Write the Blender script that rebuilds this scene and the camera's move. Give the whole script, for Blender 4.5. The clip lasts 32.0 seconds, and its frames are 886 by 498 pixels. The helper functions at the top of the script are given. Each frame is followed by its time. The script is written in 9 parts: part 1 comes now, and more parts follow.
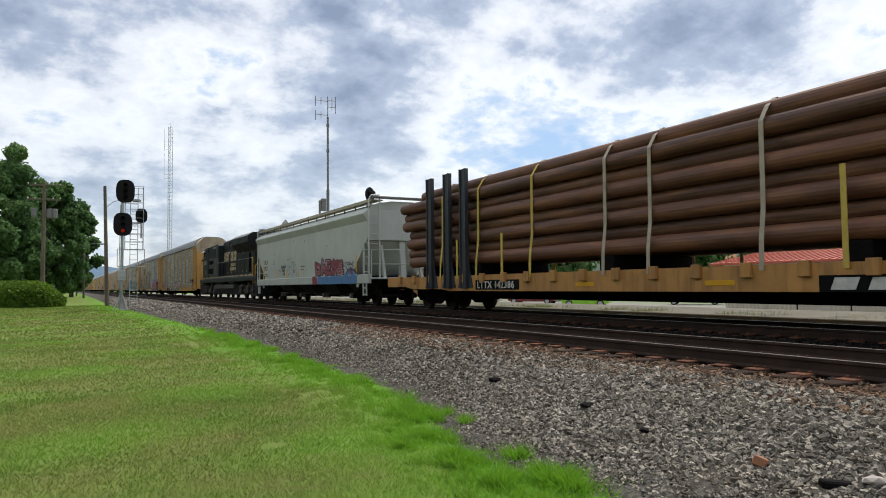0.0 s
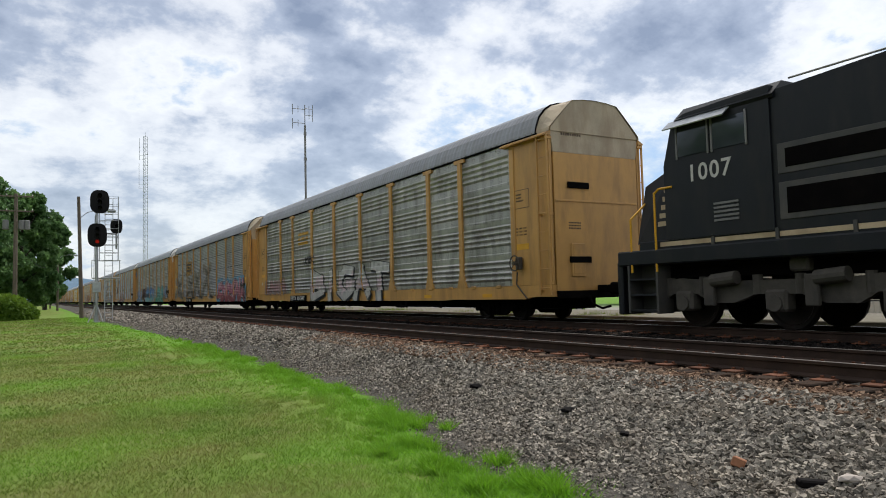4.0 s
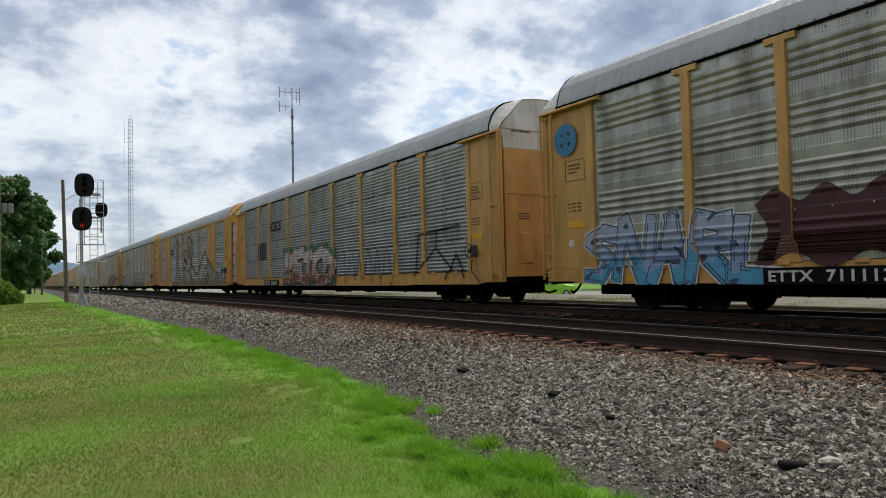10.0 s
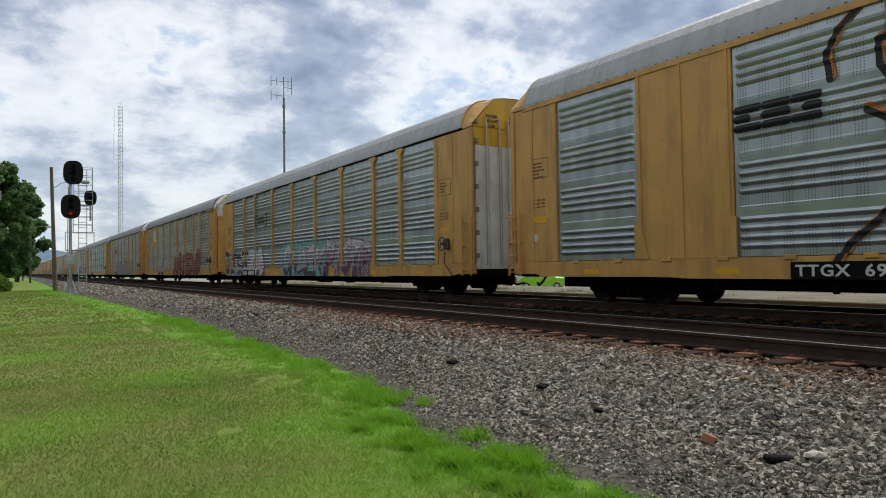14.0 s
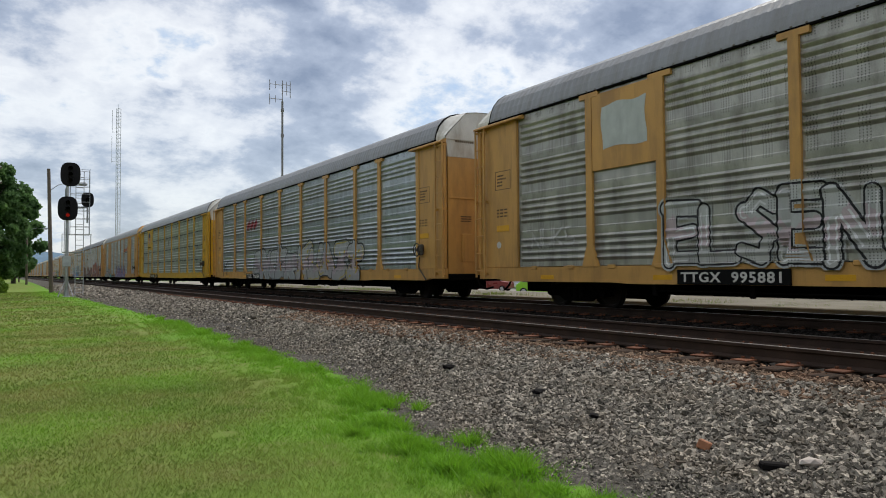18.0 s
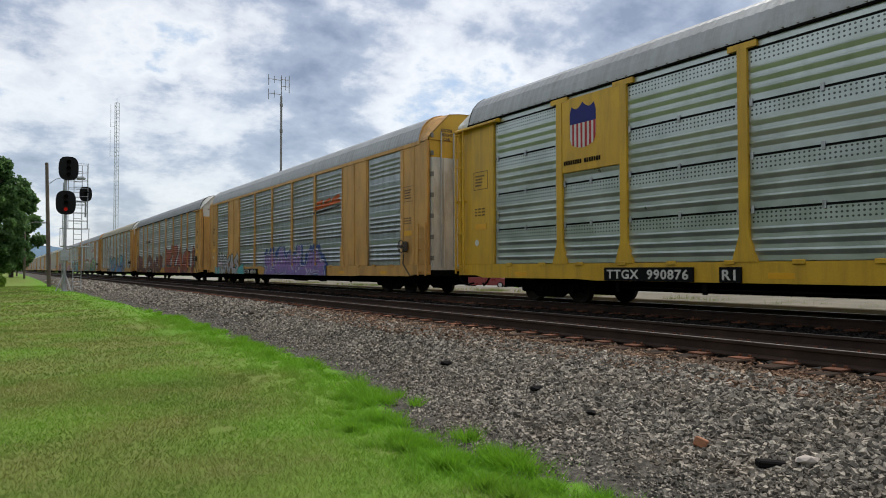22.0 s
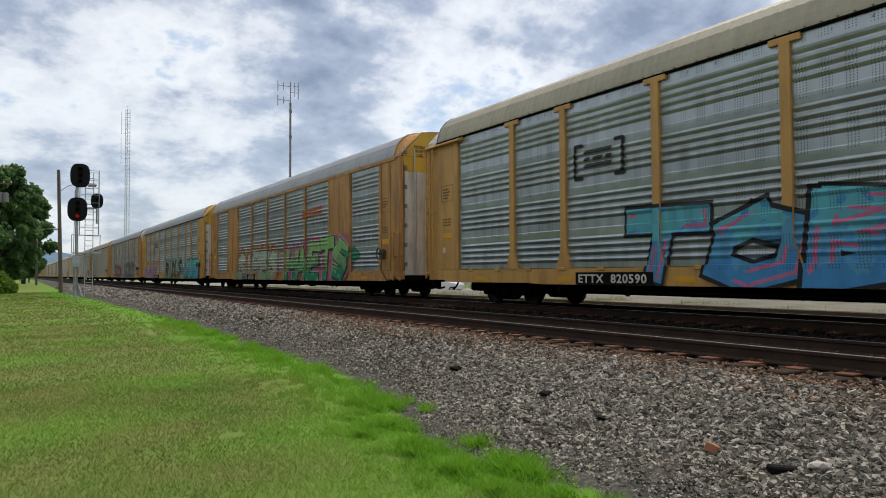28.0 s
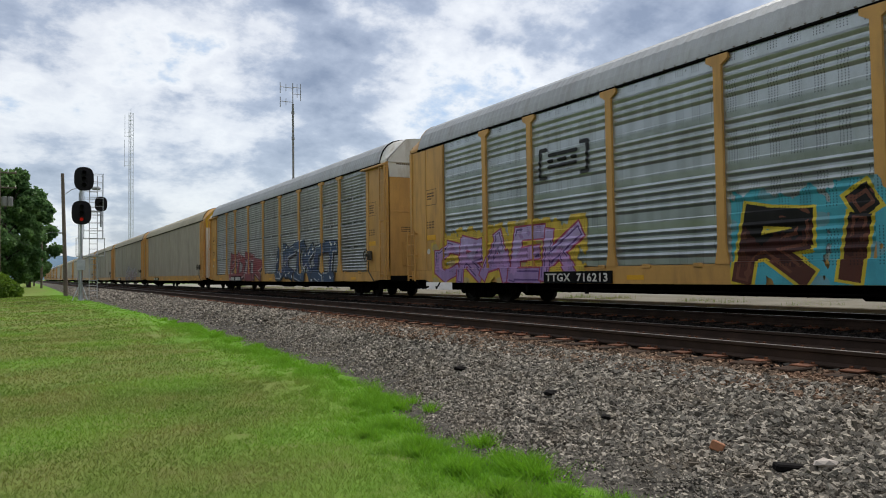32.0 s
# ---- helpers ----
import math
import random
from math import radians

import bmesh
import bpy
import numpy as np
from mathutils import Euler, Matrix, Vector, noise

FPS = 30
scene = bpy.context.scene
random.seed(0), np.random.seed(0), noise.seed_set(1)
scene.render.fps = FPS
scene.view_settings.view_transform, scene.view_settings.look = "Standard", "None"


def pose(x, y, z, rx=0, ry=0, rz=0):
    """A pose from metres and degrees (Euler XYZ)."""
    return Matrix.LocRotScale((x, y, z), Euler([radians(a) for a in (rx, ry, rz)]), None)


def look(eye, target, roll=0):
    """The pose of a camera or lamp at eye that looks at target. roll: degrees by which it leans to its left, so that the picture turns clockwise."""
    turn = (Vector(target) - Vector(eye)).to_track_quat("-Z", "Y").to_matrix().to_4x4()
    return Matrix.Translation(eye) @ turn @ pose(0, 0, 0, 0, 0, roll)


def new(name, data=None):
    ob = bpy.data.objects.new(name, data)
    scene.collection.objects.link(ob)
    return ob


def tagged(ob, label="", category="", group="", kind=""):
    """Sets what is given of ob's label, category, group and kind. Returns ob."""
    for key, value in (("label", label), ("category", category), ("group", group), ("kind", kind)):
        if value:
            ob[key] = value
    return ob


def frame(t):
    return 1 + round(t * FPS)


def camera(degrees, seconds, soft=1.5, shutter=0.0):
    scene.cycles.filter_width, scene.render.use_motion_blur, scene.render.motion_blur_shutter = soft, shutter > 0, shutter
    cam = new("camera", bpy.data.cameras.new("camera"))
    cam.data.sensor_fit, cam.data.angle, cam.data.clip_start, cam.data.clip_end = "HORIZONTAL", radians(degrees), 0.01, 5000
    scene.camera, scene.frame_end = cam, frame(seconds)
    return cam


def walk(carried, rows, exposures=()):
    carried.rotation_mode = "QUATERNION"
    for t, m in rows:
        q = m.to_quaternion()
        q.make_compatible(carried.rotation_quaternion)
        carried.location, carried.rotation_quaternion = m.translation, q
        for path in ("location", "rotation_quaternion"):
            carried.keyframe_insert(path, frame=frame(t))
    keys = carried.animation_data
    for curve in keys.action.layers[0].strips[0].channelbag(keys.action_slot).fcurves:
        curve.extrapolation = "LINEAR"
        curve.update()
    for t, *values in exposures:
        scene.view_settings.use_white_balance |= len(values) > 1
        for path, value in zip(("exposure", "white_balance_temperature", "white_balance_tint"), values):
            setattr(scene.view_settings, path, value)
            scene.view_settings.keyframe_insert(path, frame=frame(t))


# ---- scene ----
cam = camera(64.2, 32.0, soft=1.0)
PATH = [
    (0, (-0.014, 0.006, 1.631), (0.933, 1.765, 1.735), -0.6),
    (0.5, (-0.033, -0.01, 1.623), (0.931, 1.739, 1.722), -0.7),
    (1, (-0.028, 0.003, 1.628), (0.945, 1.748, 1.721), -0.5),
    (1.5, (-0.03, 0.002, 1.624), (0.942, 1.748, 1.719), -0.5),
    (2, (-0.011, 0.018, 1.619), (0.977, 1.754, 1.708), -0.8),
    (2.5, (-0.01, 0.018, 1.628), (0.982, 1.751, 1.738), -1.1),
    (3, (-0.002, 0.019, 1.634), (0.991, 1.751, 1.757), -1.5),
    (3.5, (-0.018, 0.0, 1.631), (0.974, 1.732, 1.755), -1.3),
    (5.5, (-0.024, -0.004, 1.635), (1.002, 1.709, 1.745), -2.1),
    (6, (-0.002, 0.008, 1.633), (1.021, 1.723, 1.738), -1.7),
    (6.5, (0.008, 0.018, 1.633), (1.026, 1.736, 1.743), -1.4),
    (7, (0.005, 0.01, 1.631), (1.005, 1.739, 1.744), -1.3),
    (7.5, (-0.011, -0.01, 1.637), (0.984, 1.721, 1.743), -1.1),
    (8, (-0.004, 0.005, 1.632), (0.996, 1.734, 1.733), -1.5),
    (8.5, (-0.006, 0.008, 1.639), (1.001, 1.733, 1.743), -1.7),
    (9, (-0.023, -0.004, 1.633), (0.995, 1.715, 1.718), -0.9),
    (9.5, (-0.019, -0.007, 1.634), (1.004, 1.709, 1.713), -1.1),
    (10, (-0.022, -0.004, 1.632), (1.006, 1.71, 1.711), -1.3),
    (10.5, (-0.007, -0.004, 1.631), (1.018, 1.711, 1.707), -1.2),
    (11, (-0.022, -0.016, 1.631), (1.006, 1.698, 1.698), -0.9),
    (11.5, (-0.013, -0.001, 1.637), (1.015, 1.714, 1.695), -0.9),
    (12, (-0.015, 0.001, 1.637), (1.017, 1.713, 1.695), -1.0),
    (12.5, (-0.01, 0.005, 1.633), (1.027, 1.714, 1.69), -0.9),
    (13, (-0.014, -0.005, 1.633), (1.024, 1.703, 1.69), -0.9),
    (13.5, (-0.024, -0.014, 1.639), (1.021, 1.69, 1.691), -0.9),
    (14, (-0.007, 0.0, 1.639), (1.042, 1.702, 1.693), -0.8),
    (14.5, (-0.003, 0.003, 1.635), (1.046, 1.705, 1.692), -0.6),
    (16.5, (-0.006, 0.001, 1.637), (1.046, 1.701, 1.701), -0.5),
    (17, (0.003, 0.003, 1.634), (1.051, 1.705, 1.7), -0.4),
    (17.5, (-0.003, -0.003, 1.638), (1.049, 1.697, 1.704), -0.6),
    (18, (0.004, 0.002, 1.635), (1.059, 1.7, 1.702), -0.4),
    (18.5, (0.001, 0.002, 1.638), (1.057, 1.7, 1.701), -0.2),
    (19, (0.001, -0.001, 1.636), (1.058, 1.697, 1.692), -0.1),
    (19.5, (0.002, -0.003, 1.643), (1.057, 1.695, 1.694), -0.0),
    (20, (-0.002, 0.007, 1.633), (1.054, 1.704, 1.683), 0.2),
    (20.5, (0.007, 0.005, 1.639), (1.063, 1.703, 1.69), 0.1),
    (21, (0.007, 0.006, 1.637), (1.064, 1.703, 1.691), 0.2),
    (21.5, (0.01, 0.011, 1.639), (1.067, 1.708, 1.693), 0.2),
    (22, (0.006, 0.003, 1.638), (1.065, 1.699, 1.694), -0.1),
    (22.5, (-0.001, 0.002, 1.637), (1.063, 1.694, 1.695), -0.2),
    (23, (0.005, 0.005, 1.638), (1.071, 1.696, 1.695), 0.0),
    (23.5, (-0.001, 0.002, 1.639), (1.064, 1.695, 1.689), 0.2),
    (24, (0.01, 0.006, 1.646), (1.073, 1.7, 1.688), 0.1),
    (24.5, (0.006, 0.007, 1.638), (1.068, 1.701, 1.68), 0.1),
    (25, (0.003, -0.004, 1.643), (1.06, 1.693, 1.686), 0.1),
    (25.5, (0.016, 0.01, 1.641), (1.065, 1.712, 1.687), 0.2),
    (27.5, (-0.002, -0.008, 1.64), (1.037, 1.7, 1.714), -0.2),
    (28, (0.003, -0.007, 1.643), (1.04, 1.702, 1.713), -0.3),
    (28.5, (0.014, 0.002, 1.64), (1.044, 1.715, 1.71), -0.4),
    (29, (0.007, -0.003, 1.645), (1.037, 1.71, 1.715), -0.4),
    (29.5, (0.002, -0.006, 1.64), (1.03, 1.708, 1.71), -0.4),
    (30, (-0.004, -0.01, 1.64), (1.025, 1.703, 1.71), -0.4),
    (30.5, (0.002, -0.003, 1.641), (1.03, 1.712, 1.711), -0.4),
    (31, (0.011, -0.002, 1.644), (1.036, 1.714, 1.713), -0.5),
    (31.5, (0.011, -0.007, 1.65), (1.037, 1.709, 1.719), -0.9),
    (32, (0.009, -0.005, 1.644), (1.037, 1.709, 1.714), -0.8),
]
walk(cam, [(t, look(eye, target, roll)) for t, eye, target, roll in PATH], [(0.0, 0.12), (3.0, 0.12), (6.0, 0.0), (32.0, 0.0)])

# world: broken cloud over blue, one soft sun high behind the train
SUN_EL, SUN_AZ = 58.0, 62.0
world = bpy.data.worlds.new("world")
scene.world = world
world.use_nodes = True


class Nodes:
    """Short hand for node trees."""

    def __init__(self, tree):
        self.t = tree
        self.t.nodes.clear()

    def add(self, kind, sky_type="", operation="", attribute_name=""):
        n = self.t.nodes.new(kind)
        if sky_type:
            n.sky_type, n.sun_disc = sky_type, False
        if operation:
            n.operation = operation
        if attribute_name:
            n.attribute_name = attribute_name
        return n

    def link(self, a, b):
        self.t.links.new(a, b)

    def math(self, op, a, b=None, c=None):
        n = self.t.nodes.new("ShaderNodeMath")
        n.operation = op
        for i, v in enumerate((a, b, c)):
            if v is None:
                continue
            if isinstance(v, (int, float)):
                n.inputs[i].default_value = v
            else:
                self.link(v, n.inputs[i])
        return n.outputs[0]

    def mix(self, fac, a, b):
        n = self.t.nodes.new("ShaderNodeMix")
        n.data_type = "RGBA"
        for s, v in ((n.inputs[0], fac), (n.inputs[6], a), (n.inputs[7], b)):
            if isinstance(v, (int, float)):
                s.default_value = v
            elif isinstance(v, tuple):
                s.default_value = (*v, 1)
            else:
                self.link(v, s)
        return n.outputs[2]

    def ramp(self, fac, stops):
        n = self.t.nodes.new("ShaderNodeValToRGB")
        el = n.color_ramp.elements
        while len(el) < len(stops):
            el.new(0.5)
        for e, (p, c) in zip(el, stops):
            e.position = p
            e.color = (*c, 1) if isinstance(c, tuple) else (c, c, c, 1)
        self.link(fac, n.inputs[0])
        return n.outputs[0]

    def noise(self, vec, scale, detail=4, rough=0.55):
        n = self.add("ShaderNodeTexNoise")
        n.inputs["Scale"].default_value = scale
        n.inputs["Detail"].default_value = detail
        n.inputs["Roughness"].default_value = rough
        self.link(vec, n.inputs["Vector"])
        return n.outputs["Fac"]


def build_world():
    n = Nodes(world.node_tree)
    out = n.add("ShaderNodeOutputWorld")
    sky = n.add("ShaderNodeTexSky", sky_type="NISHITA")
    sky.sun_elevation, sky.sun_rotation = radians(SUN_EL), radians(SUN_AZ)
    tc = n.add("ShaderNodeTexCoord")
    sep = n.add("ShaderNodeSeparateXYZ")
    n.link(tc.outputs["Generated"], sep.inputs[0])
    # a flat cloud layer seen in perspective
    h = n.math("ADD", n.math("MAXIMUM", sep.outputs[2], 0.0), 0.36)
    comb = n.add("ShaderNodeCombineXYZ")
    n.link(n.math("DIVIDE", sep.outputs[0], h), comb.inputs[0])
    n.link(n.math("DIVIDE", sep.outputs[1], h), comb.inputs[1])
    comb.inputs[2].default_value = 3.7
    big = n.noise(comb.outputs[0], 0.9, 2, 0.5)
    mid = n.noise(comb.outputs[0], 2.6, 9, 0.58)
    puff = n.noise(comb.outputs[0], 9.0, 7, 0.62)
    mass = n.math("ADD", n.math("MULTIPLY", big, 0.36), n.math("ADD", n.math("MULTIPLY", mid, 0.56), n.math("MULTIPLY", puff, 0.20)))
    # the larger cloud banks and gaps over this valley: direction, breadth, weight
    warp = n.add("ShaderNodeVectorMath", operation="ADD")
    jit = n.add("ShaderNodeTexNoise")
    jit.inputs["Scale"].default_value, jit.inputs["Detail"].default_value = 9.0, 5.0
    n.link(tc.outputs["Generated"], jit.inputs["Vector"])
    cen = n.add("ShaderNodeVectorMath", operation="MULTIPLY_ADD")
    n.link(jit.outputs["Color"], cen.inputs[0])
    cen.inputs[1].default_value, cen.inputs[2].default_value = (0.22, 0.22, 0.16), (-0.11, -0.11, -0.08)
    n.link(tc.outputs["Generated"], warp.inputs[0])
    n.link(cen.outputs[0], warp.inputs[1])
    for d, wide, weight in (((0.401, 0.894, 0.201), 0.13, 0.045), ((0.259, 0.947, 0.175), 0.10, 0.03), ((0.48, 0.84, 0.235), 0.08, 0.02), ((0.318, 0.874, 0.385), 0.06, 0.10), ((0.78, 0.54, 0.36), 0.12, 0.04),
                            ((0.47, 0.82, 0.325), 0.09, -0.045), ((0.2, 0.947, 0.24), 0.08, -0.05), ((0.008, 0.965, 0.22), 0.10, -0.04), ((0.555, 0.785, 0.276), 0.026, -0.10), ((0.192, 0.942, 0.277), 0.022, -0.10),
                            ((0.634, 0.73, 0.25), 0.14, -0.085), ((0.49, 0.82, 0.297), 0.08, -0.045), ((0.03, 0.988, 0.15), 0.16, 0.055), ((0.17, 0.979, 0.11), 0.13, 0.05), ((0.20, 0.959, 0.198), 0.06, -0.03), ((0.30, 0.91, 0.29), 0.10, 0.03), ((0.29, 0.948, 0.131), 0.08, 0.02), ((-0.1, 0.93, 0.36), 0.14, 0.03)):
        dist = n.add("ShaderNodeVectorMath", operation="DISTANCE")
        n.link(warp.outputs[0], dist.inputs[0])
        dist.inputs[1].default_value = d
        k = n.math("SUBTRACT", 1.0, n.math("DIVIDE", dist.outputs["Value"], wide * 1.6))
        k = n.math("SMOOTH_MIN", n.math("MAXIMUM", k, 0.0), 1.0, 0.2)
        mass = n.math("ADD", mass, n.math("MULTIPLY", k, weight))
    mass = n.math("SUBTRACT", mass, 0.084)
    cover = n.ramp(mass, [(0.36, 0.0), (0.43, 1.0)])
    shade = n.ramp(mass, [(0.39, (0.84, 0.90, 0.97)), (0.45, (1.12, 1.13, 1.13)), (0.50, (0.94, 0.96, 1.0)), (0.55, (0.50, 0.56, 0.68)), (0.63, (0.25, 0.30, 0.41))])
    blue = n.mix(0.30, (0.22, 0.48, 0.88), (0.9, 0.95, 1.0))
    low = n.ramp(sep.outputs[2], [(0.0, 1.0), (0.26, 0.0)])
    clouds = n.mix(n.math("MULTIPLY", low, 0.40), shade, (0.56, 0.66, 0.80))
    base = n.mix(cover, blue, clouds)
    bg1 = n.add("ShaderNodeBackground")
    n.link(sky.outputs[0], bg1.inputs[0])
    bg1.inputs[1].default_value = 0.03
    bg2 = n.add("ShaderNodeBackground")
    n.link(base, bg2.inputs[0])
    bg2.inputs[1].default_value = 0.72
    add = n.add("ShaderNodeAddShader")
    n.link(bg1.outputs[0], add.inputs[0])
    n.link(bg2.outputs[0], add.inputs[1])
    n.link(add.outputs[0], out.inputs[0])


build_world()
sun_data = bpy.data.lights.new("sun", "SUN")
sun_data.energy, sun_data.angle, sun_data.color = 3.0, radians(12), (1.0, 0.95, 0.87)
sun = new("sun", sun_data)
az = radians(SUN_AZ)
sun.matrix_world = look((0, 0, 0), (-math.sin(az) * math.cos(radians(SUN_EL)), -math.cos(az) * math.cos(radians(SUN_EL)), -math.sin(radians(SUN_EL))))


# ---- materials ----
MATS = {}


def mat(name, col, rough=0.6, metal=0.0, vary=0.25, scale=2.0, grain=0.15, gscale=60.0, bump=0.0, bscale=40.0, rand=0.0,
        stain=None, stain_amt=0.0, stretch=(1, 1, 1), holes=False, island=False, spec=0.5):
    """A painted, stained and worn surface: colour, broad tone, fine grain, streaks, relief."""
    if name in MATS:
        return MATS[name]
    m = bpy.data.materials.new(name)
    m.use_nodes = True
    n = Nodes(m.node_tree)
    out = n.add("ShaderNodeOutputMaterial")
    b = n.add("ShaderNodeBsdfPrincipled")
    b.inputs["Metallic"].default_value = metal
    b.inputs["Specular IOR Level"].default_value = spec
    n.link(b.outputs[0], out.inputs[0])
    tc = n.add("ShaderNodeTexCoord")
    info = n.add("ShaderNodeObjectInfo")
    off = n.add("ShaderNodeVectorMath", operation="ADD")
    n.link(tc.outputs["Object"], off.inputs[0])
    n.link(n.math("MULTIPLY", info.outputs["Random"], 37.0), off.inputs[1])
    v = off.outputs[0]
    broad = n.noise(v, scale, 5)
    fine = n.noise(v, gscale, 3)
    f1 = n.ramp(broad, [(0.28, 1 - vary), (0.72, 1 + vary * 0.6)])
    f2 = n.ramp(fine, [(0.25, 1 - grain), (0.75, 1 + grain * 0.6)])
    col_out = n.mix(1.0, col, col)
    mul = n.math("MULTIPLY", n.math("MULTIPLY", f1, f2), 1.0)
    if rand:
        mul = n.math("MULTIPLY", mul, n.math("MULTIPLY_ADD", info.outputs["Random"], 2 * rand, 1 - rand))
    if island:
        geo = n.add("ShaderNodeNewGeometry")
        mul = n.math("MULTIPLY", mul, n.math("MULTIPLY_ADD", n.math("POWER", geo.outputs["Random Per Island"], 1.4), 1.4, 0.28))
    sc = n.add("ShaderNodeVectorMath", operation="SCALE")
    n.link(col_out, sc.inputs[0])
    n.link(mul, sc.inputs["Scale"])
    c = sc.outputs[0]
    if stain:
        mp = n.add("ShaderNodeVectorMath", operation="MULTIPLY")
        n.link(v, mp.inputs[0])
        mp.inputs[1].default_value = stretch
        s = n.noise(mp.outputs[0], 1.6, 6, 0.62)
        c = n.mix(n.math("MULTIPLY", n.ramp(s, [(0.46, 0.0), (0.66, 1.0)]), stain_amt), c, stain)
    if holes:
        sp = n.add("ShaderNodeSeparateXYZ")
        n.link(tc.outputs["Object"], sp.inputs[0])
        fy = n.math("FRACT", n.math("MULTIPLY", sp.outputs[1], 1 / 0.055))
        fz = n.math("FRACT", n.math("MULTIPLY", sp.outputs[2], 1 / 0.047))
        cols = n.math("GREATER_THAN", n.math("SINE", n.math("MULTIPLY", sp.outputs[1], 2 * math.pi / 0.41)), -0.1)
        rows = n.math("GREATER_THAN", n.math("SINE", n.math("MULTIPLY", sp.outputs[2], 2 * math.pi / 0.94)), -0.45)
        dot = n.math("MULTIPLY", n.math("LESS_THAN", fy, 0.34), n.math("LESS_THAN", fz, 0.52))
        dot = n.math("MULTIPLY", n.math("MULTIPLY", dot, cols), rows)
        if holes == "round":
            fy = n.math("SUBTRACT", n.math("FRACT", n.math("MULTIPLY", sp.outputs[1], 1 / 0.085)), 0.5)
            fz = n.math("SUBTRACT", n.math("FRACT", n.math("MULTIPLY", n.math("SUBTRACT", sp.outputs[2], 0.98), 1 / 0.0783)), 0.5)
            hole = n.math("LESS_THAN", n.math("ADD", n.math("MULTIPLY", fy, fy), n.math("MULTIPLY", fz, fz)), 0.055)
            u = n.math("FRACT", n.math("MULTIPLY", n.math("SUBTRACT", sp.outputs[2], 0.98), 1 / 0.94))
            dot = n.math("MULTIPLY", hole, n.math("MULTIPLY", n.math("GREATER_THAN", u, 0.667), n.math("LESS_THAN", u, 0.917)))
        c = n.mix(n.math("MULTIPLY", dot, 0.85 if holes == "round" else 0.68), c, (0.015, 0.015, 0.015))
    n.link(c, b.inputs["Base Color"])
    r = n.math("MULTIPLY_ADD", broad, 0.3, rough - 0.15)
    n.link(r, b.inputs["Roughness"])
    if bump:
        bp = n.add("ShaderNodeBump")
        bp.inputs["Strength"].default_value = bump
        bp.inputs["Distance"].default_value = 0.02
        n.link(n.noise(v, bscale, 5), bp.inputs["Height"])
        n.link(bp.outputs[0], b.inputs["Normal"])
    MATS[name] = m
    return m


GOLD = mat("weathered gold paint", (0.57, 0.305, 0.080), 0.5, vary=0.16, scale=0.9, grain=0.08, stain=(0.20, 0.105, 0.04), stain_amt=0.42, stretch=(1.5, 2.0, 0.4), bump=0.05)
RUSTGOLD = mat("rusty gold paint", (0.50, 0.245, 0.066), 0.55, vary=0.25, scale=1.0, grain=0.1, stain=(0.15, 0.07, 0.03), stain_amt=0.6, stretch=(1.5, 2.2, 0.35), bump=0.07)
YELLOW = mat("armour yellow paint", (0.62, 0.36, 0.02), 0.45, vary=0.15, scale=1.0, stain=(0.2, 0.12, 0.03), stain_amt=0.35, stretch=(1.5, 2.4, 0.3))
PANEL = mat("galvanised panel", (0.42, 0.44, 0.46), 0.38, 0.70, vary=0.2, scale=1.3, grain=0.1, stain=(0.17, 0.165, 0.15), stain_amt=0.5, stretch=(1, 1.2, 0.5), holes=True, rand=0.08)
PANEL_DARK = mat("dirty galvanised panel", (0.45, 0.44, 0.40), 0.42, 0.62, vary=0.25, scale=1.3, grain=0.12, stain=(0.13, 0.12, 0.10), stain_amt=0.6, stretch=(1, 1.2, 0.5), holes=True, rand=0.1)
PANEL_BLUE = mat("clean galvanised panel", (0.44, 0.48, 0.505), 0.35, 0.74, vary=0.15, scale=1.3, grain=0.08, stain=(0.22, 0.24, 0.22), stain_amt=0.4, stretch=(1, 1.2, 0.5), holes=True, rand=0.06)
PANEL_BRIGHT = mat("bright galvanised panel", (0.52, 0.57, 0.55), 0.33, 0.70, vary=0.12, scale=1.0, grain=0.06, stain=(0.20, 0.24, 0.18), stain_amt=0.4, stretch=(0.7, 0.7, 0.9), rand=0.06, holes="round")
TANSIDE = mat("faded tan side", (0.36, 0.32, 0.25), 0.65, vary=0.18, scale=0.8, stain=(0.2, 0.17, 0.13), stain_amt=0.5, stretch=(1, 1.6, 0.4), rand=0.05)
ROOF = mat("grey roof sheet", (0.37, 0.38, 0.39), 0.5, 0.2, vary=0.18, scale=0.6, stain=(0.24, 0.23, 0.21), stain_amt=0.5, stretch=(0.6, 2.0, 0.6))
ROOF_TAN = mat("tan roof sheet", (0.42, 0.37, 0.27), 0.6, vary=0.15, scale=0.6, stain=(0.27, 0.23, 0.17), stain_amt=0.4, stretch=(0.6, 2.0, 0.6))
ROOF_DARK = mat("dark grey roof sheet", (0.27, 0.275, 0.285), 0.5, 0.2, vary=0.18, scale=0.6, stain=(0.18, 0.17, 0.155), stain_amt=0.5, stretch=(0.6, 2.0, 0.6))
WHITE = mat("grimy white paint", (0.64, 0.62, 0.57), 0.55, vary=0.15, scale=1.5, stain=(0.3, 0.24, 0.16), stain_amt=0.6, stretch=(1.5, 1.5, 0.4))
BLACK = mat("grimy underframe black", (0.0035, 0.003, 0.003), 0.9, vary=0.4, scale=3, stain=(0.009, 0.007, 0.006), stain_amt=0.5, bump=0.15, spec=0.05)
WHEEL = mat("worn wheel steel", (0.014, 0.012, 0.010), 0.65, 0.3, vary=0.3, scale=5, stain=(0.04, 0.025, 0.018), stain_amt=0.5, spec=0.25)
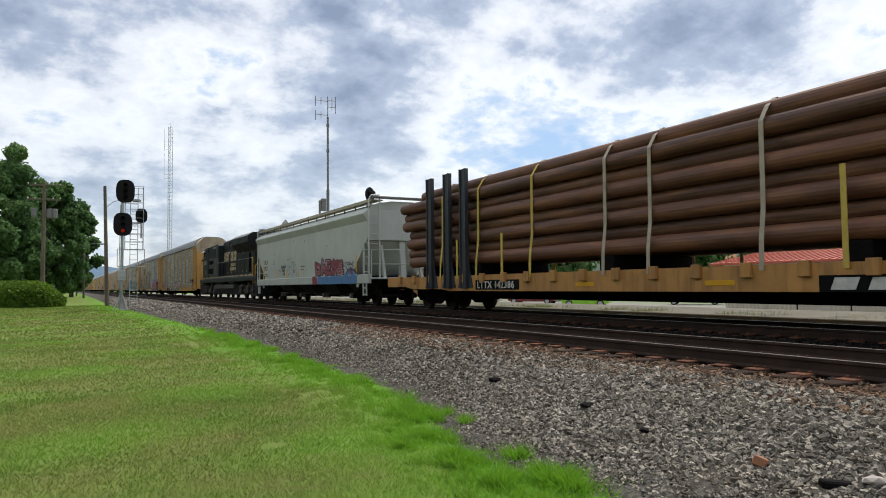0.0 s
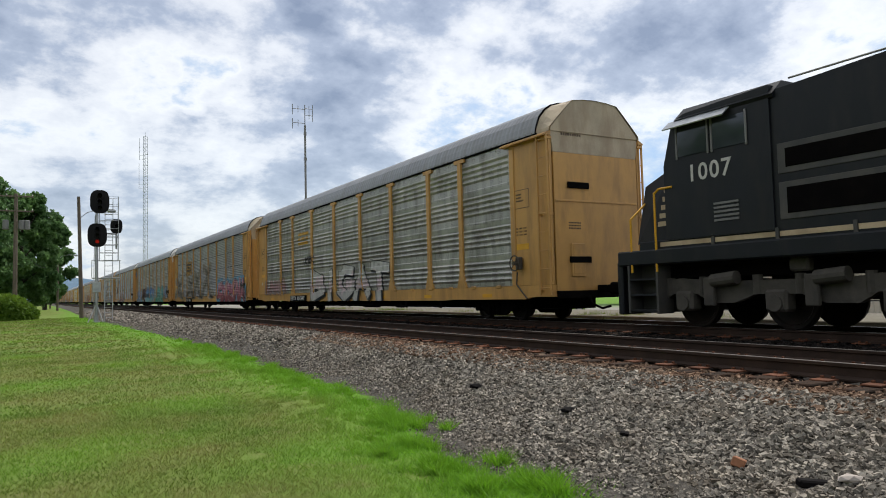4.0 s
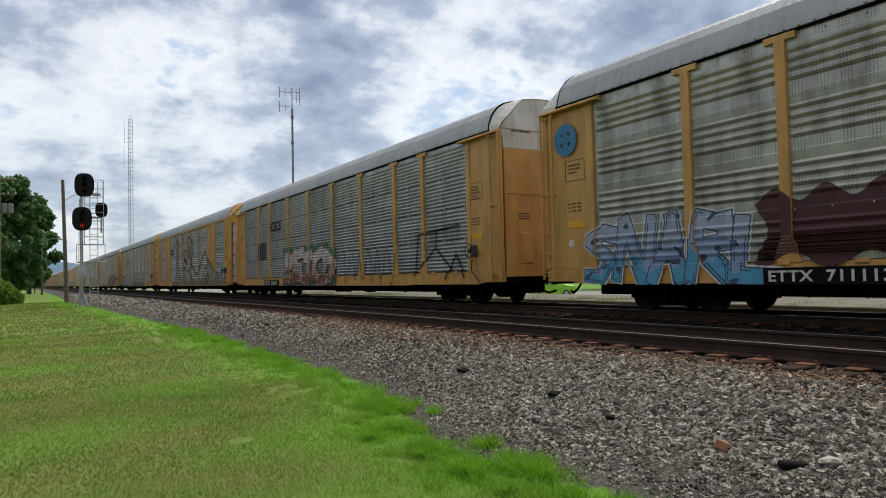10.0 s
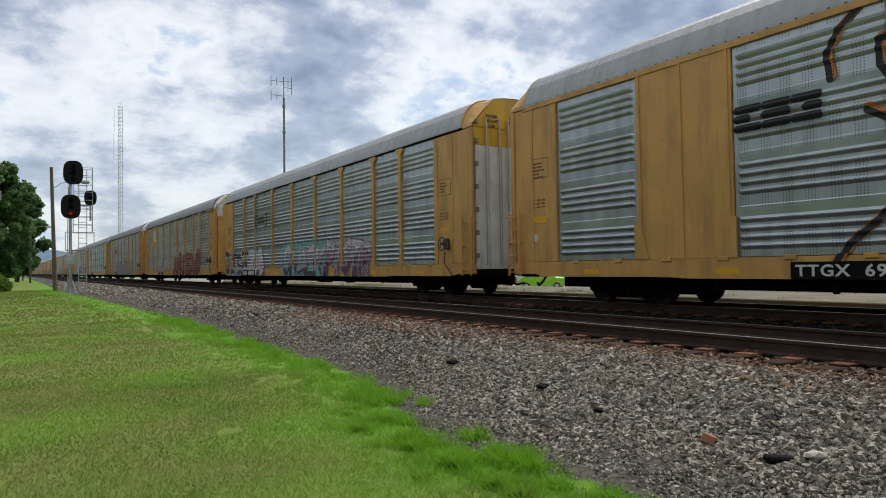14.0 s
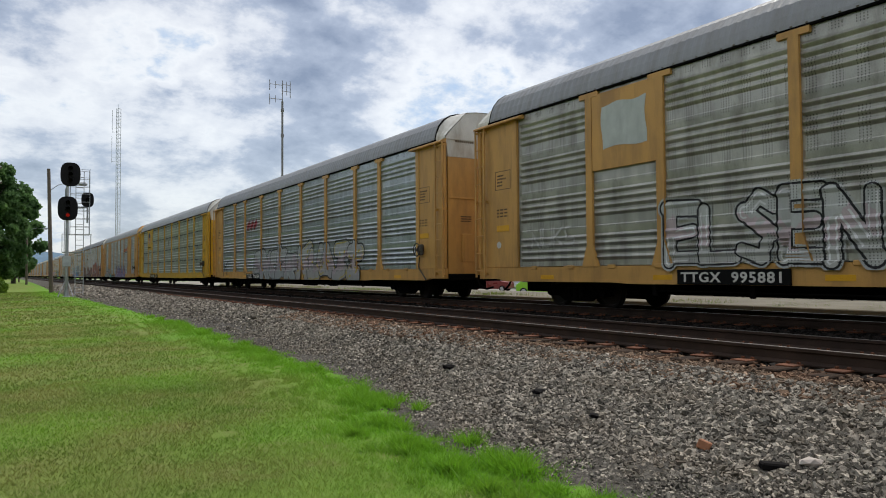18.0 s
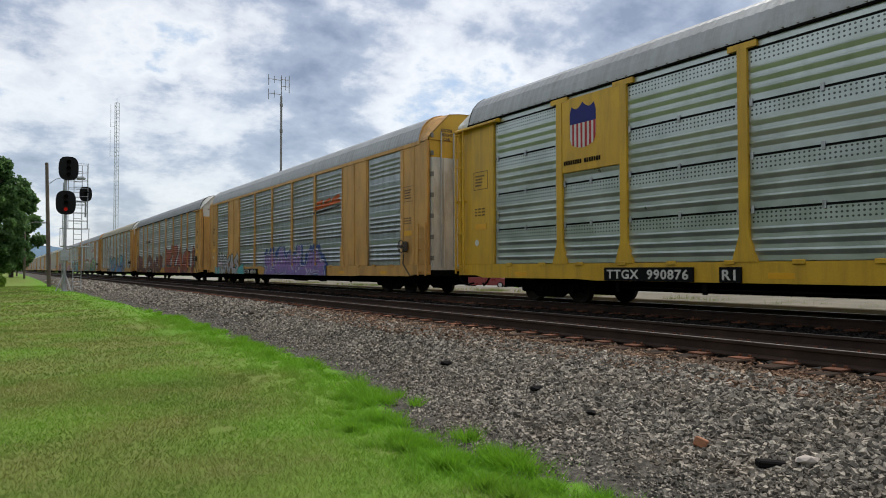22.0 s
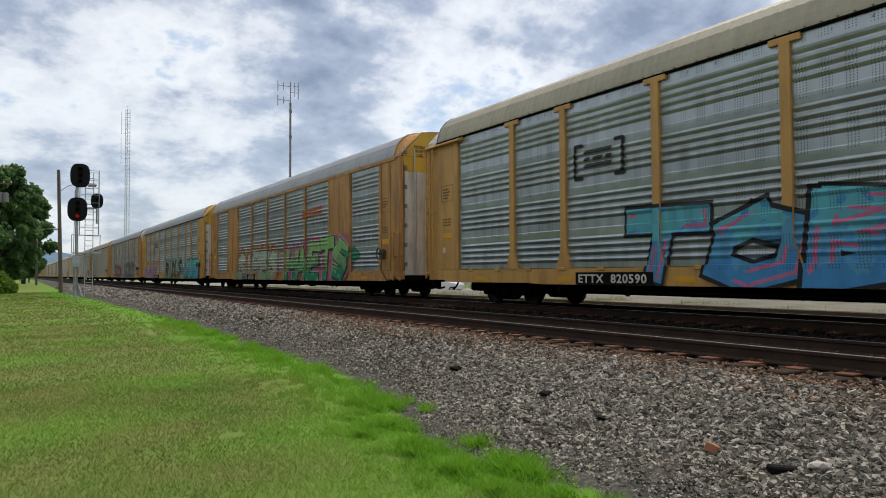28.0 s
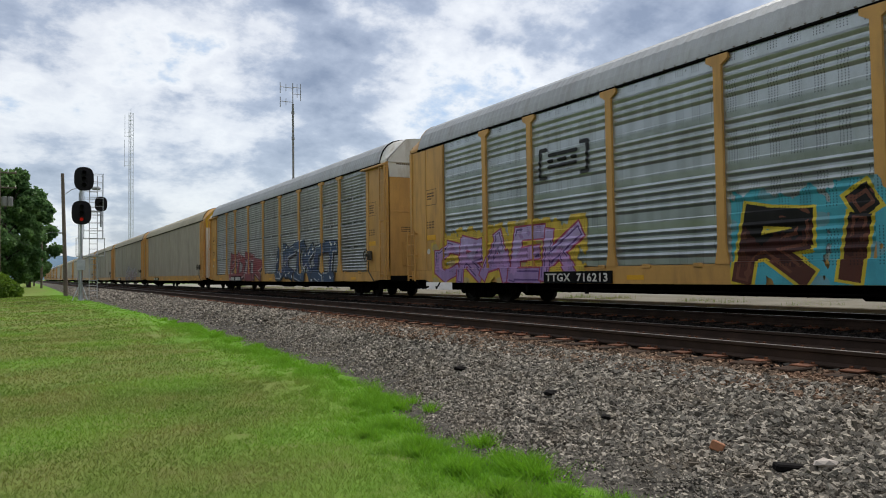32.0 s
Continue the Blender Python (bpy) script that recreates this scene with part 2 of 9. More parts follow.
LOCO = mat("locomotive black", (0.0085, 0.0105, 0.0135), 0.5, vary=0.3, scale=1.2, stain=(0.022, 0.02, 0.018), stain_amt=0.5, stretch=(1.2, 1.2, 0.4), spec=0.3)
LOCO_GREY = mat("dusty locomotive black", (0.05, 0.048, 0.044), 0.6, vary=0.3, scale=1.5, stain=(0.09, 0.08, 0.065), stain_amt=0.6)
LOCO_DUST = mat("dust on cast steel", (0.078, 0.068, 0.054), 0.85, vary=0.35, scale=4, stain=(0.03, 0.027, 0.023), stain_amt=0.6, bump=0.2)
CREAM = mat("faded cream paint", (0.55, 0.42, 0.26), 0.5, vary=0.2, scale=2, stain=(0.25, 0.15, 0.07), stain_amt=0.5)
# road dirt plus the shade below the hopper car, put into one grey
UNDERGREY = mat("road-dirty and shaded dark grey", (0.065, 0.062, 0.056), 0.75, vary=0.35, scale=2, stain=(0.02, 0.019, 0.017), stain_amt=0.6)
HOPPER = mat("pale grey hopper paint", (0.50, 0.52, 0.47), 0.5, vary=0.12, scale=0.5, grain=0.05, stain=(0.38, 0.38, 0.33), stain_amt=0.45, stretch=(1.0, 1.0, 0.5))
STEELGREY = mat("dull grey steel", (0.20, 0.195, 0.185), 0.6, 0.3, vary=0.25, scale=3)
GALV = mat("galvanised steel", (0.42, 0.43, 0.44), 0.4, 0.7, vary=0.2, scale=4)
PIPE = mat("brown coated pipe", (0.115, 0.046, 0.024), 0.6, vary=0.4, scale=0.9, grain=0.2, stain=(0.27, 0.115, 0.050), stain_amt=0.7, stretch=(3, 0.25, 3), rand=0.35)
STAKE = mat("dark blue-grey stake paint", (0.022, 0.026, 0.034), 0.5, vary=0.3, scale=2, stain=(0.06, 0.055, 0.05), stain_amt=0.4)
STRAPY = mat("yellow strap", (0.55, 0.40, 0.08), 0.8, vary=0.2, scale=4)
STRAPW = mat("dirty white strap", (0.42, 0.36, 0.27), 0.8, vary=0.2, scale=4)
RUST = mat("rusty iron", (0.15, 0.060, 0.032), 0.9, vary=0.45, scale=6, grain=0.3, stain=(0.10, 0.045, 0.025), stain_amt=0.5, bump=0.3, rand=0.3, spec=0.2)
RAILSIDE = mat("brown rail steel", (0.050, 0.031, 0.022), 0.8, 0.0, vary=0.35, scale=3, stain=(0.022, 0.016, 0.013), stain_amt=0.6, spec=0.2)
RAILTOP = mat("worn rail crown", (0.30, 0.28, 0.26), 0.35, 0.9, vary=0.2, scale=4)
RAILDULL = mat("dull rail crown", (0.11, 0.095, 0.085), 0.6, 0.4, vary=0.25, scale=4)
TIE = mat("weathered tie wood", (0.034, 0.022, 0.015), 0.9, vary=0.4, scale=3, grain=0.3, stain=(0.085, 0.042, 0.024), stain_amt=0.55, stretch=(0.3, 6, 6), bump=0.4, rand=0.35, spec=0.15)
STONE = mat("grey ballast stone", (0.285, 0.255, 0.212), 0.9, vary=0.35, scale=9, grain=0.3, stain=(0.17, 0.13, 0.09), stain_amt=0.3, island=True, bump=0.3, bscale=90, spec=0.15)
STONE_RUST = mat("rust-stained ballast stone", (0.22, 0.155, 0.108), 0.9, vary=0.35, scale=9, grain=0.3, stain=(0.20, 0.085, 0.04), stain_amt=0.5, island=True, bump=0.3, bscale=90, spec=0.15)
# oily stone; the shade under the train is in this colour too
STONE_DARK = mat("oily and shade-darkened ballast stone", (0.018, 0.015, 0.013), 0.85, vary=0.35, scale=9, grain=0.25, island=True, bump=0.2, bscale=90, spec=0.1)
POLE_WOOD = mat("grey pole wood", (0.16, 0.125, 0.095), 0.85, vary=0.35, scale=3, grain=0.3, stain=(0.08, 0.06, 0.045), stain_amt=0.5, stretch=(4, 4, 0.3), bump=0.3)
BARK = mat("bark", (0.07, 0.055, 0.042), 0.9, vary=0.4, scale=5, bump=0.5)
SIGNAL = mat("signal black", (0.011, 0.010, 0.011), 0.6, vary=0.3, scale=4, spec=0.15)
CONCRETE = mat("weathered concrete", (0.19, 0.172, 0.135), 0.9, vary=0.3, scale=0.8, grain=0.2, stain=(0.11, 0.105, 0.07), stain_amt=0.6, bump=0.15, spec=0.1)
SIDING = mat("cream metal siding", (0.55, 0.50, 0.40), 0.6, vary=0.1, scale=0.7, stain=(0.38, 0.33, 0.24), stain_amt=0.4, stretch=(2, 2, 0.3))
REDROOF = mat("red metal roof", (0.43, 0.085, 0.04), 0.5, vary=0.2, scale=0.9)
ORANGE = mat("reflector yellow", (0.72, 0.36, 0.01), 0.4, vary=0.1)
GLASS = mat("dark window glass", (0.03, 0.035, 0.04), 0.08, vary=0.1, grain=0.0, spec=0.8)
CARGREEN = mat("lime green car paint", (0.22, 0.50, 0.03), 0.25, vary=0.05, grain=0.02)
WHITECAR = mat("white car paint", (0.62, 0.62, 0.62), 0.3, vary=0.05, grain=0.02)
DARKCAR = mat("dark red car paint", (0.16, 0.02, 0.02), 0.3, vary=0.05, grain=0.02)
HILL = mat("wooded hill", (0.045, 0.085, 0.055), 0.95, vary=0.35, scale=0.02, grain=0.3, gscale=0.25)
HILLFAR = mat("hazy far ridge", (0.10, 0.17, 0.24), 1.0, vary=0.15, scale=0.01)
BRICKRED = mat("orange brick", (0.35, 0.15, 0.075), 0.85, vary=0.25, scale=9)
BURNT = mat("tarred wood", (0.007, 0.006, 0.006), 0.85, vary=0.3, scale=8, spec=0.1)
PALESTONE = mat("pale stone", (0.40, 0.35, 0.31), 0.85, vary=0.2, scale=8)


def leafy(name, col, tip, scale=0.5, lush=None):
    """Thin leaves: part of the light goes through; tone varies leaf by leaf and bough by bough."""
    m = bpy.data.materials.new(name)
    m.use_nodes = True
    n = Nodes(m.node_tree)
    out = n.add("ShaderNodeOutputMaterial")
    tc = n.add("ShaderNodeTexCoord")
    geo = n.add("ShaderNodeNewGeometry")
    c = n.mix(n.ramp(n.noise(tc.outputs["Object"], scale, 4), [(0.36, 0.0), (0.64, 1.0)]), col, tip)
    if lush:
        at = n.add("ShaderNodeAttribute", attribute_name="lush")
        c = n.mix(at.outputs["Fac"], c, lush)
    sc = n.add("ShaderNodeVectorMath", operation="SCALE")
    n.link(c, sc.inputs[0])
    n.link(n.math("MULTIPLY_ADD", geo.outputs["Random Per Island"], 0.45, 0.80), sc.inputs["Scale"])
    b = n.add("ShaderNodeBsdfPrincipled")
    b.inputs["Roughness"].default_value, b.inputs["Specular IOR Level"].default_value = 0.6, 0.25
    t = n.add("ShaderNodeBsdfTranslucent")
    n.link(sc.outputs[0], b.inputs["Base Color"])
    n.link(sc.outputs[0], t.inputs[0])
    mx = n.add("ShaderNodeMixShader")
    mx.inputs[0].default_value = 0.45
    n.link(b.outputs[0], mx.inputs[1])
    n.link(t.outputs[0], mx.inputs[2])
    n.link(mx.outputs[0], out.inputs[0])
    return m


LEAF = leafy("tree leaf", (0.075, 0.155, 0.055), (0.15, 0.26, 0.085), 0.35)
LEAF_HEDGE = leafy("hedge leaf", (0.085, 0.16, 0.018), (0.13, 0.215, 0.022), 0.6)
GRASS = leafy("grass blade", (0.120, 0.195, 0.026), (0.215, 0.215, 0.062), 0.7, (0.170, 0.370, 0.022))


def lamp_red():
    m = bpy.data.materials.new("lit red lens")
    m.use_nodes = True
    n = Nodes(m.node_tree)
    out = n.add("ShaderNodeOutputMaterial")
    e = n.add("ShaderNodeEmission")
    e.inputs[0].default_value, e.inputs[1].default_value = (1.0, 0.05, 0.03, 1), 0.18
    n.link(e.outputs[0], out.inputs[0])
    return m


REDLAMP = lamp_red()


def ground_material():
    m = bpy.data.materials.new("lawn and gravel")
    m.use_nodes = True
    n = Nodes(m.node_tree)
    out = n.add("ShaderNodeOutputMaterial")
    b = n.add("ShaderNodeBsdfPrincipled")
    n.link(b.outputs[0], out.inputs[0])
    tc = n.add("ShaderNodeTexCoord")
    v = tc.outputs["Object"]
    big = n.noise(v, 0.35, 4)
    mid = n.noise(v, 2.2, 5)
    fine = n.noise(v, 38, 4, 0.7)
    g = n.mix(n.ramp(big, [(0.32, 0.0), (0.56, 1.0)]), (0.105, 0.180, 0.022), (0.165, 0.195, 0.046))
    rich = n.add("ShaderNodeAttribute", attribute_name="lush")
    g = n.mix(rich.outputs["Fac"], g, (0.115, 0.255, 0.018))
    g = n.mix(n.ramp(mid, [(0.50, 0.0), (0.72, 0.6)]), g, (0.185, 0.16, 0.065))
    g = n.mix(n.ramp(fine, [(0.35, 0.3), (0.6, 0.0)]), g, (0.075, 0.145, 0.016))
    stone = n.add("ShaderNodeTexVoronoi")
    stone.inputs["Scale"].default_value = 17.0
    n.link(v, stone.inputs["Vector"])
    # shade in the gaps between stones is painted as near-black cell edges
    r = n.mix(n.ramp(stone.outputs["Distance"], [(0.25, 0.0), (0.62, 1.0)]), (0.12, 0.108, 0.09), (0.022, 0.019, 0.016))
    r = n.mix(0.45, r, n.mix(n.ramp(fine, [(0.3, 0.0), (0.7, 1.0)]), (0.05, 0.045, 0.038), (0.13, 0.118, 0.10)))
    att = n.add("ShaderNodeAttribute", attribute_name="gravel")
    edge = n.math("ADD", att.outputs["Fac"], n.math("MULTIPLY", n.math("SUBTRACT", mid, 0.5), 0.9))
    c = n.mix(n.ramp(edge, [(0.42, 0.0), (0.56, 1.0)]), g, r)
    # track bed darkened by oil stains and by painted shade of the train
    oil_shade = n.add("ShaderNodeAttribute", attribute_name="oil_shade")
    c = n.mix(n.math("MULTIPLY", oil_shade.outputs["Fac"], 0.85), c, (0.006, 0.005, 0.004))
    lot = n.add("ShaderNodeAttribute", attribute_name="lot")
    c = n.mix(lot.outputs["Fac"], c, n.mix(mid, (0.20, 0.195, 0.17), (0.29, 0.275, 0.24)))
    n.link(c, b.inputs["Base Color"])
    b.inputs["Roughness"].default_value = 0.9
    b.inputs["Specular IOR Level"].default_value = 0.2
    bp = n.add("ShaderNodeBump")
    bp.inputs["Strength"].default_value, bp.inputs["Distance"].default_value = 0.6, 0.03
    n.link(fine, bp.inputs["Height"])
    n.link(bp.outputs[0], b.inputs["Normal"])
    return m


GROUND = ground_material()


def spray(rgb, holes=True):
    key = ("spray paint %.3f %.3f %.3f" if holes else "plain spray paint %.3f %.3f %.3f") % rgb
    return mat(key, rgb, 0.5, vary=0.16, scale=2.5, grain=0.12, stain=tuple(0.45 * k + 0.02 for k in rgb), stain_amt=0.35, stretch=(1, 2, 0.5), holes=holes, spec=0.2)


# ---- mesh tools ----
class Mesh:
    """Collects faces of boxes, prisms and tubes for one part."""

    def __init__(self):
        self.v, self.f = [], []

    def add(self, verts, faces):
        k = len(self.v)
        self.v += [tuple(p) for p in verts]
        self.f += [tuple(i + k for i in f) for f in faces]
        return self

    def box(self, x0, x1, y0, y1, z0, z1, c=0.0):
        """A box; c chamfers its edges."""
        if c <= 0:
            vs = [(x, y, z) for x in (x0, x1) for y in (y0, y1) for z in (z0, z1)]
            return self.add(vs, [(0, 1, 3, 2), (4, 6, 7, 5), (0, 4, 5, 1), (2, 3, 7, 6), (0, 2, 6, 4), (1, 5, 7, 3)])
        c = min(c, 0.45 * min(x1 - x0, y1 - y0, z1 - z0))
        vs, ix = [], {}
        for i, (x, sx) in enumerate(((x0, 1), (x1, -1))):
            for j, (y, sy) in enumerate(((y0, 1), (y1, -1))):
                for k, (z, sz) in enumerate(((z0, 1), (z1, -1))):
                    for a, p in enumerate(((x, y + sy * c, z + sz * c), (x + sx * c, y, z + sz * c), (x + sx * c, y + sy * c, z))):
                        ix[i, j, k, a] = len(vs)
                        vs.append(p)
        fs = []
        ring = ((0, 0), (1, 0), (1, 1), (0, 1))
        for s in (0, 1):
            for a in range(3):
                f = []
                for p, q in ring:
                    key = [0, 0, 0]
                    key[a], key[(a + 1) % 3], key[(a + 2) % 3] = s, p, q
                    f.append(ix[key[0], key[1], key[2], a])
                fs.append(tuple(f if s else f[::-1]))
        for a in range(3):
            p, q = (a + 1) % 3, (a + 2) % 3
            for sp in (0, 1):
                for sq in (0, 1):
                    k0, k1 = [0, 0, 0], [0, 0, 0]
                    k0[p] = k1[p] = sp
                    k0[q] = k1[q] = sq
                    k1[a] = 1
                    f = (ix[(*k0, p)], ix[(*k1, p)], ix[(*k1, q)], ix[(*k0, q)])
                    fs.append(f if sp != sq else f[::-1])
        for i in (0, 1):
            for j in (0, 1):
                for k in (0, 1):
                    f = (ix[i, j, k, 0], ix[i, j, k, 1], ix[i, j, k, 2])
                    fs.append(f if (i + j + k) % 2 else f[::-1])
        return self.add(vs, fs)

    def prism(self, prof, axis, a, b):
        """A closed outline drawn out along an axis. The outline is in the other two axes, in x, y, z order."""
        n = len(prof)

        def put(p, s):
            q = list(p)
            q.insert(axis, s)
            return q
        vs = [put(p, a) for p in prof] + [put(p, b) for p in prof]
        fs = [(i, (i + 1) % n, n + (i + 1) % n, n + i) for i in range(n)]
        return self.add(vs, fs + [tuple(range(n))[::-1], tuple(range(n, 2 * n))])

    def tube(self, p0, p1, r, n=8, r1=None, caps=True):
        p0, p1 = Vector(p0), Vector(p1)
        d = (p1 - p0).normalized()
        u = d.orthogonal().normalized()
        w = d.cross(u)
        r1 = r if r1 is None else r1
        vs = []
        for p, q in ((p0, r), (p1, r1)):
            vs += [tuple(p + (u * math.cos(2 * math.pi * i / n) + w * math.sin(2 * math.pi * i / n)) * q) for i in range(n)]
        fs = [(i, (i + 1) % n, n + (i + 1) % n, n + i) for i in range(n)]
        if caps:
            fs += [tuple(range(n))[::-1], tuple(range(n, 2 * n))]
        return self.add(vs, fs)

    def path(self, pts, r, n=6):
        for a, b in zip(pts, pts[1:]):
            self.tube(a, b, r, n)
        return self

    def lathe(self, prof, n=24, axis=0, at=(0, 0, 0)):
        """prof: pairs of place along the axis and radius."""
        vs, fs = [], []
        o = [(axis + 1) % 3, (axis + 2) % 3]
        for s, r in prof:
            for i in range(n):
                p = [0, 0, 0]
                p[axis], p[o[0]], p[o[1]] = at[axis] + s, at[o[0]] + r * math.cos(2 * math.pi * i / n), at[o[1]] + r * math.sin(2 * math.pi * i / n)
                vs.append(p)
        for k in range(len(prof) - 1):
            fs += [(k * n + i, k * n + (i + 1) % n, (k + 1) * n + (i + 1) % n, (k + 1) * n + i) for i in range(n)]
        fs += [tuple(range(n))[::-1], tuple(range((len(prof) - 1) * n, len(prof) * n))]
        return self.add(vs, fs)

    def loft(self, rings, close=True, caps=True):
        n = len(rings[0])
        vs = [p for r in rings for p in r]
        fs = []
        m = n if close else n - 1
        for k in range(len(rings) - 1):
            fs += [(k * n + i, k * n + (i + 1) % n, (k + 1) * n + (i + 1) % n, (k + 1) * n + i) for i in range(m)]
        if caps and close:
            fs += [tuple(range(n))[::-1], tuple(range((len(rings) - 1) * n, len(rings) * n))]
        return self.add(vs, fs)

    def data(self, name, *mats, smooth=False, fix=True):
        me = bpy.data.meshes.new(name)
        me.from_pydata(self.v, [], self.f)
        for m in mats:
            me.materials.append(m)
        if fix:
            bm = bmesh.new()
            bm.from_mesh(me)
            bmesh.ops.recalc_face_normals(bm, faces=bm.faces)
            bm.to_mesh(me)
            bm.free()
        if smooth:
            me.shade_smooth()
        return me


CACHE = {}


def part(name, mesh, material, parent, label="", at=None, smooth=False, key=None):
    """Links one mesh object under a thing or under a part. key: shares the mesh between alike parts."""
    if key is not None and key in CACHE:
        me = CACHE[key]
    else:
        me = (mesh() if callable(mesh) else mesh).data(name, material, smooth=smooth)
        if key is not None:
            CACHE[key] = me
    ob = new(name, me)
    ob.parent = parent
    if at is not None:
        ob.matrix_basis = at if isinstance(at, Matrix) else Matrix.Translation(at)
    if me.materials[0] != material:
        ob.material_slots[0].link = "OBJECT"
        ob.material_slots[0].material = material
    if label:
        tagged(ob, label)
    return ob


def thing(name, label, category, at=None, group=""):
    ob = new(name)
    ob.empty_display_size = 0.3
    if at is not None:
        ob.matrix_basis = at if isinstance(at, Matrix) else Matrix.Translation(at)
    return tagged(ob, label, category, group)


def single(name, mesh, material, label, category, at=None, group="", kind="", smooth=False):
    ob = new(name, mesh.data(name, material, smooth=smooth))
    if at is not None:
        ob.matrix_basis = at if isinstance(at, Matrix) else Matrix.Translation(at)
    return tagged(ob, label, category, group, kind)


def raw_mesh(name, verts, tris, material):
    """A large mesh straight from arrays of corners and of faces with equal corner counts."""
    me = bpy.data.meshes.new(name)
    nf, k = tris.shape
    me.vertices.add(len(verts))
    me.vertices.foreach_set("co", verts.astype(np.float32).ravel())
    me.loops.add(nf * k)
    me.loops.foreach_set("vertex_index", tris.astype(np.int32).ravel())
    me.polygons.add(nf)
    me.polygons.foreach_set("loop_start", np.arange(0, nf * k, k, dtype=np.int32))
    me.polygons.foreach_set("loop_total", np.full(nf, k, dtype=np.int32))
    me.materials.append(material)
    me.update(calc_edges=True)
    me.validate()
    me.shade_flat()
    return me

# ---- ground ----
RAILZ = 0.80
NEAR, FAR = 8.015, 12.62          # centre lines of the two tracks
EDGE_Y = (-40, 2.5, 5.0, 6.6, 7.9, 9.5, 11.6, 15.0, 22.0, 33.0, 50.0, 90.0, 200.0, 3000.0)
EDGE_X = (3.9, 3.85, 3.5, 3.55, 4.1, 4.4, 4.6, 4.62, 4.7, 4.0, 3.0, 3.6, 4.4, 4.4)


def smooth01(a, b, x):
    t = np.clip((x - a) / (b - a), 0, 1)
    return t * t * (3 - 2 * t)


def ground_z(x, y):
    x, y = np.asarray(x, float), np.asarray(y, float)
    lawn = 0.42 * smooth01(8, 50, y) + 0.012 * np.sin(1.3 * x + 0.7 * y) + 0.01 * np.sin(2.9 * y - 1.1 * x)
    edge = np.interp(y, EDGE_Y, EDGE_X)
    k = np.clip((x - edge) / (6.5 - edge), 0, 1)
    z = lawn + (0.575 - lawn) * (0.25 * k + 0.75 * k * k * (3 - 2 * k))
    dip = 0.06 * smooth01(9.4, 9.9, x) * (1 - smooth01(10.6, 11.1, x))
    z = np.where(x > 6.5, 0.575 - dip, z)
    z = np.where(x > 14.1, 0.60 + 0.06 * smooth01(14.1, 15.0, x), z)
    beyond = 0.66 - 0.86 * smooth01(19, 30, x)
    return np.where(x > 15.0, beyond, z)


def lushness(x, y):
    """The grass stands greener in a strip along the gravel."""
    edge = np.interp(y, EDGE_Y, EDGE_X)
    wide = 1.65 + 0.35 * np.sin(1.1 * y) + 0.25 * np.sin(2.7 * y + 1)
    patch = 0.55 * np.clip(np.sin(0.9 * x + 0.5 * y) * np.sin(1.3 * y - 0.6 * x), 0, 1)
    return np.clip(np.maximum(1.15 - (edge - x) / wide, patch), 0, 1)


def build_ground():
    xs = np.concatenate([[-2500, -900, -300, -120, -60, -30, -20, -14, -10], np.arange(-8, 2.5, 0.5), np.arange(2.5, 7.0, 0.12),
                         np.arange(7.0, 15.6, 0.3), [16, 17, 18, 19, 20, 22, 24, 26, 28, 30, 35, 45, 60, 100, 200, 500, 1200, 2500]])
    ys = np.concatenate([[-1500, -400, -120, -50, -25, -12, -6], np.arange(-3, 18, 0.2), np.arange(18, 60, 1.0),
                         [65, 70, 80, 90, 110, 140, 180, 240, 320, 450, 700, 1200, 2200, 3500]])
    gx, gy = np.meshgrid(xs, ys)
    rng = np.random.default_rng(3)
    gz = ground_z(gx, gy) + np.where((gx > 3) & (gx < 7), rng.normal(0, 0.012, gx.shape), 0)
    v = np.stack([gx, gy, gz], -1).reshape(-1, 3)
    ny, nx = gx.shape
    i = (np.arange(ny - 1)[:, None] * nx + np.arange(nx - 1)[None]).ravel()
    me = raw_mesh("ground", v, np.stack([i, i + 1, i + nx + 1, i + nx], -1), GROUND)
    edge = np.interp(gy, EDGE_Y, EDGE_X)
    gravel = np.clip(0.5 + (gx - edge) / 0.7, 0, 1) * (gx < 15.5)
    at = me.attributes.new("gravel", "FLOAT", "POINT")
    at.data.foreach_set("value", gravel.astype(np.float32).ravel())
    # mask for oily bed plus the train's shade, painted across both tracks
    at = me.attributes.new("oil_shade", "FLOAT", "POINT")
    oil_shade = smooth01(6.9, 7.5, gx) * (1 - smooth01(14.0, 14.6, gx)) * (1 - 0.3 * smooth01(9.4, 9.9, gx) * (1 - smooth01(10.6, 11.1, gx)))
    at.data.foreach_set("value", oil_shade.astype(np.float32).ravel())
    at = me.attributes.new("lush", "FLOAT", "POINT")
    at.data.foreach_set("value", lushness(gx, gy).astype(np.float32).ravel())
    at = me.attributes.new("lot", "FLOAT", "POINT")
    at.data.foreach_set("value", ((gx > 15.4) & (gx < 60) & (gy < 200)).astype(np.float32).ravel())
    me.shade_smooth()
    tagged(new("ground", me), "green mown lawn meeting a grey gravel railway bank", "ground", kind="structure")


build_ground()


# ---- track ----
def rail_profile(x):
    """Flat-bottomed rail, foot at 0.62."""
    z = RAILZ
    return [(x - 0.07, z - 0.175), (x + 0.07, z - 0.175), (x + 0.07, z - 0.16), (x + 0.012, z - 0.135), (x + 0.010, z - 0.05), (x + 0.034, z - 0.036),
            (x + 0.034, z - 0.004), (x - 0.034, z - 0.004), (x - 0.034, z - 0.036), (x - 0.010, z - 0.05), (x - 0.012, z - 0.135), (x - 0.07, z - 0.16)]


Y0, Y1 = -60.0, 900.0


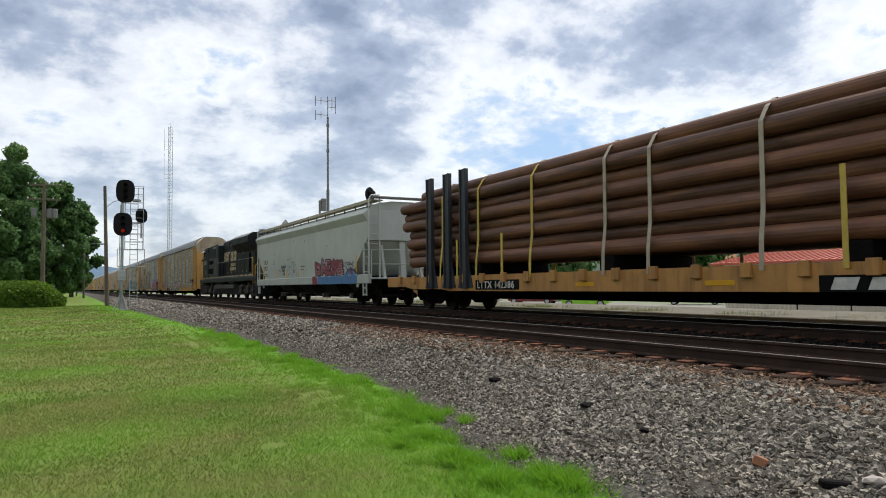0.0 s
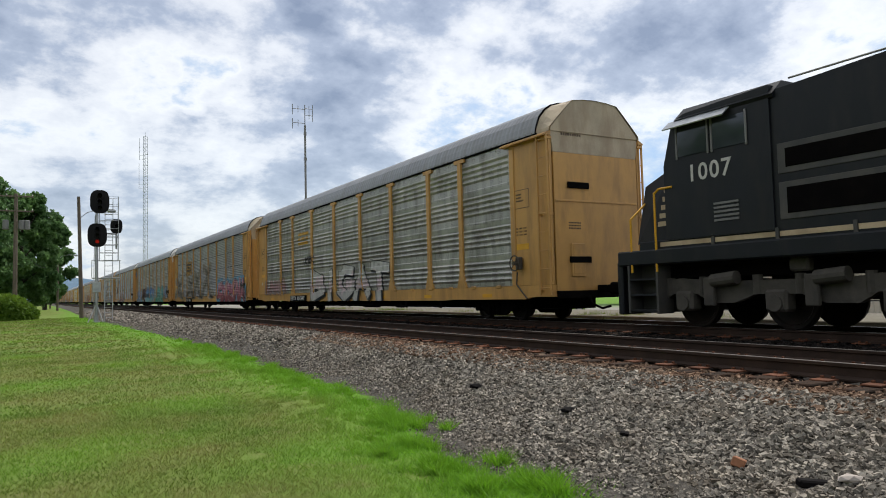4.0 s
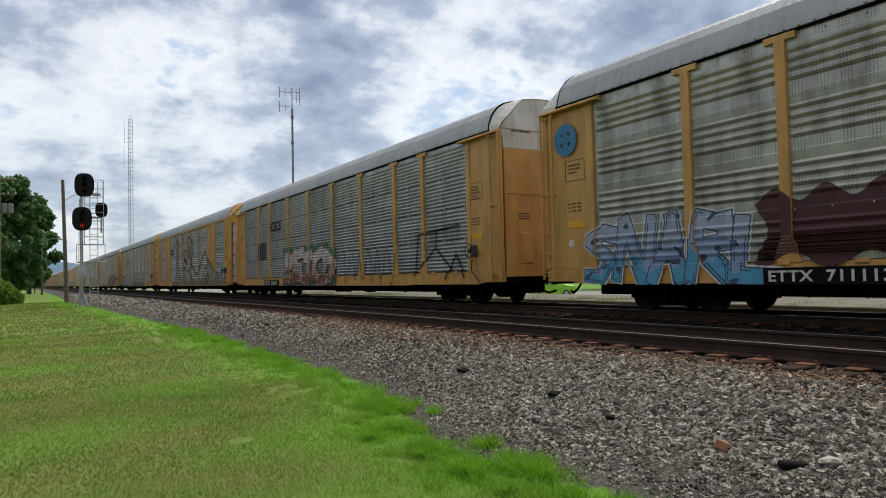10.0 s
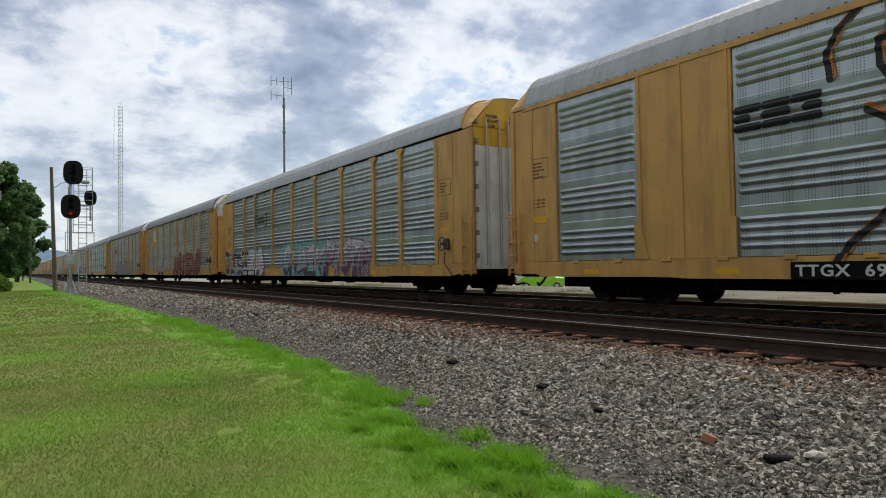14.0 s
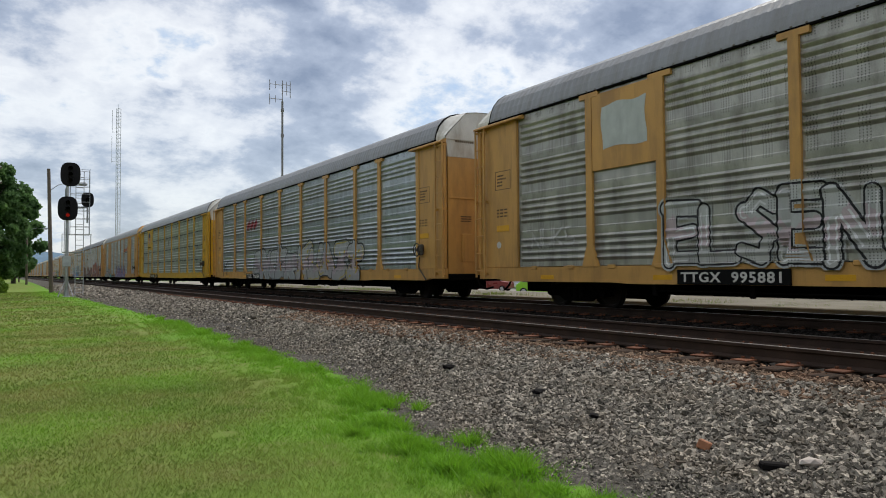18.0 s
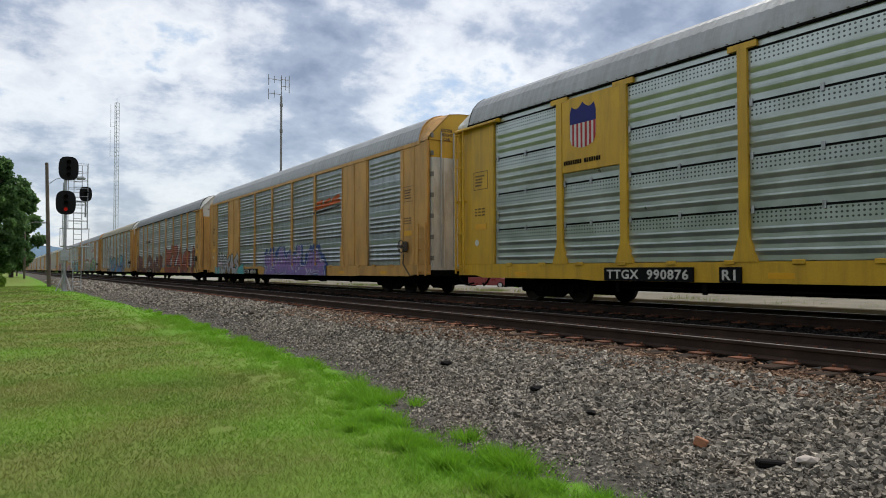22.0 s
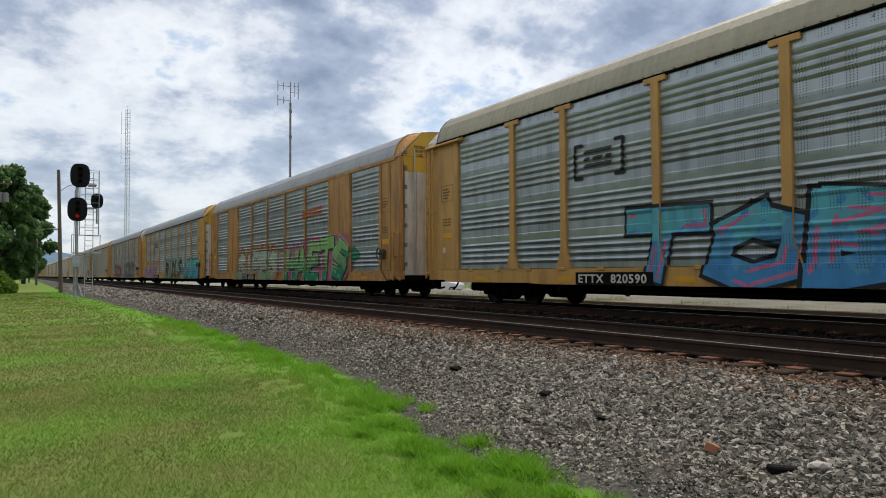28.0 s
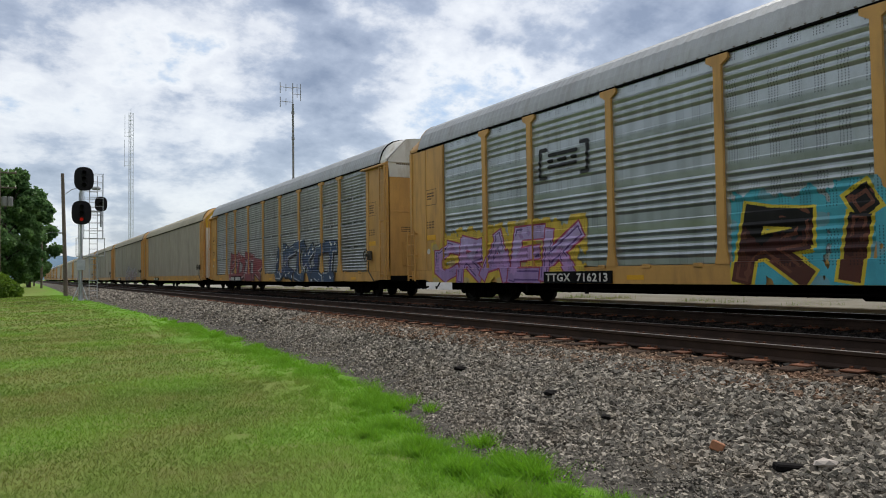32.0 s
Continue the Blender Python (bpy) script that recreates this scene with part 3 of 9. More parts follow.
def build_track(cx, name, label, crown):
    tr = thing(name, label, "railway track", (cx, 0, 0))
    tr["kind"] = "structure"
    for s in (-0.7525, 0.7525):
        rail = part("rail", Mesh().prism(rail_profile(s), 1, Y0, Y1), RAILSIDE, tr, "brown steel rail")
        part("rail_crown", Mesh().box(s - 0.028, s + 0.028, Y0, Y1, RAILZ - 0.004, RAILZ, 0.0015), crown, rail, "worn rail crown")
    rng = random.Random(int(cx * 10))
    n = 0

    def tie_mesh():
        return Mesh().box(-1.3, 1.3, -0.115, 0.115, -0.16, 0.0, 0.012)

    def plate_mesh():
        m = Mesh().box(-0.27, 0.21, -0.1, 0.1, 0.0, 0.02, 0.005)
        for y in (-0.06, 0.06):
            for s in (-0.095, 0.095):
                m.box(s - 0.018, s + 0.018, y - 0.016, y + 0.016, 0.01, 0.045, 0.004)
        return m
    rest, restp = Mesh(), Mesh()
    y = -12.0
    while y < 330:
        dx, dz, turn = rng.uniform(-0.07, 0.07), rng.uniform(-0.012, 0.008), rng.uniform(-1.6, 1.6)
        if y < 44 and n < 110 and cx < 10 or y < 26 and n < 70:
            tie = part("tie", tie_mesh, TIE, tr, at=pose(dx, y, RAILZ - 0.182 + dz, 0, 0, turn), key="tie")
            for s in (-0.7525, 0.7525):
                part("tie_plate", plate_mesh, RUST, tie, at=(s - dx, 0, -dz), key="tie_plate")
            n += 1
        else:
            zt = RAILZ - 0.182 + dz
            rest.box(-1.3 + dx, 1.3 + dx, y - 0.115, y + 0.115, zt - 0.16, zt)
            for s in (-0.7525, 0.7525):
                restp.box(s - 0.19, s + 0.19, y - 0.09, y + 0.09, RAILZ - 0.182, RAILZ - 0.166)
        y += 0.53 + rng.uniform(-0.03, 0.03)
    ob = part("ties", rest, TIE, tr)
    tagged(ob, kind="stuff")
    ob = part("tie_plates", restp, RUST, tr)
    tagged(ob, kind="stuff")


build_track(NEAR, "track_1", "empty railway track with rusty plates and brown rails", RAILDULL)
build_track(FAR, "track_2", "railway track under the moving freight train", RAILTOP)


def icosphere():
    g = (1 + 5 ** 0.5) / 2
    v = np.array([(-1, g, 0), (1, g, 0), (-1, -g, 0), (1, -g, 0), (0, -1, g), (0, 1, g), (0, -1, -g), (0, 1, -g), (g, 0, -1), (g, 0, 1), (-g, 0, -1), (-g, 0, 1)], float)
    f = np.array([(0, 11, 5), (0, 5, 1), (0, 1, 7), (0, 7, 10), (0, 10, 11), (1, 5, 9), (5, 11, 4), (11, 10, 2), (10, 7, 6), (7, 1, 8),
                  (3, 9, 4), (3, 4, 2), (3, 2, 6), (3, 6, 8), (3, 8, 9), (4, 9, 5), (2, 4, 11), (6, 2, 10), (8, 6, 7), (9, 8, 1)])
    return v / np.linalg.norm(v[0]), f


def turns(rng, n):
    """n random rotation matrices."""
    q = rng.normal(size=(n, 4))
    q /= np.linalg.norm(q, axis=1)[:, None]
    w, x, y, z = q.T
    return np.stack([1 - 2 * (y * y + z * z), 2 * (x * y - z * w), 2 * (x * z + y * w), 2 * (x * y + z * w), 1 - 2 * (x * x + z * z), 2 * (y * z - x * w),
                     2 * (x * z - y * w), 2 * (y * z + x * w), 1 - 2 * (x * x + y * y)], -1).reshape(n, 3, 3)


def build_ballast():
    """Broken, slab-sided stones: a cube with each corner pushed about, lying mostly flat."""
    rng = np.random.default_rng(11)
    cube = np.array([(x, y, z) for x in (-1, 1) for y in (-1, 1) for z in (-1, 1)], float)
    faces = np.array([(0, 1, 3), (0, 3, 2), (4, 6, 7), (4, 7, 5), (0, 4, 5), (0, 5, 1), (2, 3, 7), (2, 7, 6), (0, 2, 6), (0, 6, 4), (1, 5, 7), (1, 7, 3)])

    def scatter(name, label, material, areas):
        xs, ys, ss = [], [], []
        for x0, x1, y0, y1, dens, s0, s1 in areas:
            n = int((x1 - x0) * (y1 - y0) * dens)
            xs.append(rng.uniform(x0, x1, n))
            ys.append(rng.uniform(y0, y1, n))
            ss.append(s0 + (s1 - s0) * rng.beta(1.6, 2.6, n))
        x, y, s = np.concatenate(xs), np.concatenate(ys), np.concatenate(ss)
        edge = np.interp(y, EDGE_Y, EDGE_X)
        toe = (x - edge) / 0.5
        keep = rng.uniform(size=len(x)) < np.clip(toe * 0.5 + 0.25, 0.0, 1)
        keep &= (x < 6.75) | (x > 9.25) | (rng.uniform(size=len(x)) < 0.35)
        small = np.clip(toe * 0.3 + 0.35, 0.35, 1.0)
        x, y, s = x[keep], y[keep], (s * small)[keep]
        n = len(x)
        shape = cube[None] * rng.uniform(0.55, 1.0, (n, 8, 3)) * np.stack([rng.uniform(0.9, 1.5, n), rng.uniform(0.6, 1.0, n), rng.uniform(0.35, 0.8, n)], -1)[:, None]
        spin, tilt, roll = rng.uniform(0, 2 * math.pi, n), rng.normal(0, 0.6, n), rng.normal(0, 0.6, n)
        cz, sz, cx, sx, cy, sy = np.cos(spin), np.sin(spin), np.cos(tilt), np.sin(tilt), np.cos(roll), np.sin(roll)
        one, nil = np.ones(n), np.zeros(n)
        rz = np.stack([cz, -sz, nil, sz, cz, nil, nil, nil, one], -1).reshape(n, 3, 3)
        rx = np.stack([one, nil, nil, nil, cx, -sx, nil, sx, cx], -1).reshape(n, 3, 3)
        ry = np.stack([cy, nil, sy, nil, one, nil, -sy, nil, cy], -1).reshape(n, 3, 3)
        shape = np.einsum("nij,nkj->nki", rz @ rx @ ry, shape) * s[:, None, None]
        z = ground_z(x, y) + s * rng.uniform(-0.2, 0.9, n)
        v = shape + np.stack([x, y, z], -1)[:, None]
        f = faces[None] + (np.arange(n) * 8)[:, None, None]
        tagged(new(name, raw_mesh(name, v.reshape(-1, 3), f.reshape(-1, 3), material)), label, "ballast", kind="stuff")
    scatter("ballast", "loose grey-brown crushed stone beside the rails", STONE,
            ((3.4, 6.4, 1.0, 9.0, 2800, 0.011, 0.036), (3.8, 6.5, 9.0, 18.0, 1150, 0.015, 0.041), (3.8, 7.0, 18.0, 40.0, 160, 0.03, 0.055), (3.0, 7.0, 40.0, 90.0, 40, 0.05, 0.09), (3.9, 7.0, -6.0, 1.0, 200, 0.02, 0.05)))
    scatter("rusty_ballast", "brown rust-stained crushed stone beside the rails", STONE_RUST,
            ((5.9, 7.15, 1.0, 9.0, 1700, 0.011, 0.034), (6.0, 7.15, 9.0, 18.0, 900, 0.016, 0.043)))
    # stones coloured for oil and for the shade around the train
    scatter("track_ballast", "dark crushed stone between the rails, oily and train-shaded in colour", STONE_DARK,
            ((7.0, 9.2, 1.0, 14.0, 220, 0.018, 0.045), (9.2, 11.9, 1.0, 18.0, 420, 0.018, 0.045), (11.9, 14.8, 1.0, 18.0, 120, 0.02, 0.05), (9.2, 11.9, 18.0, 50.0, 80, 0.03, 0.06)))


build_ballast()


def build_grass():
    rng = np.random.default_rng(5)
    xs, ys, hs, ws = [], [], [], []
    for x0, x1, y0, y1, n, h0, h1, w in ((-2.6, 4.4, 2.6, 6.5, 90000, 0.025, 0.07, 0.004), (-4.5, 4.6, 6.5, 12.0, 90000, 0.03, 0.075, 0.006), (-7, 4.9, 12, 24, 70000, 0.035, 0.085, 0.011),
                                         (-12, 5.0, 24, 60, 50000, 0.05, 0.10, 0.03), (-9.0, 4.4, -9.0, 2.6, 110000, 0.03, 0.075, 0.009), (-9.0, -2.6, 2.6, 6.5, 22000, 0.03, 0.075, 0.009), (-12.0, -4.5, 6.5, 12.0, 26000, 0.03, 0.075, 0.011)):
        xs.append(rng.uniform(x0, x1, n))
        ys.append(rng.uniform(y0, y1, n))
        hs.append(rng.uniform(h0, h1, n) * 0.62)
        ws.append(np.full(n, w))
    # thin longer blades, and dense taller clumps along the gravel
    m = 900
    ty = rng.uniform(2.4, 24, m)
    te = np.interp(ty, EDGE_Y, EDGE_X) + rng.normal(-0.35, 0.28, m)
    k = 24
    xs.append(np.repeat(te, k) + rng.normal(0, 0.06, m * k))
    ys.append(np.repeat(ty, k) + rng.normal(0, 0.06, m * k))
    hs.append(rng.uniform(0.03, 0.10, m * k))
    ws.append(np.full(m * k, 0.005))
    m, k = 120, 260
    ty = np.concatenate([rng.uniform(2.4, 9.0, 70), rng.uniform(9.0, 26.0, 50)])
    te = np.interp(ty, EDGE_Y, EDGE_X) + rng.normal(-0.20, 0.20, m)
    size = rng.uniform(0.06, 0.22, m)
    d, ang = np.abs(rng.normal(0, 0.55, (m, k))), rng.uniform(0, 2 * math.pi, (m, k))
    xs.append((te[:, None] + size[:, None] * d * np.cos(ang) * 0.8).ravel())
    ys.append((ty[:, None] + size[:, None] * d * np.sin(ang) * 1.5).ravel())
    hs.append((size[:, None] * np.clip(1.1 - 0.5 * d, 0.3, 1.0) * rng.uniform(0.35, 0.95, (m, k))).ravel())
    ws.append(np.full(m * k, 0.0065))
    x, y, h, w = (np.concatenate(a) for a in (xs, ys, hs, ws))
    edge = np.interp(y, EDGE_Y, EDGE_X) + 0.22 * np.sin(3.1 * y) * np.sin(1.7 * y + 1) + 0.1 * np.sin(9 * y)
    keep = (x < edge + rng.normal(0, 0.13, len(x))) | (h > 0.11)
    keep &= (np.hypot(x - 1.92, y - 7.3) > 0.13)
    x, y, h, w = x[keep], y[keep], h[keep], w[keep]
    n = len(x)
    a = rng.uniform(0, 2 * math.pi, n)
    lean = rng.uniform(0.3, 1.5, n) * h
    la = rng.uniform(0, 2 * math.pi, n)
    z = ground_z(x, y) - 0.005
    dx, dy = np.cos(a) * w, np.sin(a) * w
    p0 = np.stack([x - dx, y - dy, z], -1)
    p1 = np.stack([x + dx, y + dy, z], -1)
    p2 = np.stack([x + np.cos(la) * lean, y + np.sin(la) * lean, z + h], -1)
    v = np.stack([p0, p1, p2], 1).reshape(-1, 3)
    me = raw_mesh("grass", v, np.arange(3 * n).reshape(-1, 3), GRASS)
    at = me.attributes.new("lush", "FLOAT", "POINT")
    at.data.foreach_set("value", np.repeat(np.clip(lushness(x, y) + rng.normal(0, 0.12, n), 0, 1), 3).astype(np.float32))
    tagged(new("grass", me), "short green grass with longer tufts along the gravel", "grass", kind="stuff")


build_grass()


def loose_bits():
    def on(x, y):
        return float(ground_z(x, y))
    m = Mesh().box(-0.055, 0.055, -0.05, 0.05, -0.03, 0.045, 0.008)
    single("brick_fragment", m, BRICKRED, "broken orange brick lying on the grey ballast", "brick", pose(4.78, 3.75, on(4.78, 3.75) + 0.03, 20, 12, 30))
    m = Mesh().box(-0.12, 0.12, -0.04, 0.04, -0.03, 0.025, 0.012)
    single("wood_block", m, BURNT, "short black tarred wood block on the ballast", "wood block", pose(4.77, 3.12, on(4.77, 3.12) + 0.03, 5, 6, -28))
    for i, (x, y, s, mt, lab) in enumerate(((4.91, 2.94, 0.072, PALESTONE, "large pale stone lying on the ballast"), (5.32, 8.37, 0.10, BURNT, "dark lump of tarred wood on the ballast"),
                                            (5.02, 6.09, 0.09, BURNT, "dark lump of tarred wood on the ballast"), (4.78, 4.99, 0.07, BURNT, "dark lump of tarred wood on the ballast"))):
        b, f = icosphere()
        rng = np.random.default_rng(i)
        v = b * rng.uniform(0.8, 1.1, (12, 1)) * np.array([1.5, 0.9, 0.45]) * s
        mm = Mesh().add(v, [tuple(k) for k in f])
        single("stone" if mt is PALESTONE else "wood_lump", mm, mt, lab, "stone" if mt is PALESTONE else "wood", pose(x, y, on(x, y) + 0.04, 0, 5, 20 * i - 25))


loose_bits()

# ---- the train: every vehicle has its leading end at y = 0, its near side at negative x, the rail tops at z = 0 ----
WHEELSETS = {}


def wheel_mesh(r):
    m = Mesh()
    for s in (-1, 1):
        p = [(0.69 * s, r * 0.25), (0.69 * s, r + 0.025), (0.72 * s, r + 0.022), (0.735 * s, r), (0.82 * s, r - 0.005), (0.82 * s, r * 0.86), (0.78 * s, r * 0.8), (0.77 * s, r * 0.35), (0.84 * s, r * 0.3), (0.84 * s, r * 0.12)]
        m.lathe(p, 24, 0)
    m.tube((-0.95, 0, 0), (0.95, 0, 0), 0.08, 10)
    for k in range(5):  # spoke-like shadows of the plate holes
        a = 2 * math.pi * k / 5
        m.tube((-0.845, 0.1 * math.cos(a), 0.1 * math.sin(a)), (-0.83, 0.1 * math.cos(a), 0.1 * math.sin(a)), 0.02, 6)
    return m


def side_frame_mesh(wb, r, x):
    """Cast frame: arched top chord, dropped middle, journal ends."""
    h = wb / 2
    prof = [(-h - 0.2, r - 0.08), (-h - 0.2, r + 0.10), (-h + 0.15, r + 0.17), (-0.34, r + 0.24), (0.34, r + 0.24), (h - 0.15, r + 0.17), (h + 0.2, r + 0.10), (h + 0.2, r - 0.08),
            (h - 0.16, r - 0.06), (0.42, r - 0.22), (-0.42, r - 0.22), (-h + 0.16, r - 0.06)]
    m = Mesh().prism(prof, 0, x - 0.06, x + 0.06)
    for s in (-h, h):
        m.tube((x - 0.13, s, r), (x + 0.13, s, r), 0.11, 12)
    for k in (-0.2, 0.0, 0.2):
        m.tube((x - 0.09 if x < 0 else x + 0.09, k, r - 0.16), (x - 0.09 if x < 0 else x + 0.09, k, r + 0.1), 0.08, 10)
    return m


def truck(car, y, r=0.36, wb=1.73, frame_mat=None):
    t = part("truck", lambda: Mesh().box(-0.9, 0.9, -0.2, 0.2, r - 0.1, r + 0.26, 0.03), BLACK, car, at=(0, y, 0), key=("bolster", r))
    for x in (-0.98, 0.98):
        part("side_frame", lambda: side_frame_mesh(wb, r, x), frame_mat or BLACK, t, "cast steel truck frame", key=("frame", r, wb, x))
    for s in (-wb / 2, wb / 2):
        w = part("wheelset", lambda: wheel_mesh(r), WHEEL, t, "dark steel wheel pair", at=(0, s, r), smooth=False, key=("wheels", r))
        WHEELSETS.setdefault((round(r, 3), round(s, 3)), []).append(w)
    return t


def coupler(car, y, way):
    m = Mesh().box(-0.1, 0.1, min(y, y + 0.55 * way), max(y, y + 0.55 * way), 0.75, 0.93, 0.02)
    m.box(-0.17, 0.13, min(y + 0.5 * way, y + 0.82 * way), max(y + 0.5 * way, y + 0.82 * way), 0.68, 0.99, 0.05)
    part("coupler", m, BLACK, car, "heavy rusty coupler")
    pts = [(-0.4, y, 0.7), (-0.42, y + 0.2 * way, 0.45), (-0.36, y + 0.45 * way, 0.34), (-0.25, y + 0.65 * way, 0.4)]
    part("air_hose", Mesh().path(pts, 0.03, 6), BLACK, car, "black rubber brake hose")


def rib_points():
    """For each kind of pressed side sheet, the heights and how far the sheet stands out there."""
    one = [(0.97, 0.0)]
    for j in range(4):
        for k in range(4):
            z = 1.175 + 0.157 * k + 0.968 * j
            one += [(z - 0.085, 0.0), (z - 0.030, 0.032), (z - 0.014, 0.036), (z + 0.034, 0.0)]
        if j < 3:
            lap = 1.175 + 0.157 * 4 + 0.968 * j
            one += [(lap - 0.005, 0.010), (lap + 0.05, 0.012), (lap + 0.07, 0.0)]
    two = [(0.97, 0.0)]
    for j in range(4):
        for k in range(8):
            z = 1.045 + 0.113 * k + 0.94 * j
            if z < 4.78:
                two += [(z - 0.060, 0.0), (z - 0.012, 0.026), (z + 0.002, 0.029), (z + 0.034, 0.0)]
    three = [(0.97, 0.0)]
    for j in range(4):
        for k in range(3):
            z = 0.98 + 0.94 * j + 0.20 + 0.19 * k
            three += [(z - 0.12, 0.0), (z - 0.045, 0.034), (z - 0.035, 0.035), (z, 0.0)]
        three += [(0.98 + 0.94 * j + 0.70, 0.0)]
    plain = [(0.97, 0.0)]
    return [np.array(p + [(4.82, 0.0)]) for p in (plain, one, two, three)]


RIBS = rib_points()


def ridge(z, kind):
    """How far the pressed sheet stands out at height z."""
    return np.interp(np.asarray(z, float), RIBS[kind][:, 0], RIBS[kind][:, 1])


def panel_mesh(w, kind, z0=0.97, z1=4.82):
    """A pressed sheet; each rib tapers out a hand's breadth before the sheet's edge."""
    pts = RIBS[kind]
    m = Mesh().loft([[(-1.5 - x * f, y, z) for z, x in pts] + [(-1.45, y, z1), (-1.45, y, z0)] for y, f in ((0.0, 0.0), (0.06, 0.0), (0.13, 1.0), (w - 0.13, 1.0), (w - 0.06, 0.0), (w, 0.0))])
    for k in range(4):  # rivet heads along the sheet laps
        z = 0.98 + 0.968 * k + 0.84
        for j in range(max(2, int(w / 0.47))):
            y = 0.12 + j * (w - 0.24) / max(1, int(w / 0.47) - 1)
            if z < 4.75 and kind == 1:
                m.box(-1.522, -1.498, y - 0.014, y + 0.014, z, z + 0.03)
    return m


def post_mesh(style):
    if style == "B":
        prof = [(-0.11, 0.95), (0.11, 0.95), (0.085, 1.5), (0.085, 4.75), (-0.085, 4.75), (-0.085, 1.5)]
    elif style == "H":
        prof = [(-0.15, 0.95), (0.15, 0.95), (0.085, 1.3), (0.085, 4.62), (0.24, 4.72), (0.24, 4.82), (-0.24, 4.82), (-0.24, 4.72), (-0.085, 4.62), (-0.085, 1.3)]
    else:
        prof = [(-0.25, 0.95), (0.25, 0.95), (0.095, 1.42), (0.095, 4.71), (0.29, 4.71), (0.29, 4.82), (-0.29, 4.82), (-0.29, 4.71), (-0.095, 4.71), (-0.095, 1.42)]
    return Mesh().prism(prof, 0, -1.565, -1.49)


ROOF_ARC = [(-1.545, 4.83), (-1.535, 4.93), (-1.49, 5.10), (-1.40, 5.32), (-1.22, 5.53), (-1.02, 5.66), (-0.74, 5.74), (-0.36, 5.78), (0, 5.79)]
ROOF_ARC = ROOF_ARC + [(-x, z) for x, z in ROOF_ARC[-2::-1]]
CAR_L, PITCH = 26.87, 28.6


def roof_mesh(ribs=True):
    rings = []
    y = 0.55
    while y < CAR_L - 0.55:
        for d, up in ((0.0, 0.0), (0.05, 0.0), (0.09, 0.008), (0.16, 0.008)) if ribs else ((0.0, 0.0),):
            rings.append([(x * (1 + 0.0035 * up / 0.008), y + d, z + up * min(1.0, (z - 4.8) * 6) * max(0.0, min(1.0, (5.62 - z) * 5))) for x, z in ROOF_ARC])
        y += 0.20 if ribs else 5.0
    rings.append([(x, CAR_L - 0.55, z) for x, z in ROOF_ARC])
    return Mesh().loft(rings, close=True)


END_ARC = [(-1.545, 4.83), (-1.53, 4.92), (-1.38, 5.08), (-1.22, 5.24), (-1.06, 5.40), (-0.90, 5.56), (-0.76, 5.68), (-0.40, 5.73), (0, 5.75)]
END_ARC = END_ARC + [(-x, z) for x, z in END_ARC[-2::-1]]


def roof_end_mesh():
    """The last stretch of the roof, drawn in to straight slopes."""
    arc = [(x * 0.995, z - 0.01) for x, z in ROOF_ARC]
    return Mesh().loft([[(x, 0.0, z) for x, z in END_ARC], [((x + u) / 2, 0.35, (z + v) / 2) for (x, z), (u, v) in zip(END_ARC, arc)], [(x, 0.60, z) for x, z in arc]], caps=False)


def roof_trim_mesh():
    """A thin arched strap round the roof."""
    a = [(x * 1.006, z + 0.010) for x, z in ROOF_ARC]
    b = [(x * 0.985, z - 0.02) for x, z in ROOF_ARC]
    return Mesh().loft([[(x, 0.58, z) for x, z in b], [(x, 0.58, z) for x, z in a], [(x, 0.545, z) for x, z in a], [(x, 0.545, z) for x, z in b]], close=False)


def end_wall(z0, z1, top):
    """The doors across a car's end: plain to z1, or up to the roof's arc."""
    prof = [(-1.42, z0), (1.42, z0)]
    if top:
        prof += [(-x * 0.965, min(z, 5.74)) for x, z in END_ARC if z > z0 + 0.05]
    else:
        prof += [(1.42, z1), (-1.42, z1)]
    m = Mesh().prism(prof, 1, 0.03, 0.10)
    return m


def door_ribs(z0, z1):
    m = Mesh()
    for x in (-1.36, -0.95, -0.5, -0.06, 0.06, 0.5, 0.95, 1.36):
        m.box(x - 0.03, x + 0.03, -0.005, 0.03, z0, z1, 0.008)
    return m


def ladder_mesh(z0, z1, y0, y1, n, x=-1.66):
    m = Mesh()
    for y in (y0, y1):
        m.box(x, x + 0.045, y - 0.025, y + 0.025, z0, z1, 0.006)
    for k in range(n):
        z = z0 + 0.18 + k * (z1 - z0 - 0.3) / (n - 1)
        m.tube((x + 0.01, y0, z), (x + 0.01, y1, z), 0.014, 6)
    for z in (z0 + 0.1, z1 - 0.1, (z0 + z1) / 2):
        for y in (y0, y1):
            m.box(x + 0.02, -1.48, y - 0.02, y + 0.02, z - 0.03, z + 0.03)
    return m


def sill_mesh():
    L = CAR_L
    prof = [(0.05, 0.66), (0.05, 0.955), (L - 0.05, 0.955), (L - 0.05, 0.66), (L - 0.9, 0.66), (L - 1.2, 0.60), (L - 5.0, 0.60), (L - 5.5, 0.575), (5.5, 0.575), (5.0, 0.60), (1.2, 0.60), (0.9, 0.66)]
    m = Mesh().prism(prof, 0, -1.545, -1.42)
    for k in range(18):  # hooks along the top of the sill
        y = 2.4 + k * (L - 4.8) / 17
        m.box(-1.575, -1.54, y - 0.11, y + 0.11, 0.90, 0.985, 0.01)
    return m


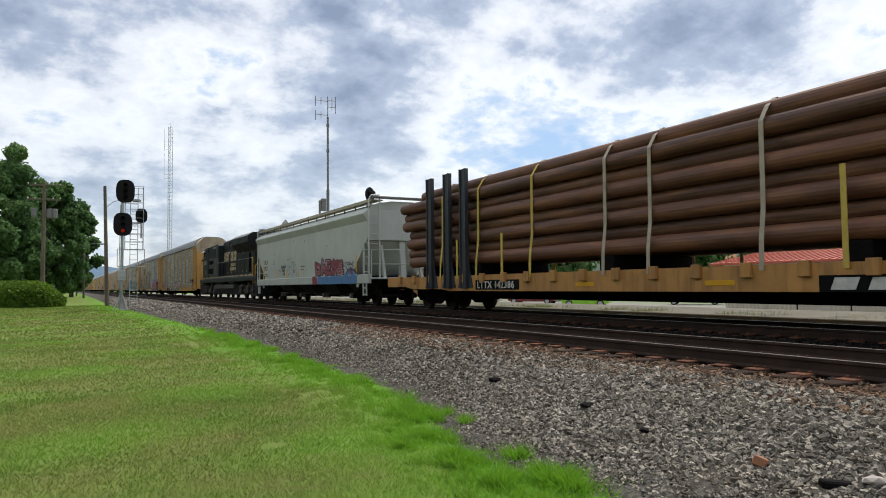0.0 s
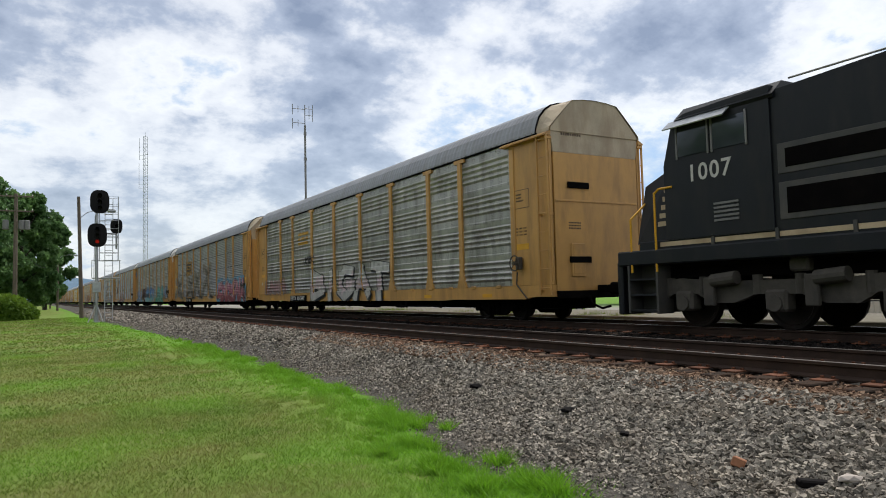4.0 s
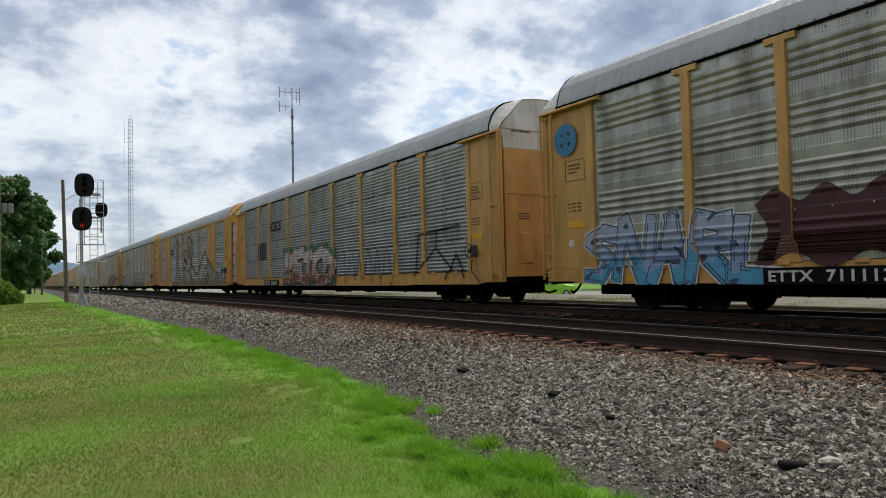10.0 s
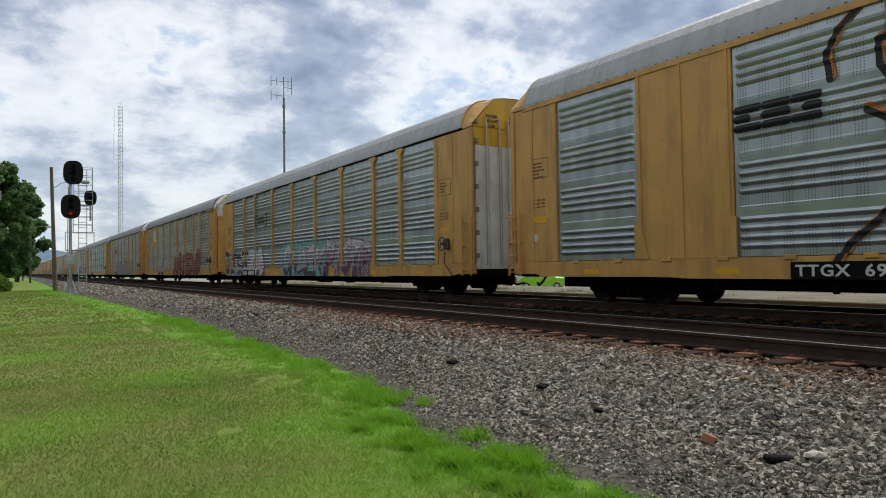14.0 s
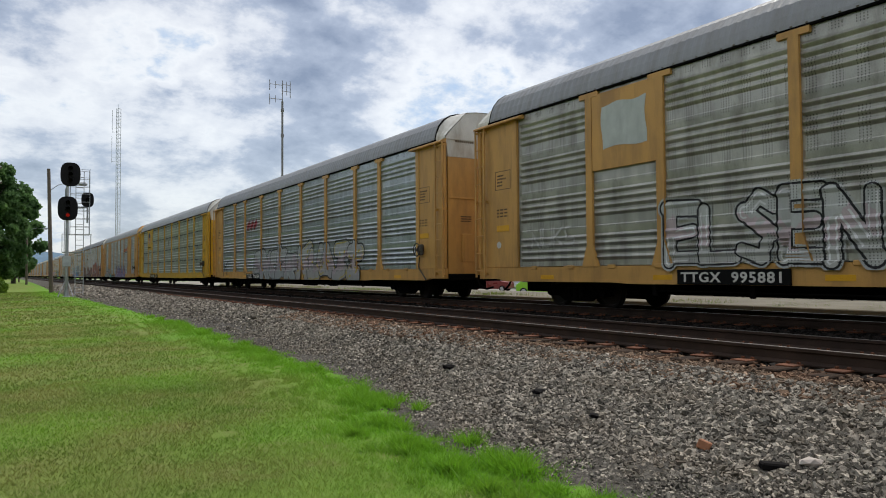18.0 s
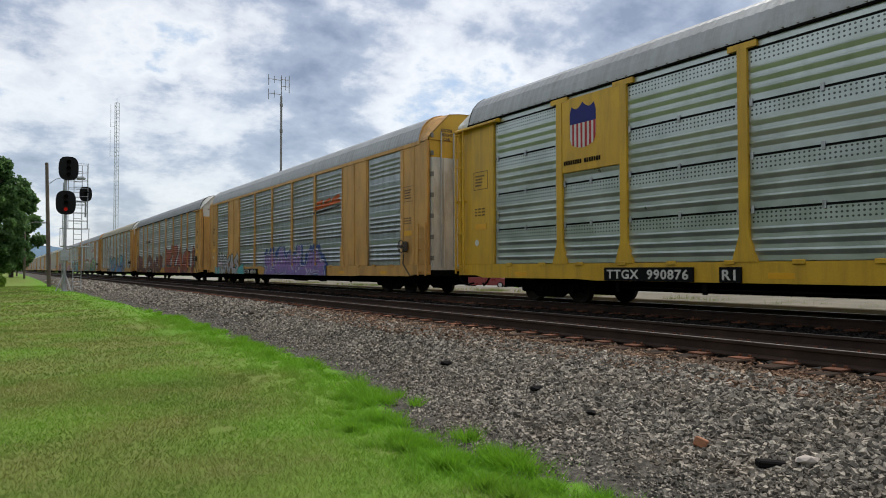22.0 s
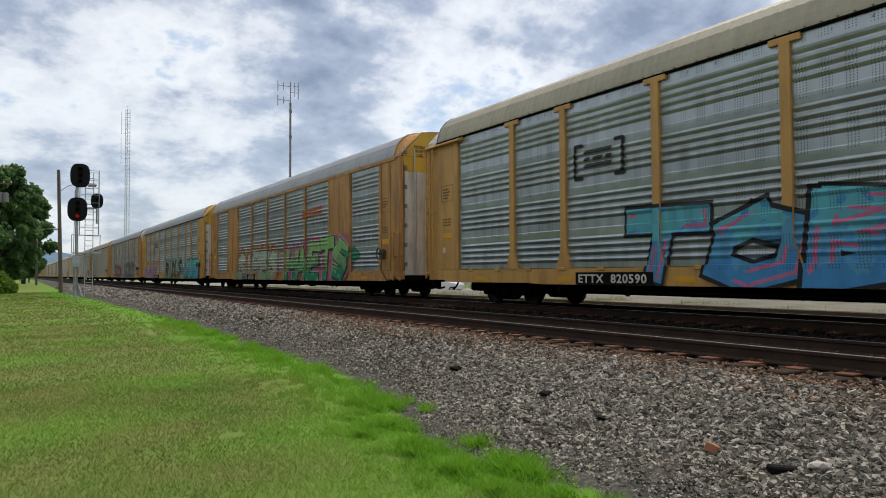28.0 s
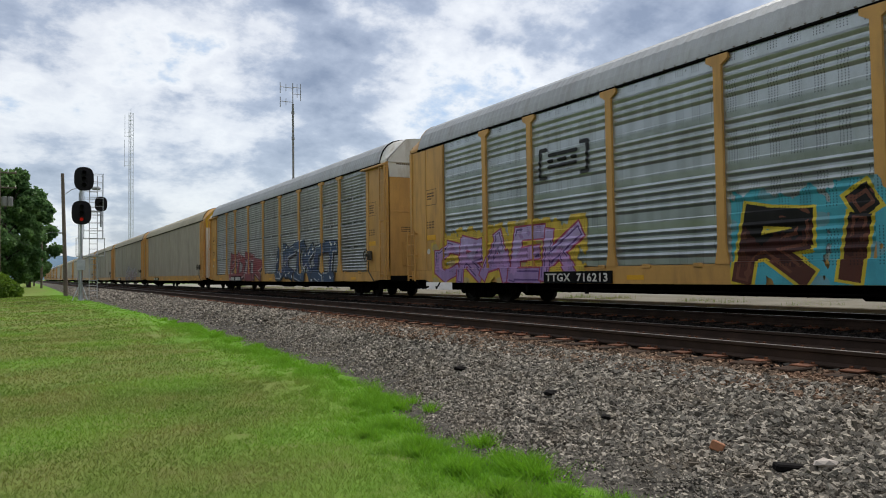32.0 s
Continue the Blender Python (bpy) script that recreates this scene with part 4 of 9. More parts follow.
def gear_mesh():
    """Centre sill, cross bearers, brake rods, a reservoir and pipes under the deck."""
    L = CAR_L
    m = Mesh().box(-0.35, 0.35, 0.6, L - 0.6, 0.32, 0.72, 0.02)
    for k in range(9):
        y = 6.2 + k * (L - 12.4) / 8
        m.box(-1.38, 1.38, y - 0.06, y + 0.06, 0.50, 0.74)
    m.tube((-1.15, 11.2, 0.48), (-1.15, 12.5, 0.48), 0.17, 12)
    m.tube((-1.18, 9.0, 0.45), (-1.18, 9.5, 0.45), 0.13, 10)
    m.tube((-1.40, 5.6, 0.40), (-1.40, L - 6.0, 0.44), 0.018, 6)
    m.tube((-1.2, 9.5, 0.45), (-1.2, 11.2, 0.48), 0.02, 6)
    m.path([(-0.9, 0.5, 0.62), (-0.9, 5.0, 0.55), (-0.7, 8, 0.40), (-0.7, L - 8, 0.40)], 0.03, 6)
    for y in (5.8, 8.2, L - 6.1, L - 8.3):
        m.box(-1.50, -1.44, y - 0.05, y + 0.05, 0.34, 0.56, 0.01)
    return m


def bars(m, y, z, n, w, h, gap, x, skip=()):
    """A row of plain bars in place of characters, reading away from y towards the leading end."""
    for k in range(n):
        if k in skip:
            continue
        a = y - k * (w + gap)
        m.box(x - 0.004, x, a - w, a, z, z + h)
    return m


STYLE_BAYS = {
    "A": ((1.74, 2.61, 2.01, 2.83, 2.83, 2.83, 2.83, 2.83, 2.01, 2.61, 1.74), "epppppppppe"),
    "H": ((2.10, 2.23, 2.03, 2.83, 2.83, 2.83, 2.83, 2.83, 2.03, 2.23, 2.10), "epppppppppe"),
    "B": ((1.75, 2.5, 2.28, 2.762, 2.762, 2.762, 2.762, 2.762, 2.28, 2.5, 1.75), "epgpppppgpe"),
    "W": ((1.5, 3.981, 3.981, 3.981, 3.981, 3.981, 3.981, 1.48), "eppppppe"),
}
TANCAP = mat("faded cream end paint", (0.46, 0.37, 0.25), 0.6, vary=0.2, scale=1.2, stain=(0.24, 0.16, 0.09), stain_amt=0.5, stretch=(1.5, 1.5, 0.5))
PLATE = mat("black stencil panel", (0.008, 0.008, 0.008), 0.8, vary=0.2, spec=0.08)
LETTER = mat("stencil white", (0.60, 0.58, 0.53), 0.6, vary=0.2, scale=6)
STENCIL = mat("stencil dark", (0.10, 0.065, 0.035), 0.7, vary=0.3, scale=6)


def autorack(idx, style="A", kind=1, gold=GOLD, panel=PANEL, roof=ROOF, ends="white_top", plate_at=22.3, label="", special=None, mark=""):
    """A covered motor car carrier. special: bay number -> upper panel material or None."""
    car = thing("autorack_car", label, "rail car", group="motor car carriers in the train")
    widths, what = STYLE_BAYS[style]
    L = CAR_L
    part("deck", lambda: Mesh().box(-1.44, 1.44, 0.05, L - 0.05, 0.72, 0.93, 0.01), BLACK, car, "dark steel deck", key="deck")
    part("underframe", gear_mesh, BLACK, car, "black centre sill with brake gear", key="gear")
    for flip in (False, True):
        base = pose(0, L, 0, 0, 0, 180) if flip else Matrix()
        part("side_sill", sill_mesh, gold, car, "gold side sill", at=base, key="sill")
        y = 0.0
        for k, (w, c) in enumerate(zip(widths, what)):
            m0 = base @ Matrix.Translation((0, y, 0))
            if c == "p":
                part("side_panel", lambda: panel_mesh(w - 0.02, kind), panel, car, "pressed perforated steel sheet", at=m0, key=("panel", w, kind))
                if kind in (2, 3) and not flip:
                    for q in range(4):
                        z = 0.98 + 0.94 * q + (0.0 if kind == 2 else 0.86)
                        part("panel_joint", lambda: Mesh().box(-1.507, -1.49, 0.05, w - 0.07, 0.0, 0.042), PLATE, car, "dark gap between sheets", at=m0 @ Matrix.Translation((0, 0, z)), key=("joint", w))
                    for q in range(1, 4):
                        z = 0.98 + 0.94 * q + (0.0 if kind == 2 else -0.08)
                        for yy in (0.13, w / 2, w - 0.15):
                            part("clip", lambda: Mesh().box(-1.535, -1.50, -0.03, 0.03, -0.05, 0.09, 0.006), GALV, car, "small bright sheet clip", at=m0 @ Matrix.Translation((0, yy, z)), key="clip")
                if special and k in special:
                    part("sign_panel", lambda: Mesh().box(-1.556, -1.5, 0.08, w - 0.1, 3.05, 4.75, 0.01), special[k], car, "plain upper sign panel", at=m0, key=("sign", w))
            elif c == "g":
                def g():
                    m = Mesh().box(-1.54, -1.47, 0.0, w, 0.955, 4.82, 0.01)
                    for yy in (0.09, w / 2, w - 0.09):
                        m.prism([(yy - 0.05, 0.96), (yy + 0.05, 0.96), (yy + 0.03, 4.8), (yy - 0.03, 4.8)], 0, -1.565, -1.53)
                    m.prism([(-0.06, 0.96), (0.30, 0.96), (0.12, 1.7), (-0.06, 1.7)], 0, -1.57, -1.53)
                    m.prism([(w - 0.30, 0.96), (w + 0.06, 0.96), (w + 0.06, 1.7), (w - 0.12, 1.7)], 0, -1.57, -1.53)
                    for r in range(7):
                        m.box(-1.548, -1.54, w * 0.3, w * 0.3 + 0.04, 1.3 + 0.5 * r, 1.36 + 0.5 * r)
                        m.box(-1.548, -1.54, w * 0.7, w * 0.7 + 0.04, 1.3 + 0.5 * r, 1.36 + 0.5 * r)
                    return m
                part("blank_panel", g, gold, car, "plain gold steel panel", at=m0, key=("blank", w))
            else:
                lead = k == 0

                a, b2 = (0.04, w) if lead else (0.0, w - 0.04)
                ep = part("end_panel", lambda: Mesh().box(-1.535, -1.46, a, b2, 0.955, 4.80, 0.012), gold, car, "gold end panel of the side", at=m0, key=("end", style, lead))
                a, b2 = (w - 0.20, w) if lead else (0.0, 0.20)
                part("door_post", lambda: Mesh().box(-1.565, -1.53, a, b2, 0.955, 4.72, 0.01), gold, ep, key=("dpost", style, lead))
                a2, b3 = (0.02, 0.16) if lead else (w - 0.16, w - 0.02)
                part("corner_post", lambda: Mesh().box(-1.575, -1.53, a2, b3, 0.955, 4.80, 0.01), gold, ep, key=("cpost", style, lead))
                if style == "A":
                    lip = [(-1.5, 4.84), (-1.69, 4.75), (-1.69, 4.71), (-1.5, 4.71)]
                    part("awning", lambda: Mesh().prism(lip, 1, 0.0 if lead else -0.25, w + 0.25 if lead else w), gold, ep, key=("awning", lead))
                elif style in "BH":
                    part("door_fold", lambda: Mesh().box(-1.555, -1.53, w * 0.52 - 0.04, w * 0.52 + 0.04, 0.96, 4.78, 0.008), gold, ep, key=("fold", style, lead))
                lo, hi = (0.0, 0.44) if lead else (w - 0.44, w)
                if style in "AW":
                    part("ladder", lambda: ladder_mesh(0.70, 4.75, lo + 0.02, hi - 0.02, 9), gold, ep, "gold grab ladder", key=("ladder", style, lead))
                else:
                    part("ladder", lambda: ladder_mesh(0.62, 2.25, lo + 0.02, hi + 0.02, 5), gold, ep, "short gold grab ladder", key=("ladder", style, lead))

                def stencils():
                    m = Mesh()
                    r = random.Random(idx + lead)
                    a = w * (0.72 if lead else 0.36)
                    for q in range(r.randint(3, 5)):
                        bars(m, a + 0.24, 3.35 - 0.085 * q, r.randint(5, 9), 0.032, 0.042, 0.016, -1.537)
                    for q in range(3):
                        bars(m, a + 0.26, 2.45 - 0.085 * q, 10, 0.03, 0.04, 0.016, -1.537, skip=(2, 6))
                    return m
                if not flip and style != "W":
                    tagged(part("stencil", stencils, STENCIL, ep, "small dark stencilled lines"), kind="stuff")
                    a = w * (0.72 if lead else 0.36)
                    frame = Mesh()
                    for q in ((-0.33, 0.33, 3.0, 3.015), (-0.33, 0.33, 3.48, 3.495), (-0.33, -0.315, 3.0, 3.495), (0.315, 0.33, 3.0, 3.495)):
                        frame.box(-1.539, -1.534, *q)
                    part("stencil_frame", frame, STENCIL, ep, "thin dark stencilled frame", at=(0, a, 0))
                    part("sticker", lambda: Mesh().lathe([(-1.541, 0.09), (-1.534, 0.09)], 18, 0), LETTER, ep, "round white sticker", at=(0, a + 0.18, 1.55), key="sticker")
                    part("warning_plate", lambda: Mesh().box(-1.545, -1.534, -0.26, 0.26, 1.90, 2.06, 0.003), ORANGE, ep, "small yellow warning plate", at=(0, a, 0), key="warning")
            y += w
        b = np.cumsum(widths)
        if style in "AHB":
            for k in range(len(widths) - 1):
                if "p" == what[k] == what[k + 1]:
                    part("post", lambda: post_mesh(style), gold, car, "gold side post", at=base @ Matrix.Translation((0, float(b[k]), 0)), key=("post", style))
        elif style == "W":
            for k in range(1, len(widths) - 2):
                part("seam", lambda: Mesh().box(-1.53, -1.5, -0.03, 0.03, 0.96, 4.8, 0.008), panel, car, at=base @ Matrix.Translation((0, float(b[k]), 0)), key="seam")
        strip = gold if style == "B" else BLACK
        part("eave_strip", lambda: Mesh().box(-1.56, -1.49, 0.5, L - 0.5, 4.815 if style != "B" else 4.74, 4.86, 0.006), strip, car, at=base, key=("eave", style == "B"))
        tagged(part("roof_bolts", lambda: eave_bolts(), STENCIL, car, "row of dark roof bolts", at=base, key="bolts"), kind="stuff")
    part("roof", roof_mesh, roof, car, "ribbed sheet roof, arched", key="roof")
    for way in (0, 1):
        base = pose(0, L, 0, 0, 0, 180) if way else Matrix()
        cap = {"white_top": WHITE, "cream_top": TANCAP, "gold_top": gold, "white_door": gold, "tan": gold}[ends]
        low = {"white_top": gold, "cream_top": gold, "gold_top": gold, "white_door": WHITE, "tan": TANSIDE}[ends]
        boxed = style in "AW"
        part("roof_end", lambda: roof_end_mesh(), cap, car, "roof end drawn in to straight slopes", at=base, key="roof_end")
        part("roof_trim", lambda: roof_trim_mesh(), BLACK if boxed else cap, car, "thin roof strap", at=base, key="roof_trim")
        part("end_door", lambda: end_wall(0.80, 4.30, False), low, car, "folding end door", at=base, key="end_low")
        gable = part("end_gable", lambda: end_wall(4.305, 5.7, True), cap if ends != "white_door" else YELLOW, car, "upper end panel", at=base, key="end_high")
        if boxed:
            part("end_crease", lambda: Mesh().box(-1.40, 1.40, 0.012, 0.032, 3.05, 3.10, 0.006), low, car, at=base, key="end_crease")
            part("handle_recess", lambda: Mesh().box(-0.95, -0.50, 0.0, 0.03, 1.15, 2.0, 0.02).box(-0.88, -0.57, -0.01, 0.0, 1.22, 1.93, 0.004), low, car, "shallow boxed door handle", at=base, key="recess")
            if not way:
                tagged(part("lettering", lambda: end_bars(), STENCIL, gable, "small dark stencilled lines", key="end_bars"), kind="stuff")
        else:
            part("door_ribs", lambda: door_ribs(0.85, 4.28), low, car, at=base, key="door_ribs")
            for x in (-1.08, -0.62, -0.30, 0.30, 0.62, 1.08):
                part("lock_rod", lambda: Mesh().tube((0, -0.02, 0.90), (0, -0.02, 5.1), 0.022, 8), GALV, car, "grey vertical lock rod", at=base @ Matrix.Translation((x, 0, 0)), key="lock_rod")
            for x in (-1.40, 1.40):
                for z in (1.1, 1.75, 2.4, 3.05, 3.7, 4.35, 4.9):
                    part("hinge", lambda: Mesh().box(-0.05, 0.05, -0.03, 0.03, 0.0, 0.14, 0.01), STEELGREY, car, "small grey door hinge", at=base @ Matrix.Translation((x, 0, z)), key="door_hinge")
            if not way and ends == "white_door":
                for x in (-0.85, 0.0):
                    for q, text in enumerate(("EXCESS", "HEIGHT", "CAR")):
                        end_writing(text, x, 5.12 - 0.14 * q, 0.088, gable)
        if idx in (1, 2):
            # black bars stand in for two dark slots in the end doors
            for z in (1.5, 3.4):
                part("door_bar", lambda: Mesh().box(-1.0, -0.3, -0.02, 0.03, 0.0, 0.16, 0.01), BLACK, car, "black bar standing in for a dark slot", at=base @ Matrix.Translation((0, 0, z)), key="door_bar")
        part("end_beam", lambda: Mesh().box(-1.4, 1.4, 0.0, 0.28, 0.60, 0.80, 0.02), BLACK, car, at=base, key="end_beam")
    part("hand_brake", lambda: brake_mesh(), LOCO_DUST, car, "dusty hand brake wheel and chain", at=(0, 1.35, 0), key="brake")
    truck(car, 3.35)
    truck(car, L - 3.35)
    coupler(car, 0.05, -1)
    coupler(car, L - 0.05, 1)
    for k in range(7):
        yy = 3.0 + k * 3.5
        part("reflector", lambda: Mesh().box(-1.552, -1.544, -0.24, 0.24, 0.66, 0.76, 0.002), ORANGE, car, "yellow reflector strip", at=(0, yy, 0), key="reflector")
    plate = part("number_board", lambda: Mesh().box(-1.603, -1.544, -1.15, 1.15, 0.58, 0.86, 0.004), PLATE, car, "black stencil board", at=(0, plate_at, 0), key="plate")
    if mark:
        writing("lettering", mark, -1.605, 1.06, 0.63, 0.18, LETTER, plate, "white stencilled characters", 1.2)
    else:
        part("lettering", lambda: bars(Mesh(), 1.06, 0.625, 11, 0.135, 0.19, 0.057, -1.604, skip=(4,)), LETTER, plate, "white stencilled characters", key="plate_bars")["kind"] = "stuff"
    return car


def end_bars():
    """Rows of plain bars across a car's end, facing forward."""
    m = Mesh()
    for k in range(9):
        m.box(-1.15 + 0.075 * k, -1.10 + 0.075 * k, 0.024, 0.03, 4.75, 4.81)
    for q in range(3):
        for k in range(8):
            m.box(-0.98 + 0.05 * k, -0.945 + 0.05 * k, 0.024, 0.03, 2.5 - 0.07 * q, 2.535 - 0.07 * q)
    return m


def end_writing(text, x, z, height, parent):
    """Stencilled characters across a car's end."""
    key = ("end text", text)
    if key not in CACHE:
        cu = bpy.data.curves.new("lettering", "FONT")
        cu.body, cu.size, cu.extrude, cu.resolution_u, cu.align_x, cu.offset = text, height / 0.70, 0.002, 2, "CENTER", 0.004
        tmp = new("lettering", cu)
        me = bpy.data.meshes.new_from_object(tmp)
        bpy.data.objects.remove(tmp)
        me.transform(Matrix(((1, 0, 0, 0), (0, 0, -1, 0), (0, 1, 0, 0), (0, 0, 0, 1))))
        me.materials.clear()
        me.materials.append(STENCIL)
        CACHE[key] = me
    ob = new("lettering", CACHE[key])
    ob.parent, ob.matrix_basis = parent, Matrix.Translation((x, 0.022, z))
    return tagged(ob, "dark stencilled words", kind="stuff")


def eave_bolts():
    m = Mesh()
    for k in range(95):
        y = 0.7 + k * 0.27
        m.box(-1.562, -1.55, y - 0.02, y + 0.02, 4.87, 4.885)
    return m


def brake_mesh():
    m = Mesh().lathe([(-1.80, 0.04), (-1.80, 0.05), (-1.62, 0.05), (-1.62, 0.03)], 10, 0, (0, 0, 1.55))
    n = 14
    for k in range(n):
        a, b = 2 * math.pi * k / n, 2 * math.pi * (k + 1) / n
        m.tube((-1.76, 0.2 * math.cos(a), 1.55 + 0.2 * math.sin(a)), (-1.76, 0.2 * math.cos(b), 1.55 + 0.2 * math.sin(b)), 0.018, 5)
    for k in range(4):
        a = math.pi / 4 + math.pi / 2 * k
        m.tube((-1.76, 0, 1.55), (-1.76, 0.2 * math.cos(a), 1.55 + 0.2 * math.sin(a)), 0.012, 5)
    m.box(-1.66, -1.55, -0.11, 0.11, 1.38, 1.72, 0.03)
    m.path([(-1.63, 0.05, 1.32), (-1.62, 0.12, 1.0), (-1.60, -0.3, 0.62)], 0.02, 5)
    return m


# ---- sprayed pieces: paint that follows the pressed sheets, the posts and the sill ----
# open strokes on a grid of 3 columns and 4 rows; they stand for no letters in particular
GLYPHS = (((0, 0, 0, 3), (0, 3, 2, 2.4), (2, 2.4, 0.2, 1.6), (0.2, 1.6, 2, 0)),
          ((2, 3, 0.3, 2.6), (0.3, 2.6, 0.2, 0.5), (0.2, 0.5, 2, 0)),
          ((0, 0, 0.9, 3), (0.9, 3, 2, 0), (0.4, 1.1, 1.7, 1.2)),
          ((0, 3, 0, 0.4), (0, 0.4, 1, 0), (1, 0, 2, 0.5), (2, 0.5, 2, 3)),
          ((2, 3, 0, 2.7), (0, 2.7, 0.2, 1.7), (0.2, 1.7, 1.9, 1.3), (1.9, 1.3, 1.7, 0.1), (1.7, 0.1, 0, 0)),
          ((0, 0, 0, 3), (0, 3, 2, 0), (2, 0, 2, 3)),
          ((0, 3, 0, 0), (0, 0, 2, 0), (0, 1.6, 1.6, 1.6), (0, 3, 2, 3)),
          ((0, 3, 2, 3), (1, 3, 1, 0), (0.3, 0, 1.8, 0)),
          ((0.2, 3, 0, 0), (0.2, 3, 1.9, 2.3), (1.9, 2.3, 1.7, 0.6), (1.7, 0.6, 0, 0)),
          ((0, 0, 0, 3), (2, 3, 0.2, 1.4), (0.7, 1.8, 2, 0)))


# plain skeletons for the few pieces that can be read
LETTERS = {"S": ((1.9, 2.6, 1, 3), (1, 3, 0.1, 2.3), (0.1, 2.3, 1.8, 1.2), (1.8, 1.2, 1.2, 0.1), (1.2, 0.1, 0, 0.4)), "N": GLYPHS[5], "A": GLYPHS[2],
           "R": ((0, 0, 0, 3), (0, 3, 1.6, 2.8), (1.6, 2.8, 1.7, 1.8), (1.7, 1.8, 0.1, 1.4), (0.6, 1.5, 2, 0)), "L": ((0, 3, 0, 0), (0, 0, 2, 0)), "I": ((1, 2.1, 1, 0), (1, 3, 1, 2.95)), "E": GLYPHS[6], "D": GLYPHS[8],
           "B": ((0, 0, 0, 3), (0, 3, 1.8, 2.4), (1.8, 2.4, 0.2, 1.6), (0.2, 1.6, 2, 0.8), (2, 0.8, 0, 0)),
           "O": ((0.2, 0.6, 0.2, 2.4), (0.2, 2.4, 1, 3), (1, 3, 1.9, 2.4), (1.9, 2.4, 1.9, 0.6), (1.9, 0.6, 1, 0), (1, 0, 0.2, 0.6)),
           "W": ((0, 3, 0.5, 0), (0.5, 0, 1, 2), (1, 2, 1.5, 0), (1.5, 0, 2, 3)), "H": ((0, 0, 0, 3), (2, 0, 2, 3), (0, 1.5, 2, 1.6)), "T": ((0, 3, 2, 3), (1, 3, 1, 0)),
           "U": GLYPHS[3], "K": GLYPHS[9], "C": ((2, 2.6, 1, 3), (1, 3, 0.1, 2.2), (0.1, 2.2, 0.1, 0.8), (0.1, 0.8, 1, 0), (1, 0, 2, 0.5)),
           "G": ((2, 2.6, 1, 3), (1, 3, 0.1, 2.2), (0.1, 2.2, 0.1, 0.7), (0.1, 0.7, 1, 0), (1, 0, 2, 0.6), (2, 0.6, 2, 1.4), (2, 1.4, 1.1, 1.4)),
           "P": ((0, 0, 0, 3), (0, 3, 1.8, 2.6), (1.8, 2.6, 1.7, 1.5), (1.7, 1.5, 0, 1.2)), "M": ((0, 0, 0.2, 3), (0.2, 3, 1, 1.3), (1, 1.3, 1.8, 3), (1.8, 3, 2, 0)),
           "Z": ((0, 3, 2, 3), (2, 3, 0, 0), (0, 0, 2, 0))}


def near_distance(P, Q, a, b):
    ax, az, bx, bz = a[0], a[1], b[0], b[1]
    dx, dz = bx - ax, bz - az
    k = np.clip(((P - ax) * dx + (Q - az) * dz) / (dx * dx + dz * dz + 1e-9), 0, 1)
    return np.hypot(P - ax - k * dx, Q - az - k * dz)


def block_distance(P, Q, a, b):
    """As near_distance, but the stroke ends square, as a chiselled letter does."""
    dx, dz = b[0] - a[0], b[1] - a[1]
    n = math.hypot(dx, dz) + 1e-9
    u, w = dx / n, dz / n
    px, pz = P - (a[0] + b[0]) / 2, Q - (a[1] + b[1]) / 2
    along, across = np.abs(px * u + pz * w) - n / 2, np.abs(px * w - pz * u)
    return np.maximum(across, along * 1.25)


PRESSED = []  # surfaces with punched sheets


def surface_x(style, kind):
    """Gives, for arrays of y and z, how far out the near side stands, and a number for the surface met there."""
    widths, what = STYLE_BAYS[style]
    b = np.concatenate([[0], np.cumsum(widths)])

    def look_up(P, Q):
        x = 1.506 + ridge(Q, kind)
        sup = np.zeros(P.shape, int)
        for k, c in enumerate(what):
            inside = (P >= b[k]) & (P < b[k + 1])
            if c != "p":
                x, sup = np.where(inside, 1.574 if c == "g" else 1.579, x), np.where(inside, 2 + k, sup)
        for k in range(len(what) - 1):
            if what[k] == "p" == what[k + 1] and style in "AHB":
                half = np.where(Q < 1.42, 0.095 + 0.155 * (1.42 - Q) / 0.47, 0.095) if style == "A" else 0.09
                on = np.abs(P - b[k + 1]) < half
                x, sup = np.where(on, 1.568, x), np.where(on, 40 + k, sup)
        low = Q < 0.985
        return np.where(low, 1.582, x), np.where(low, 99, sup)
    PRESSED.append(look_up)
    return look_up


def flat_x(out):
    return lambda P, Q: (np.full(P.shape, out), np.zeros(P.shape, int))


